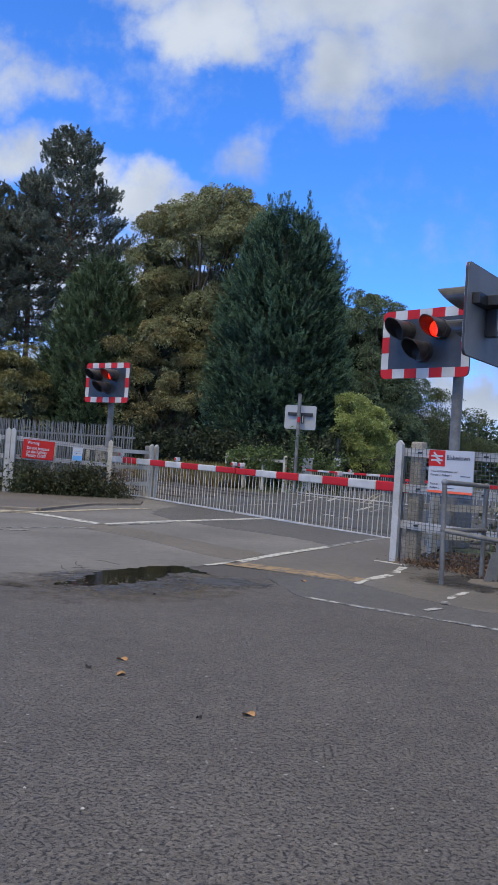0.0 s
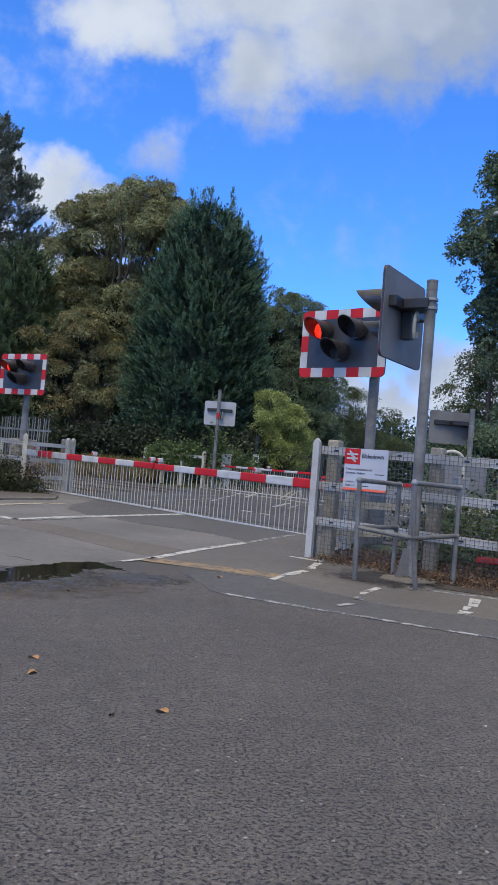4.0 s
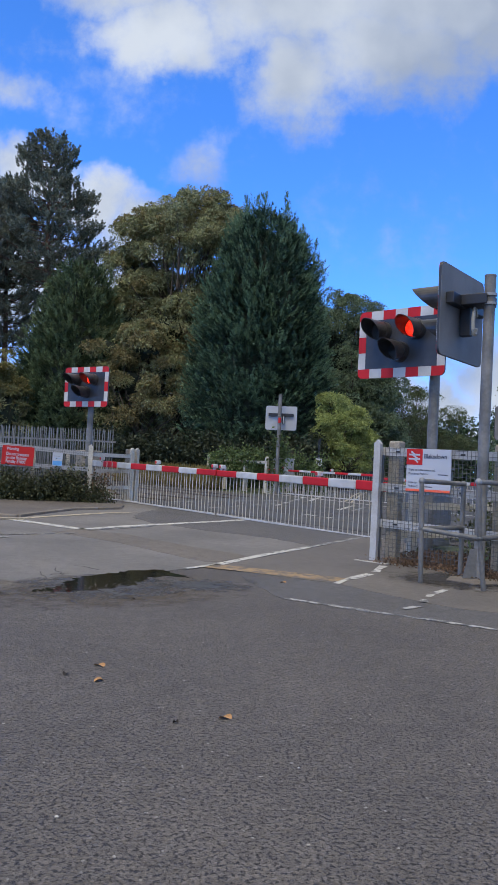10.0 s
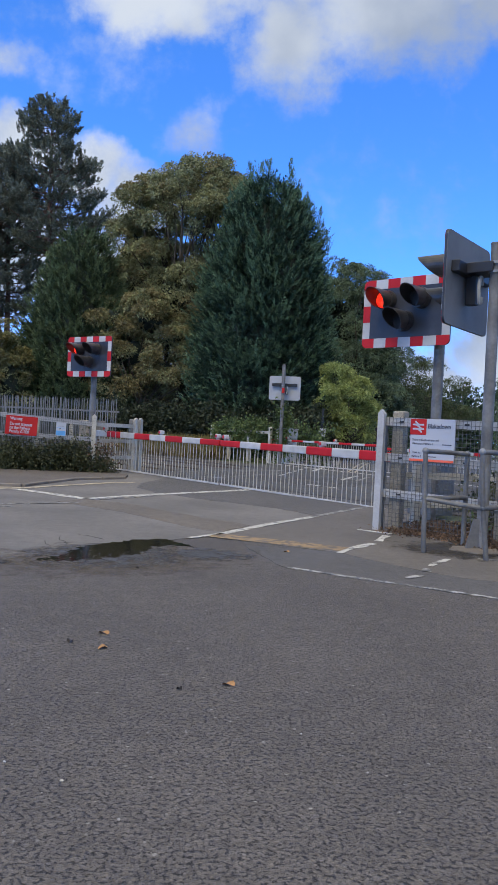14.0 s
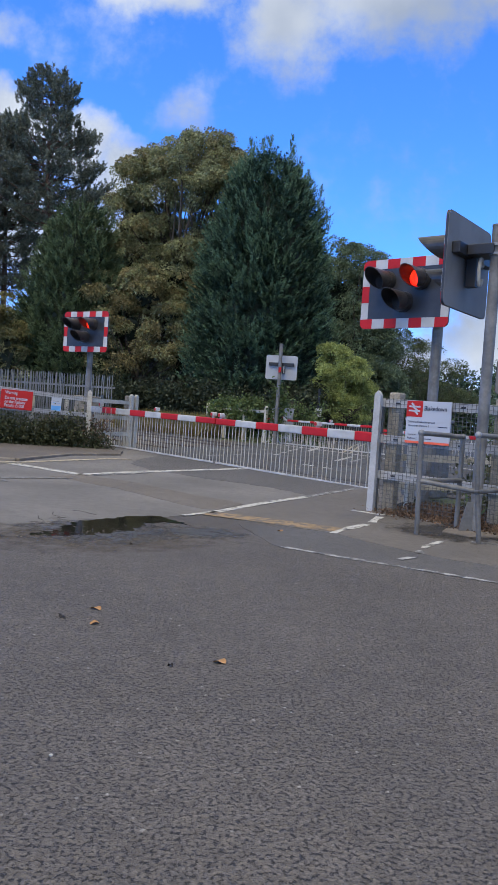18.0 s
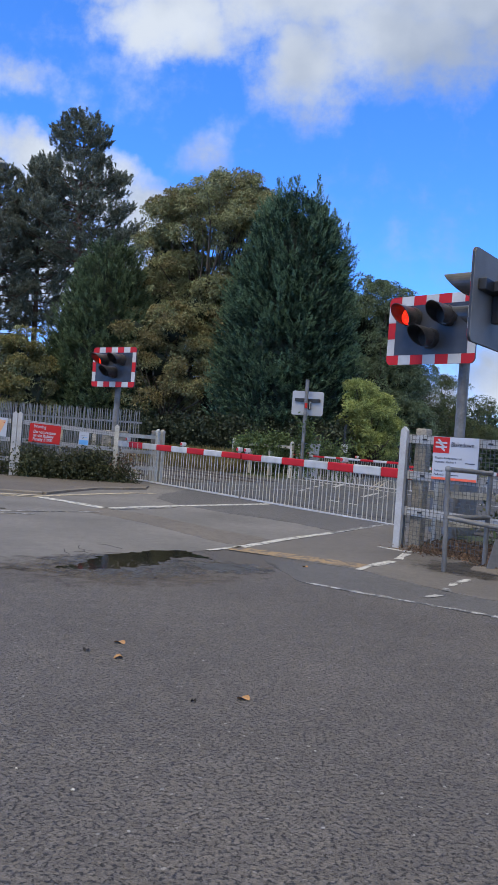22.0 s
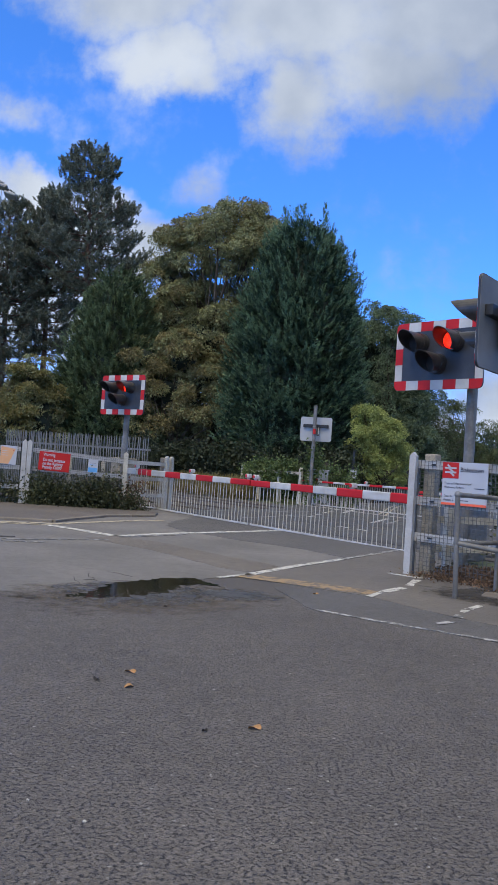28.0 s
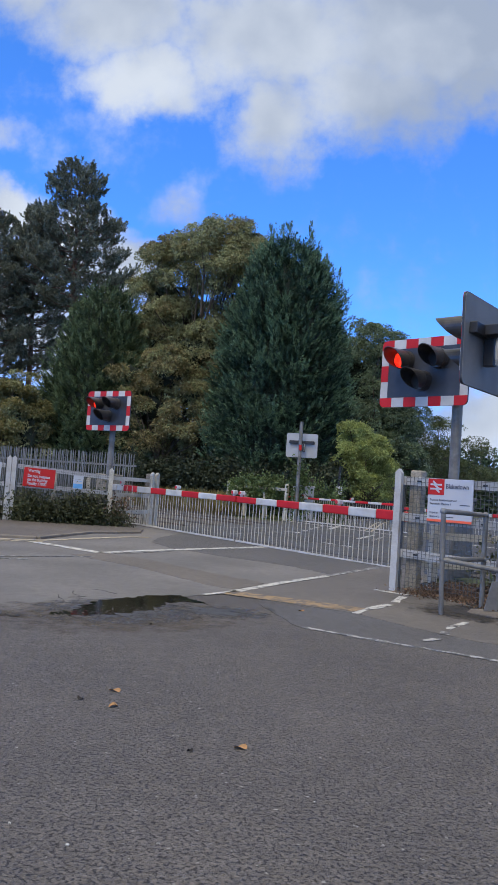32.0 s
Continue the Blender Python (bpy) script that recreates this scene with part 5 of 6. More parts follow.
platform_fence = thing("platform_fence", pose(6.6, 14.2, 0, 0, 0, -20), "white steel platform fence beyond the station fence", "fence")
for k in range(34):
    bm = B() if k == 0 else None
    if k == 0:
        rod(bm, (0, 0, -0.06), (0, 0, 1.12), 0.012, sides=6)
        bar_me = mesh_of("bar", bm, WHITE_OLD)
    part("bar", bar_me, None, platform_fence, m=pose(0.12 * k, 0, 0))
for z in (0.12, 1.1):
    bm = B()
    box(bm, (-0.05, -0.02, z), (4.1, 0.02, z + 0.04))
    part("rail", bm, WHITE_OLD, platform_fence)
board_post = thing("notice_post", pose(3.72, 33.0, 0), "small white notice on a dark post beyond the railway", "notice")
bm = B()
rod(bm, (0, 0, 0), (0, 0, 2.3), 0.045, sides=10)
part("post", bm, BLACK, board_post)
panel(board_post, "sheet", -0.14, 0.14, 1.15, 1.5, -0.06, SIGN_WHITE, "white notice sheet")
panel(board_post, "text_bar", -0.08, 0.08, 1.27, 1.38, -0.064, INK, "", 0.002)

# ---- plants ----
def tapered(bm, pts, r0, r1, sides=8):
    n = len(pts) - 1
    for i in range(n):
        rod(bm, pts[i], pts[i + 1], r0 + (r1 - r0) * i / n, r0 + (r1 - r0) * (i + 1) / n, sides=sides, caps=False)
    return bm


def interp(profile, h):
    xs, ys = zip(*profile)
    return np.interp(h, xs, ys)


def fronds(rng, foot, way, length, pairs, leaf, width, spread=0.75):
    """Feathery sprays: each a curved stem that bends upwards, with pairs of small scaly blades along it. Returns blades and how far out each sits."""
    n = len(foot)
    d = unit(way)
    up = np.array([0.0, 0.0, 1.0])
    side = unit(np.cross(d, up + rng.normal(0, 0.45, (n, 3))))
    t = (np.arange(pairs) + 0.5) / pairs
    t = np.clip(t[None, :, None] + rng.normal(0, 0.02, (n, pairs, 1)), 0, 1)
    ln = length[:, None, None]
    stem = foot[:, None] + d[:, None] * ln * t + up * ln * 0.28 * t ** 2
    head = unit(d[:, None] + up * 0.55 * t)
    out = []
    for s in (-1.0, 1.0):
        a = unit(head * rng.uniform(0.6, 1.1, (n, pairs, 1)) + s * side[:, None] * spread * (1.1 - 0.6 * t) + rng.normal(0, 0.22, (n, pairs, 3)))
        z = leaf * (1.25 - 0.6 * t) * rng.uniform(0.7, 1.3, (n, pairs, 1))
        turn = unit(np.cross(a, up + rng.normal(0, 0.8, (n, pairs, 3))))
        w = width * rng.uniform(0.7, 1.3, (n, pairs, 1))
        mid = stem + a * z * 0.45
        out.append(np.stack([stem, mid - turn * w, stem + a * z, mid + turn * w], 2).reshape(-1, 4, 3))
    return np.concatenate(out), np.tile(np.broadcast_to(t, (n, pairs, 1)).reshape(-1), 2)


def cypress(at, height, radius, profile, seed, material, label, sprays=4200, leaders=(), squash=1.0, lit_tips=None, lobes=0.07):
    """A dense cypress: a dark core that paints the inner shade, upswept feathery sprays all over it and thin leading
    shoots.
    leaders: (x, y, top, length) of each shoot."""
    rng = np.random.default_rng(seed)
    ob = thing("cypress_tree", pose(*at, 0), label, "tree", "trees behind the railway")
    bm = B()
    tapered(bm, [Vector((0, 0, -0.2)), Vector((0.05, 0, height * 0.5)), Vector((0, 0, height * 0.9))], 0.32, 0.05)
    part("trunk", bm, BARK, ob)

    def lumps(a, h):
        return 1 + lobes * np.sin(a * 5 + h * 4 + seed) + 0.6 * lobes * np.sin(a * 11 - h * 17)

    # added dark core, its colour standing in for shade between the sprays
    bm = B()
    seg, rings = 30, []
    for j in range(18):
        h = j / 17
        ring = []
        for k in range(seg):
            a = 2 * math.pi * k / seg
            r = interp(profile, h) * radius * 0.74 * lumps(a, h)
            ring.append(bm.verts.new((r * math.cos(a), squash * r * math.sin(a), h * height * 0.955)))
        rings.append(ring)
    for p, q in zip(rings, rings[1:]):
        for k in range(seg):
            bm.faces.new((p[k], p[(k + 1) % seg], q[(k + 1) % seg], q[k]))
    part("inner_growth", bm, SHADE_CORE, ob, "dark core that paints the shade inside the crown", smooth=True)
    # boughs, each a bunch of sprays lying over one another
    bough = sprays // 6
    h = rng.uniform(0, 1, bough * 4)
    h = h[rng.uniform(0, 1.05, len(h)) < interp(profile, h)][:bough]
    a = rng.uniform(0, 2 * math.pi, len(h))
    deep = np.repeat(rng.uniform(0.84, 1.07, len(h)), 6)
    wide = np.maximum(interp(profile, h) * radius, 0.5)
    a = np.repeat(a, 6) + rng.normal(0, 0.28, len(h) * 6) / np.repeat(wide, 6)
    h = np.clip(np.repeat(h, 6) + rng.normal(0, 0.30 / height, len(h) * 6), 0, 1)
    n = len(h)
    r = interp(profile, h) * radius * lumps(a, h) * deep * rng.uniform(0.90, 1.0, n)
    foot = np.stack([r * np.cos(a), squash * r * np.sin(a), h * height], 1)
    way = np.stack([np.cos(a), np.sin(a), 0.22 + 0.9 * h ** 2], 1) + rng.normal(0, 0.30, (n, 3))
    ln = np.repeat(rng.uniform(0.4, 1.0, n // 6), 6) * rng.uniform(0.7, 1.2, n)
    q, t = fronds(rng, foot - unit(way) * 0.25, way, ln, 19, 0.19, 0.021)
    # outer part of each spray takes the lighter colour, as if lit
    base_q, tip_q = [q[t <= 0.58]], [q[t > 0.58]]
    # growth deeper in, all in the darker colour
    m = sprays // 2
    h2 = rng.uniform(0, 1, m * 3)
    h2 = h2[rng.uniform(0, 1, m * 3) < interp(profile, h2) + 0.05][:m]
    a2 = rng.uniform(0, 2 * math.pi, len(h2))
    r2 = interp(profile, h2) * radius * rng.uniform(0.70, 0.86, len(h2))
    p2 = np.stack([r2 * np.cos(a2), squash * r2 * np.sin(a2), h2 * height], 1)
    w2 = np.stack([np.cos(a2), np.sin(a2), 0.6 + 0 * a2], 1) + rng.normal(0, 0.6, (len(h2), 3))
    q, t = fronds(rng, p2, w2, rng.uniform(0.4, 0.8, len(h2)), 14, 0.24, 0.035)
    base_q.append(q)
    for x, y, top, length in leaders:
        k = int(13 * length)
        s = np.sort(rng.uniform(0, 1, k))
        b = rng.uniform(0, 2 * math.pi, k)
        foot = np.stack([x + 0 * s, y + 0 * s, top - length + s * length], 1)
        way = np.stack([np.cos(b), np.sin(b), 1.1 + 1.2 * s], 1)
        q, t = fronds(rng, foot, way, 0.18 + 0.55 * (1 - s) ** 1.2, 10, 0.11, 0.014)
        tip_q.append(q)
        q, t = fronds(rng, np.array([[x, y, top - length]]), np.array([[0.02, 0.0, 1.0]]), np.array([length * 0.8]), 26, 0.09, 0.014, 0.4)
        tip_q.append(q)
    tagged(part("foliage", quads("foliage", np.concatenate(base_q), material), None, ob), kind="stuff")
    tagged(part("foliage", quads("foliage", np.concatenate(tip_q), lit_tips), None, ob, "new growth at the branch tips, lightened with painted light"), kind="stuff")
    return ob


def faced(rng, centers, ahead, face, size, width, droop=0.0):
    """Pointed leaves that spread roughly square to face, as leaves turn to the light."""
    n = len(centers)
    d = unit(ahead)
    side = unit(np.cross(d, unit(face + rng.normal(0, 0.5, (n, 3)))))
    s = size * rng.uniform(0.65, 1.3, (n, 1))
    w = width * rng.uniform(0.7, 1.2, (n, 1))
    tip = centers + d * s + np.array([0, 0, -droop]) * s
    mid = centers + d * s * 0.5 + np.cross(side, d) * w * 0.25
    return np.stack([centers, mid - side * w, tip, mid + side * w], 1)


def broadleaf(name, at, blobs, trunk, seed, material, label, clusters=420, per=120, leaf=0.17, spread=0.75, category="tree", group="trees behind the railway", gaps=0.12, sparse=0.0, second=None, droop=0.08, holes=(), turned=0.28, limbs=46):
    """A trunk with limbs that fork to clumps of leaves round the outside of several masses.
    blobs: (x, y, z, rx, ry, rz) from the foot; trunk: (height of the fork, radius); holes: (x, z, radius, share lost) of thin places in the crown."""
    rng = np.random.default_rng(seed)
    ob = thing(name, pose(*at, 0), label, category, group)
    vol = np.array([b[3] * b[4] + b[3] * b[5] + b[4] * b[5] for b in blobs])
    cc, nn = [], []
    for b, v in zip(blobs, vol / vol.sum()):
        # boughs round the mass, each a rounded head of clumps with dark gaps to the next
        k = max(14, int(clusters * v))
        nb = max(5, k // 9)
        d = unit(rng.normal(size=(nb, 3)))
        d[:, 2] = np.where(d[:, 2] < -0.55, -d[:, 2], d[:, 2])
        heart = np.array(b[:3]) + d * np.array(b[3:6]) * np.where(rng.uniform(0, 1, (nb, 1)) < 0.8, rng.uniform(0.70, 0.92, (nb, 1)), rng.uniform(0.3, 0.7, (nb, 1)))
        girth = np.clip(0.30 * min(b[3], b[5]), 0.26, 0.95) * rng.uniform(0.7, 1.25, (nb, 1))
        pick = rng.integers(0, nb, k)
        e = unit(unit(rng.normal(size=(k, 3))) + d[pick] * 0.55 + np.array([0, 0, 0.35]))
        p = heart[pick] + e * girth[pick] * np.array([1.0, 1.0, 0.8]) * rng.uniform(0.75, 1.05, (k, 1))
        keep = rng.uniform(0, 1, k) > gaps
        for hx, hz, hr, lost in holes:
            keep &= (np.hypot(p[:, 0] - hx, p[:, 2] - hz) > hr) | (rng.uniform(0, 1, k) > lost)
        cc.append(p[keep])
        nn.append(unit(e + 0.4 * d[pick])[keep])
    cc, nn = np.concatenate(cc), np.concatenate(nn)
    cc[:, 2] = np.maximum(cc[:, 2], 0.15)
    zf, tr = trunk
    bm = B()
    tapered(bm, [Vector((0, 0, -0.2)), Vector((0.06, 0.04, zf * 0.5)), Vector((0.0, 0.1, zf))], tr, tr * 0.72, 10)
    part("trunk", bm, BARK, ob)
    picks = rng.choice(len(cc), min(len(cc), limbs), replace=False)
    for n, i in enumerate(picks):
        bm = B()
        e = Vector(cc[i])
        s = Vector((0, 0.05, zf * rng.uniform(0.75, 1.0)))
        m = Vector((s.x + (e.x - s.x) * 0.66, s.y + (e.y - s.y) * 0.66, s.z + (e.z - s.z) * 0.40)) + Vector((rng.normal(0, 0.3), rng.normal(0, 0.3), rng.normal(0, 0.2)))
        q = m.lerp(e, 0.55) + Vector((rng.normal(0, 0.15), rng.normal(0, 0.15), 0.1))
        tapered(bm, [s, s.lerp(m, 0.5), m, q, e], tr * (0.42 if n < 9 else 0.2), 0.012, 6)
        part("limb", bm, BARK, ob)
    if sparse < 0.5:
        # added dark masses whose colour stands in for shade within the crown
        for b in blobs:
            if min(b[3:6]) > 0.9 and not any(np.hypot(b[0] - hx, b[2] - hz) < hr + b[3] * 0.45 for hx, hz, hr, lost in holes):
                part("inner_growth", lump(rng, 3, [r * 0.38 for r in b[3:6]], 0.7, b[:3]), SHADE_CORE, ob, "dark mass that paints the shade inside the crown", smooth=True)
    n = len(cc)
    size = spread * rng.uniform(0.6, 1.3, (n, 1, 1))
    # each clump is a low dome of leaves, open below
    way = unit(rng.normal(0, 1, (n, per, 3)) + nn[:, None] * 0.6 + np.array([0, 0, 0.4]))
    off = way * size * rng.uniform(0.25, 1.0, (n, per, 1)) ** 0.5 * np.array([1.0, 1.0, 0.72])
    pos = (cc[:, None] + off).reshape(-1, 3)
    ahead = (way * 0.9 + rng.normal(0, 0.5, (n, per, 3)) + np.array([0, 0, -droop])).reshape(-1, 3)
    face = np.broadcast_to(nn[:, None] * 0.7 + way * 0.5 + np.array([0, 0, 0.22]), way.shape).reshape(-1, 3)
    q = faced(rng, pos, ahead, face, leaf, leaf * 0.36, 0.12)
    if second is None:
        tagged(part("foliage", quads("foliage", q, material), None, ob), kind="stuff")
    else:
        pick = np.repeat(rng.uniform(0, 1, n) < turned, per)
        tagged(part("foliage", quads("foliage", q[~pick], material), None, ob), kind="stuff")
        tagged(part("foliage", quads("foliage", q[pick], second), None, ob, "leaves turning brown and yellow"), kind="stuff")
    return ob


def pine(at, crown, seed, label, lean=0.3, levels=26, needles=40, girth=0.36, dense=1.0, inner=0.22):
    """A tall pine: a straight trunk, limbs whose reach follows the crown, and upright brushes of needles along their outer halves.
    crown: (height, reach) up to the top."""
    rng = np.random.default_rng(seed)
    ob = thing("pine_tree", pose(*at, 0), label, "tree", "pines")
    height, low = crown[-1][0], crown[0][0]
    bm = B()
    trunk = [Vector((lean * math.sin(k * 0.7) * k / 8, 0, height * k / 8)) for k in range(9)]
    trunk[0].z = -0.3
    tapered(bm, trunk, girth, 0.05, 10)
    part("trunk", bm, PINE_BARK, ob, "brown scaly trunk")
    tufts, ways = [], []
    for w in range(levels):
        z = low + (height - 0.5 - low) * (w + rng.uniform(0.2, 0.8)) / levels
        h = z / height
        base = Vector((lean * math.sin(h * 5.6) * h, 0, z))
        span = float(interp(crown, z))
        a0 = rng.uniform(0, 2 * math.pi)
        for j in range(5):
            a = a0 + 2 * math.pi * j / 5 + rng.normal(0, 0.3)
            ln = span * rng.uniform(0.65, 1.05)
            d = Vector((math.cos(a), math.sin(a), rng.uniform(0.0, 0.25) + 0.35 * (z - low) / (height - low))).normalized()
            e = base + d * ln
            m = base + d * ln * 0.5 + Vector((0, 0, -0.10 * ln))
            part("limb", tapered(B(), [base, m, e], 0.02 + 0.014 * ln, 0.012, 5), PINE_BARK, ob)
            for _ in range(int((5 + ln * 6.5) * dense)):
                t = rng.uniform(inner, 1.0) ** 0.6
                p = base.lerp(m, t * 2) if t < 0.5 else m.lerp(e, t * 2 - 1)
                fan = rng.normal(0, 1) * (0.12 + 0.16 * ln * min(1.0, 1.6 - t))
                tufts.append((p.x - math.sin(a) * fan, p.y + math.cos(a) * fan, p.z + 0.06 + abs(rng.normal(0, 0.14))))
                ways.append((d.x * 0.6 + rng.normal(0, 0.35), d.y * 0.6 + rng.normal(0, 0.35), 1.0))
    for _ in range(14):
        tufts.append(tuple(np.array(trunk[-1]) + rng.normal(0, 1, 3) * np.array([0.22, 0.22, 0.35]) + np.array([0, 0, -0.45])))
        ways.append((rng.normal(0, 0.3), rng.normal(0, 0.3), 1.0))
    # each brush: needles all round a short shoot, longest at its foot
    tufts, ways = np.array(tufts), unit(np.array(ways))
    n = len(tufts)
    t = rng.uniform(0, 1, (n, needles, 1))
    shoot = rng.uniform(0.30, 0.52, (n, 1, 1))
    pos = tufts[:, None] + ways[:, None] * shoot * t
    d = unit(rng.normal(0, 1, (n, needles, 3))) * (1.1 - 0.6 * t) + ways[:, None] * (0.55 + 0.5 * t)
    q = leaves(rng, pos.reshape(-1, 3), d.reshape(-1, 3), 0.20, 0.028, 0.0)
    tagged(part("foliage", quads("foliage", q, PINE), None, ob), kind="stuff")
    return ob


FULL = [(0, 0.93), (0.2, 1.0), (0.42, 1.0), (0.6, 0.91), (0.75, 0.78), (0.86, 0.62), (0.93, 0.46), (0.97, 0.32), (1.0, 0.10)]
rl = random.Random(4)
crest = [(-1.15, 0.0, 15.35, 1.6), (-1.0, -0.3, 14.95, 1.3), (-0.5, 0.1, 15.45, 1.5), (-0.3, -0.3, 15.35, 1.3), (-0.1, 0.2, 15.65, 1.7), (1.0, 0.0, 15.65, 2.2), (1.12, -0.2, 15.05, 1.7), (1.5, -0.2, 14.05, 1.3)]
crest += [(x + rl.uniform(-0.2, 0.2), rl.uniform(-0.8, 0.4), z - 0.5 + rl.uniform(-0.3, 0.2), 1.2) for x, z in ((-1.7, 14.4), (-1.45, 14.7), (-0.7, 15.0), (0.3, 15.2), (0.55, 14.9), (1.3, 15.0), (1.8, 14.4), (2.1, 13.9), (2.45, 13.5), (2.75, 13.0), (-2.1, 13.7), (3.0, 12.4))]
cypress((1.35, 42.0, 0), 14.3, 3.62, FULL, 3, LEYLAND, "broad dark green cypress with several pointed tops", sprays=5600, leaders=crest, lit_tips=LEYLAND_LIT_TIP)
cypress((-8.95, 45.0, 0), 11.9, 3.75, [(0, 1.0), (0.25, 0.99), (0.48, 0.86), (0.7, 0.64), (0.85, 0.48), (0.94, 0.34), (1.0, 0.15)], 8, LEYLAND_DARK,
        "dark green cypress with upswept sprays behind the palisade", sprays=3900, lit_tips=LEYLAND_DARK_LIT_TIP, leaders=[(-0.9, 0, 12.1, 1.2), (-0.3, 0, 12.3, 1.3), (0.5, 0, 12.0, 1.2), (1.1, -0.3, 11.8, 1.2), (1.6, 0, 11.6, 1.1), (-1.5, 0, 11.2, 1.1)])
broadleaf("chestnut_tree", (-3.2, 47.5, 0), [(0.2, 0, 12.9, 4.0, 3.6, 4.4), (-2.7, -0.3, 13.8, 1.7, 1.7, 1.9), (-3.1, -0.4, 11.6, 1.7, 1.6, 2.2), (1.8, -0.4, 14.0, 2.2, 2.0, 2.4), (-1.0, -0.8, 8.8, 3.5, 2.6, 3.3), (-2.6, -0.6, 9.4, 1.9, 1.6, 1.9), (1.6, -0.6, 9.0, 2.0, 1.6, 2.2)], (9.6, 0.46), 11, CHESTNUT,
          "tall chestnut tree with green and browning leaves", clusters=3000, per=84, leaf=0.12, spread=0.42, second=CHESTNUT_BROWN, gaps=0.10, turned=0.15, limbs=90,
          holes=((-0.6, 12.6, 0.75, 0.55), (-1.9, 13.9, 0.5, 0.5), (0.85, 15.7, 0.42, 0.8), (0.4, 14.2, 0.5, 0.5), (-0.2, 11.4, 0.5, 0.6), (1.7, 14.2, 0.4, 0.5)))
broadleaf("chestnut_tree", (-5.0, 43.4, 0), [(-2.0, 0, 7.0, 1.4, 1.2, 1.2), (0.1, 0, 7.0, 1.9, 1.5, 1.4), (-0.9, -0.2, 5.2, 2.2, 1.6, 1.5), (1.1, -0.3, 4.3, 1.5, 1.3, 1.3), (-1.6, -0.2, 3.0, 2.2, 1.4, 1.6), (2.2, 0.2, 3.4, 1.6, 1.4, 1.6), (1.7, 0.2, 6.0, 1.5, 1.3, 1.3), (2.9, 0.4, 5.0, 1.3, 1.2, 1.3)], (2.4, 0.22), 12, CHESTNUT_BROWN,
          "low spreading chestnut with turning brown leaves", clusters=1300, per=84, leaf=0.12, spread=0.42, second=CHESTNUT, turned=0.45, gaps=0.1)
pine((-14.05, 58.0, 0), [(13.0, 1.8), (14.4, 4.2), (15.6, 4.8), (16.8, 3.6), (18.6, 4.2), (19.8, 3.2), (20.5, 1.3), (21.5, 2.6), (22.6, 2.0), (23.6, 1.3), (24.3, 0.3)], 21, "tall dark pine with open crown and bare trunk", levels=23, dense=1.15, inner=0.36)
pine((-17.4, 59.5, 0), [(8.8, 1.8), (11.5, 2.9), (14.5, 3.3), (17.5, 2.8), (20.0, 1.6), (21.6, 0.3)], 22, "dark dense pine beside the tallest pine", levels=26, girth=0.32)
pine((-20.0, 58.0, 0), [(5.2, 1.8), (8.6, 2.8), (11.5, 3.5), (15.0, 3.4), (18.0, 2.2), (20.2, 0.4)], 23, "dark pine with dense needles", levels=24, girth=0.34)
pine((-22.6, 57.0, 0), [(5.0, 1.8), (8.0, 2.8), (10.5, 3.8), (14.5, 3.6), (17.6, 2.2), (19.7, 0.4)], 26, "dark pine with two bare lower trunks beside it", levels=24, girth=0.3)
pine((-26.5, 60.0, 0), [(4.0, 2.4), (8.0, 3.2), (12.0, 4.2), (16.0, 3.8), (19.0, 2.4), (21.0, 0.4)], 25, "dark pine at the edge of the group", levels=22)
broadleaf("bush", (-12.9, 42.0, 0), [(0, 0, 4.4, 1.3, 1.2, 2.3), (-0.7, 0, 2.6, 1.3, 1.2, 1.9), (0.9, 0.1, 3.0, 1.3, 1.2, 2.4)], (1.2, 0.12), 31, AUTUMN, "tall bush with yellowing leaves", clusters=620, per=84, leaf=0.11, spread=0.38, category="bush", group="bushes", second=CHESTNUT, turned=0.4)
broadleaf("bush", (-18.0, 44.0, 0), [(0, 0, 1.6, 2.4, 1.6, 1.4)], (0.8, 0.1), 32, CHESTNUT, "dark green bush below the pines", clusters=180, per=90, leaf=0.12, spread=0.5, category="bush", group="bushes")
broadleaf("broadleaf_tree", (7.3, 54.0, 0), [(0, 0, 8.6, 3.3, 3.0, 4.4), (2.2, 0, 5.0, 2.1, 2.4, 3.6), (-3.0, 0, 6.5, 3.2, 3.0, 5.0), (1.5, -1, 3.0, 2.9, 2.0, 2.6), (1.7, 0, 9.4, 1.9, 2.0, 2.9), (0.6, -0.6, 5.6, 3.0, 2.4, 2.8), (2.6, 0, 6.6, 1.6, 1.8, 2.2), (-1.0, -0.6, 3.0, 2.6, 2.0, 2.6)], (4.0, 0.34), 41, SYCAMORE, "dense dark green broadleaf tree", clusters=2600, per=80, leaf=0.12, spread=0.46)
broadleaf("bush", (5.3, 38.0, 0), [(-0.3, 0, 3.7, 0.7, 0.8, 1.0), (0.45, -0.1, 3.2, 0.8, 0.8, 0.8), (-0.5, 0.1, 2.8, 0.8, 0.8, 0.8), (0.85, 0, 2.2, 0.75, 0.7, 0.7), (0.1, -0.2, 2.1, 1.0, 0.7, 0.9), (0.5, -0.1, 1.4, 0.9, 0.7, 0.7)], (0.9, 0.08), 42, BRIGHT, "bright green leafy bush by the road", clusters=900, per=80, leaf=0.085, spread=0.33, category="bush", group="bushes", gaps=0.2, droop=0.1)
for k, (x, y, z, r) in enumerate(((14.2, 60, 4.4, 2.0), (17.2, 62, 3.6, 1.9), (11.6, 57, 3.6, 1.9))):
    broadleaf("birch_tree", (x, y, 0), [(0, 0, z, r, r * 0.9, z * 0.72)], (2.5, 0.10), 50 + k, BIRCH, "light airy birch by the station", clusters=230, per=80, leaf=0.10, spread=0.55, sparse=1.0, gaps=0.25)
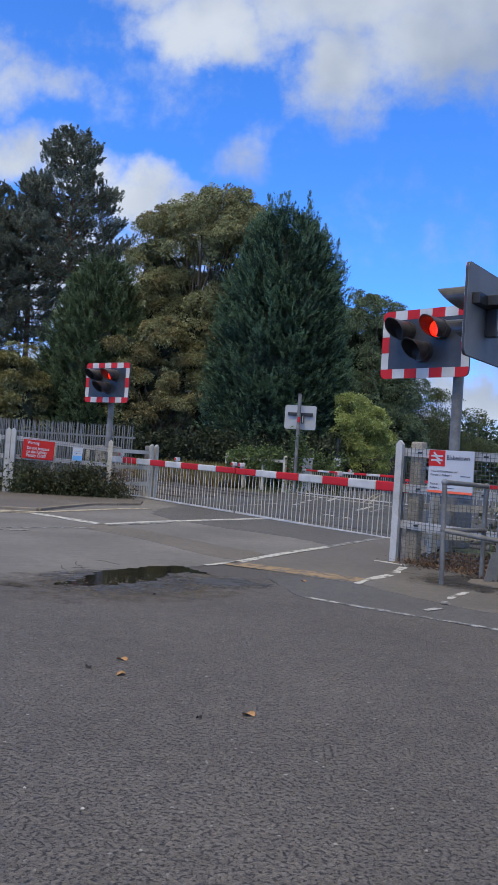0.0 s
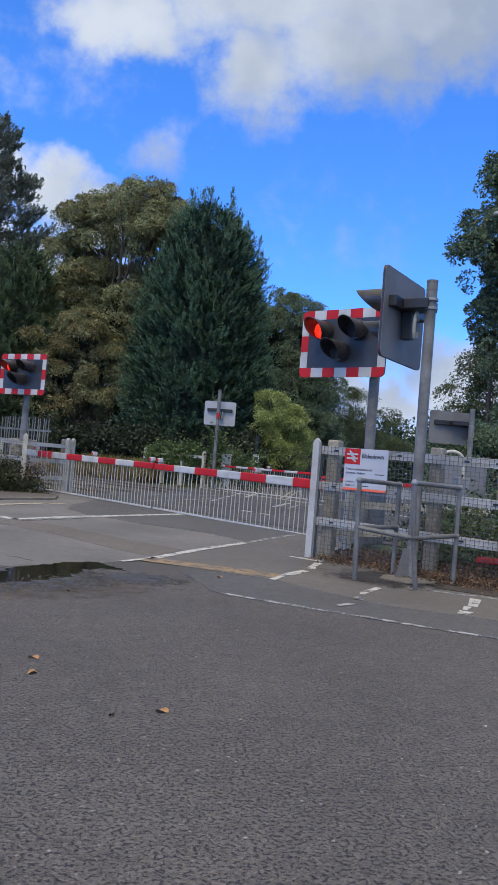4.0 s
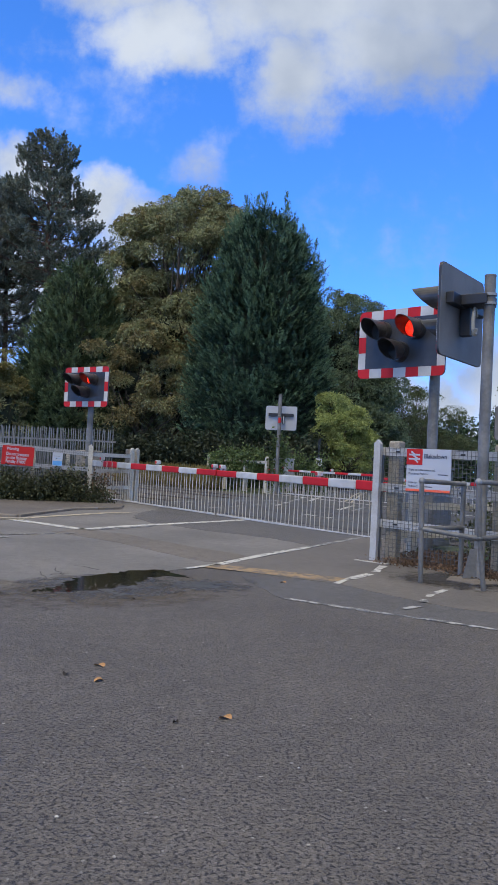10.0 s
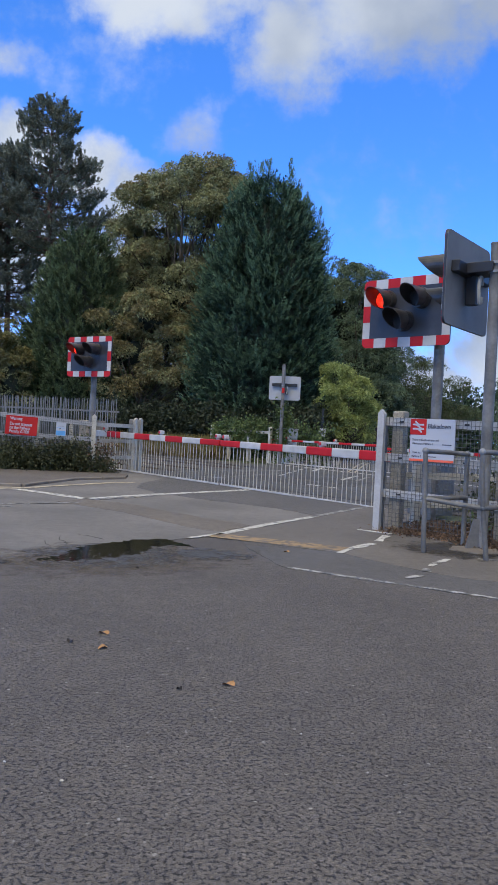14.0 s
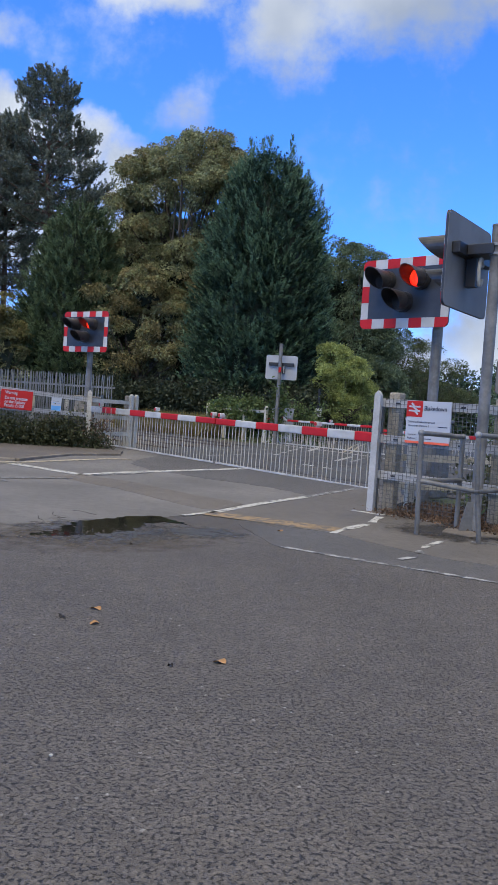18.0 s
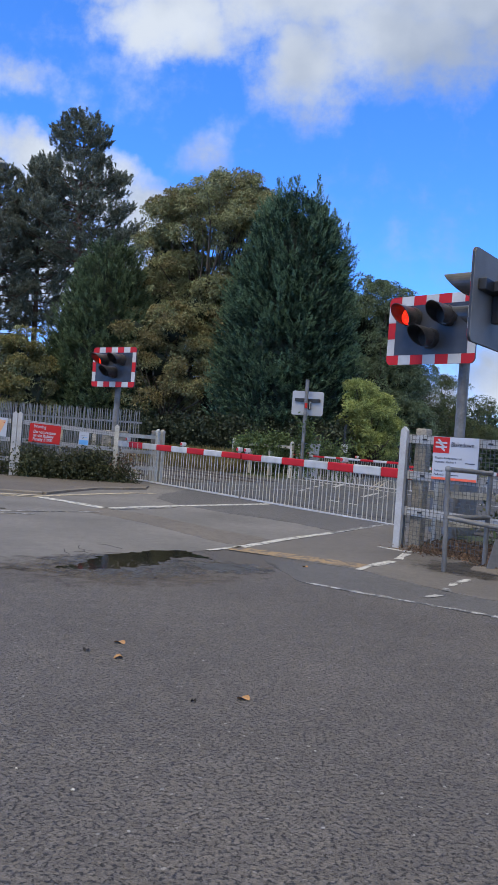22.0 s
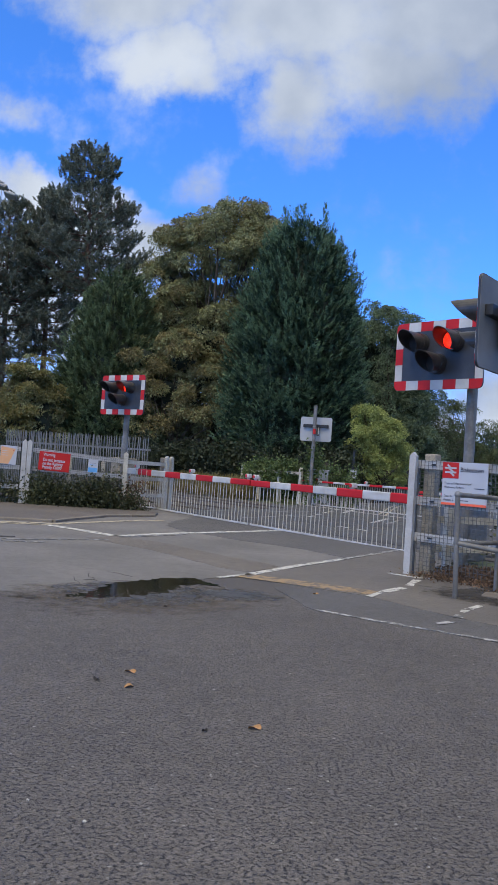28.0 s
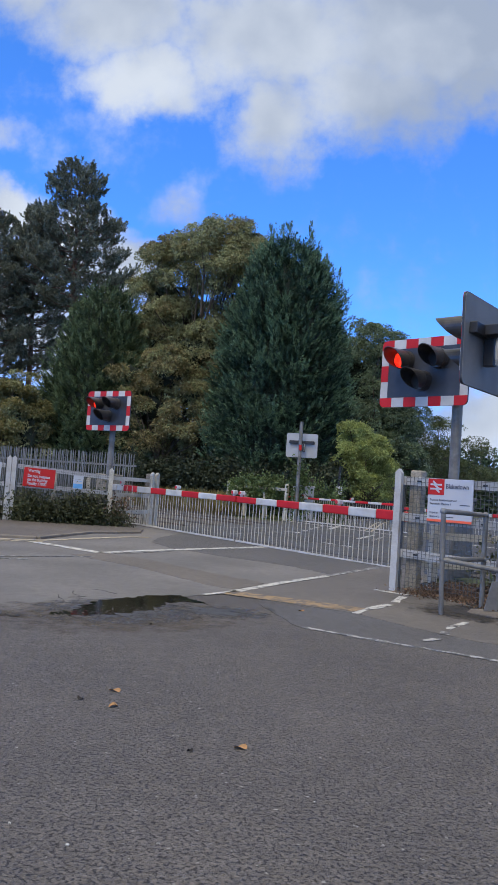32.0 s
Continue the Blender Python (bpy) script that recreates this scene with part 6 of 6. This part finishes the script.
broadleaf("sycamore_tree", (13.5, 27.0, 0), [(0, 0, 10.0, 3.2, 3.2, 4.4), (-2.1, -0.5, 9.4, 1.8, 1.9, 1.6), (-1.5, -0.6, 11.2, 1.4, 1.5, 1.3), (0.2, -0.6, 13.0, 2.3, 2.2, 2.2), (-0.2, -0.4, 14.8, 1.7, 1.7, 1.7), (-1.2, 0, 6.9, 1.7, 2.0, 1.5), (1.2, 0, 5.6, 2.6, 2.5, 2.4), (-1.2, -0.4, 5.2, 1.5, 1.4, 1.3), (-0.7, -0.2, 6.2, 2.0, 1.7, 1.7), (0.4, 0.3, 4.0, 2.2, 1.6, 1.6)], (4.6, 0.3), 61, SYCAMORE, "large dark green sycamore beyond the fence", clusters=2800, per=84, leaf=0.105, spread=0.34, gaps=0.05, second=BRAMBLE, turned=0.12)
broadleaf("broadleaf_tree", (14.2, 33.0, 0), [(-0.8, 0, 4.2, 1.9, 1.8, 2.7), (0.8, 0, 4.8, 2.2, 1.8, 2.6), (2.6, 0, 3.8, 2.3, 1.8, 2.8)], (2.0, 0.12), 62, BIRCH, "thin dull green tree beyond the signals", clusters=620, per=100, leaf=0.10, spread=0.55, gaps=0.25, sparse=1.0)
broadleaf("bush", (9.7, 24.5, 0), [(0, 0, 1.5, 2.2, 1.2, 1.4)], (0.5, 0.06), 63, SYCAMORE, "dark green bush behind the station fence", clusters=260, per=80, leaf=0.085, spread=0.36, category="bush", group="bushes")

# a far wood as joined foliage
rng = np.random.default_rng(77)
n = 2600
px = rng.uniform(-150, 260, n)
hh = 7 + 2.0 * np.sin(px * 0.11) * np.sin(px * 0.043 + 1) + 4.5 * np.clip((px - 5) / 30, 0, 1)
pz = rng.uniform(0.1, 1.0, n) ** 0.6 * hh * rng.uniform(0.75, 1.1, n)
cc = np.stack([px, 155 + rng.uniform(0, 26, n), pz], 1)
off = rng.normal(0, 1.1, (n, 34, 3))
far_leaf = leaf_mat("far_wood_foliage", (0.022, 0.042, 0.022), (0.05, 0.08, 0.042), 0.7, 0.1)
ob = new("far_wood", quads("far_wood", leaves(rng, (cc[:, None] + off).reshape(-1, 3), rng.normal(0, 1, (n * 34, 3)), 0.9, 0.32), far_leaf))
tagged(ob, "distant dark green wood along the horizon", "woodland", kind="stuff")
for k, (x0, x1, y, h) in enumerate(((-60, -16, 70, 6.0), (-16, 12, 66, 5.0), (12, 60, 84, 6.3))):
    n = 900
    px = rng.uniform(x0, x1, n)
    cc = np.stack([px, y + rng.uniform(-2, 2, n), rng.uniform(0.05, 1, n) * h * (0.8 + 0.2 * np.sin(px * 0.7))], 1)
    off = rng.normal(0, 0.55, (n, 34, 3))
    ob = new("hedgerow", quads("hedgerow", leaves(rng, (cc[:, None] + off).reshape(-1, 3), rng.normal(0, 1, (n * 34, 3)), 0.42, 0.15), far_leaf))
    tagged(ob, "dark green hedgerow behind the trees", "hedge", kind="stuff")


def thicket(name, path, height, width, count, per, leaf, material, label, category, seed, base=0.0, kind="stuff", flat=1.0):
    """Low tangled growth along a path."""
    rng = np.random.default_rng(seed)
    pts = np.array([p[:2] for p in path], float)
    seg = rng.integers(0, len(pts) - 1, count)
    t = rng.uniform(0, 1, (count, 1))
    p = pts[seg] * (1 - t) + pts[seg + 1] * t
    d = unit(pts[seg + 1] - pts[seg])
    p = p + np.stack([-d[:, 1], d[:, 0]], 1) * rng.uniform(-width / 2, width / 2, (count, 1))
    lum = 0.75 + 0.25 * np.sin(p[:, 0] * 3.1 + seed) * np.sin(p[:, 1] * 2.3)
    z = base + rng.uniform(0.02, 1, count) ** 0.8 * height * lum
    c = np.concatenate([p, z[:, None]], 1)
    off = rng.normal(0, 0.10 + leaf * 0.5, (count, per, 3)) * np.array([1, 1, flat])
    pos = (c[:, None] + off).reshape(-1, 3)
    pos[:, 2] = np.maximum(pos[:, 2], base + 0.01)
    q = leaves(rng, pos, rng.normal(0, 1, (count * per, 3)) + np.array([0, -0.3, 0.3]), leaf, leaf * 0.32, 0.2)
    ob = new(name, quads(name, q, material))
    return tagged(ob, label, category, kind=kind)


def blades(name, corners, count, height, material, label, seed, z=0.0):
    """Upright grass blades over a four-cornered patch."""
    rng = np.random.default_rng(seed)
    a, b, c, d = (np.array(p[:2], float) for p in corners)
    s, t = rng.uniform(0, 1, (2, count, 1))
    p = (a * (1 - s) + b * s) * (1 - t) + (d * (1 - s) + c * s) * t
    pos = np.concatenate([p, np.full((count, 1), z)], 1)
    q = leaves(rng, pos, rng.normal(0, 0.28, (count, 3)) + np.array([0, 0, 1]), height, height * 0.02 + 0.004, 0.0)
    ob = new(name, quads(name, q, material))
    return tagged(ob, label, "grass", kind="stuff")


def fence_at(yaw, x0, y0, x, y):
    c, s = math.cos(radians(yaw)), math.sin(radians(yaw))
    return (x0 + c * x - s * y, y0 + s * x + c * y)


def at_far(x, y):
    return fence_at(FAR_YAW, -5.42, 18.04, x, y)


def at_near(x, y):
    return fence_at(FENCE_YAW, 1.93, 9.62, x, y)


thicket("bramble", [at_far(0.15, 0.05), at_far(2.1, 0.1)], 0.74, 0.45, 520, 13, 0.075, BRAMBLE, "tangled brambles through the far fence", "bramble", 91, base=0.03)
thicket("bramble", [at_far(0.1, -0.2), at_far(2.6, -0.15)], 0.42, 0.3, 320, 12, 0.065, BRAMBLE, "low brambles at the foot of the far fence", "bramble", 92, base=0.06)
thicket("bramble", [at_far(-7, 0.15), at_far(-0.2, 0.12)], 0.55, 0.45, 900, 13, 0.08, BRAMBLE, "leafy brambles behind the side fence", "bramble", 93, base=0.03)
thicket("bramble", [at_far(1.4, 0.3), at_far(2.6, 0.1)], 0.75, 0.3, 130, 10, 0.08, DEAD_LEAF, "dry brown bramble stems by the barrier", "bramble", 94, base=0.03)
thicket("undergrowth", [W(12, -1.5), W(8, 0.6)], 0.9, 2.0, 420, 14, 0.11, UNDER, "weeds in front of the palisade in shade-dark green", "weeds", 95)
thicket("climber", [W(14.5, 10.4), W(11.3, 10.45)], 0.95, 0.5, 330, 14, 0.12, IVY, "pale green climber over the white fence", "climber", 96, base=0.7)
thicket("climber", [W(11.9, 11.9), W(9.4, 12.0)], 1.7, 0.4, 200, 12, 0.12, IVY, "green weeds beside the barrier machine", "climber", 97)
thicket("climber", [(1.86, 30.42), (1.95, 30.5)], 2.9, 0.3, 90, 10, 0.14, IVY, "climber growing up the signal pole", "climber", 98)
# undergrowth whose dark colour carries the shade at the tree bases
thicket("undergrowth", [(-7.5, 41), (-2.5, 39.5), (2.5, 38.2), (4.4, 37.4)], 2.7, 1.8, 2600, 16, 0.17, UNDER, "undergrowth below the trees with shade put into its colour", "undergrowth", 99)
thicket("undergrowth", [(-20, 36), (-9, 38.5), (-5, 40)], 2.2, 2.2, 1500, 16, 0.17, UNDER, "undergrowth behind the palisade with shade put into its colour", "undergrowth", 100)
# added backing: closes a sky gap with leaves painted dark as shade
thicket("undergrowth", [(-8.5, 50.5), (-3.5, 50.0), (2.0, 50.5)], 11.5, 1.8, 2800, 16, 0.2, UNDER, "added dark backing that paints the shade behind the chestnut", "undergrowth", 115)
thicket("bush_growth", [at_near(1.3, 0.75), at_near(3.4, 0.9)], 1.15, 0.7, 380, 10, 0.07, IVY, "straggly green growth behind the wire mesh", "weeds", 101)
thicket("bush_growth", [at_near(3.2, 0.8), at_near(8.0, 1.2)], 1.1, 1.0, 800, 10, 0.085, IVY, "leafy weeds behind the station fence", "weeds", 102)
thicket("bush_growth", [at_near(0.4, 1.9), at_near(3.0, 2.6)], 0.8, 1.2, 300, 12, 0.075, BRAMBLE, "dark weeds behind the signal", "weeds", 105)
thicket("bush_growth", [at_near(2.4, 1.4), at_near(8.0, 2.4)], 1.0, 1.4, 520, 12, 0.075, IVY, "tangled bushes between the fence and the railway", "weeds", 106)
thicket("leaf_litter", [at_near(0.15, 0.1), at_near(8, 0.15)], 0.045, 0.75, 3200, 4, 0.035, DEAD_LEAF, "dry fallen leaves along the fence foot", "leaves", 103, base=0.015, flat=0.08)
thicket("leaf_litter", [at_near(1.3, -0.28), at_near(8, -0.26)], 0.03, 0.55, 2600, 4, 0.036, DEAD_LEAF, "dry fallen leaves in front of the fence", "leaves", 116, base=0.016, flat=0.08)
thicket("leaf_litter", [at_near(0.25, 0.55), at_near(2.2, 0.6)], 0.09, 0.8, 2000, 4, 0.04, DEAD_LEAF, "heap of dry leaves behind the mesh", "leaves", 104, base=0.02, flat=0.12)
blades("dry_grass", [W(13.0, 8.6), W(26, 8.3), W(26, 12.5), W(14.8, 12.5)], 15000, 0.85, DRY_GRASS, "tall dry yellow grass beyond the tracks", 111, -0.03)
thicket("climber", [W(14.4, 10.9), W(11.0, 10.95)], 0.6, 0.3, 70, 10, 0.1, IVY, "low green weeds behind the white fence", "climber", 114)
blades("grass", [W(6.2, -0.8), W(14, -0.8), W(14, 0.9), W(6.2, 0.9)], 3500, 0.4, IVY, "green grass beside the track", 112, 0.0)
blades("dry_grass", [W(-4, 10.6), W(-40, 9.8), W(-40, 14), W(-2, 14)], 5000, 0.6, DRY_GRASS, "dry grass beside the far track", 113, -0.03)
thicket("bush_growth", [(6.1, 18.4), (7.3, 18.8)], 2.5, 0.5, 130, 9, 0.085, IVY, "tall straggly weeds in front of the yard signal", "weeds", 107)

# ---- clouds ----
def cloud_mat():
    m = bpy.data.materials.new("cloud_layer")
    m.use_nodes = True
    nt = m.node_tree
    n, l = nt.nodes, nt.links
    n.remove(n["Principled BSDF"])
    tc = n.new("ShaderNodeTexCoord")

    def noisy(scale, detail, rough=0.55):
        t = n.new("ShaderNodeTexNoise")
        t.inputs["Scale"].default_value, t.inputs["Detail"].default_value, t.inputs["Roughness"].default_value = scale, detail, rough
        l.new(tc.outputs["Object"], t.inputs["Vector"])
        return t

    def vec(op, a, b=None, value=None):
        x = n.new("ShaderNodeVectorMath")
        x.operation = op
        l.new(a, x.inputs[0])
        if b is not None:
            l.new(b, x.inputs[1])
        if value is not None:
            x.inputs[1].default_value = value
        return x

    def num(op, a, b):
        x = n.new("ShaderNodeMath")
        x.operation = op
        for k, v in enumerate((a, b)):
            if isinstance(v, (int, float)):
                x.inputs[k].default_value = v
            else:
                l.new(v, x.inputs[k])
        return x.outputs[0]

    def ramp(v, lo, hi, a=0.0, b=1.0, smooth=True):
        r = n.new("ShaderNodeMapRange")
        r.interpolation_type = "SMOOTHSTEP" if smooth else "LINEAR"
        for k, x in enumerate((lo, hi, a, b)):
            r.inputs[k + 1].default_value = x
        l.new(v, r.inputs[0])
        return r.outputs[0]

    warp1, warp2 = noisy(0.008, 6), noisy(0.035, 5, 0.6)
    w1 = vec("MULTIPLY", vec("SUBTRACT", warp1.outputs["Color"], value=(0.5, 0.5, 0.5)).outputs[0], value=(170, 0, 150))
    w2 = vec("MULTIPLY", vec("SUBTRACT", warp2.outputs["Color"], value=(0.5, 0.5, 0.5)).outputs[0], value=(34, 0, 34))
    p = vec("ADD", vec("ADD", tc.outputs["Object"], w1.outputs[0]).outputs[0], w2.outputs[0])
    total = None
    for cx, cz, rx, rz, k in CLOUDS:
        d = vec("MULTIPLY", vec("SUBTRACT", p.outputs[0], value=(cx, 0, cz)).outputs[0], value=(1 / rx, 0, 1 / rz))
        ln = n.new("ShaderNodeVectorMath")
        ln.operation = "LENGTH"
        l.new(d.outputs[0], ln.inputs[0])
        v = num("MULTIPLY", num("SUBTRACT", 1.0, ln.outputs["Value"]), k)
        total = v if total is None else num("MAXIMUM", total, v)
    wisp = ramp(noisy(0.013, 7, 0.6).outputs["Fac"], 0.3, 0.7, -0.24, 0.24, False)
    body = num("ADD", total, wisp)
    alpha = ramp(body, -0.16, 1.2)
    soft = noisy(0.0028, 3, 0.5)
    shade = num("ADD", ramp(soft.outputs["Fac"], 0.36, 0.64, 0.0, 1.0, False), ramp(noisy(0.018, 5).outputs["Fac"], 0.35, 0.65, -0.06, 0.06, False))
    sx = n.new("ShaderNodeSeparateXYZ")
    l.new(tc.outputs["Object"], sx.inputs[0])
    shade = num("ADD", shade, num("MULTIPLY", ramp(sx.outputs[0], -150, 560, 0.25, -0.85), ramp(sx.outputs[2], 260, 600, 0.3, 1.0)))
    col = n.new("ShaderNodeMix")
    col.data_type = "RGBA"
    col.inputs[6].default_value, col.inputs[7].default_value = (0.41, 0.49, 0.645, 1), (0.755, 0.83, 0.95, 1)
    l.new(ramp(shade, 0.0, 1.0, 0.0, 1.0, False), col.inputs[0])
    em, tr, mx = n.new("ShaderNodeEmission"), n.new("ShaderNodeBsdfTransparent"), n.new("ShaderNodeMixShader")
    l.new(col.outputs[2], em.inputs[0])
    em.inputs[1].default_value = 0.9
    l.new(num("MULTIPLY", alpha, 0.93), mx.inputs[0])
    l.new(tr.outputs[0], mx.inputs[1])
    l.new(em.outputs[0], mx.inputs[2])
    l.new(mx.outputs[0], n["Material Output"].inputs[0])
    return m


# x, z, half width, half height and weight of each cloud mass
CLOUDS = [
    (-190, 960, 230, 135, 1.5), (110, 930, 280, 150, 1.6), (420, 960, 400, 190, 1.6), (-330, 1060, 270, 150, 1.4), (150, 1250, 900, 330, 1.6),
    (-130, 830, 170, 95, 1.4), (130, 760, 120, 135, 1.3), (320, 840, 230, 140, 1.4), (540, 890, 210, 120, 1.1),
    (-500, 700, 130, 65, 0.62), (-420, 690, 90, 45, 0.5), (-590, 740, 120, 70, 0.7), (-270, 715, 100, 40, 0.10),
    (-370, 540, 110, 75, 1.4), (-240, 500, 130, 75, 1.5), (-150, 440, 110, 80, 1.4), (-480, 560, 130, 70, 1.0), (-430, 330, 240, 150, 1.3), (-240, 300, 200, 150, 1.3),
    (-38, 578, 62, 56, 0.42), (324, 470, 45, 22, 0.03),
    (420, 150, 260, 75, 1.3), (570, 190, 180, 110, 1.4), (700, 190, 330, 90, 1.4), (-300, 130, 700, 90, 0.9), (330, 80, 900, 60, 1.2),
]
bm = B()
plate(bm, [(-2600, -60), (2600, -60), (2600, 1900), (-2600, 1900)], 0, 1)
clouds = solid("cloud_layer", bm, cloud_mat(), "white and grey broken clouds drifting over a blue sky", "clouds", kind="structure", m=pose(0, 1500, 0))

# ---- moving things ----
def motions():
    # clouds drift slowly
    walk(clouds, [(0.0, pose(0, 1500, 0)), (32.0, pose(-128, 1500, -42))])
    # the light units of the two red lamps come forward in turn as they flash
    period, phase, left_on = 0.7155, 0.348, 0.345
    for key in ("left", "right"):
        for ob, (x, y, z) in LAMPS[key]:
            shown, hidden = pose(x, y - 0.05, z), pose(x, y + 0.03, z)
            rows = [(0.0, shown if key == "right" else hidden)]
            for k in range(45):
                for t, left in ((phase + k * period, True), (phase + k * period + left_on, False)):
                    if t < 31.9:
                        t = math.ceil(t * FPS) / FPS
                        lit = left == (key == "left")
                        rows.append((t - 1 / FPS, hidden if lit else shown))
                        rows.append((t, shown if lit else hidden))
            rows.append((32.0, rows[-1][1]))
            walk(ob, rows)


motions()
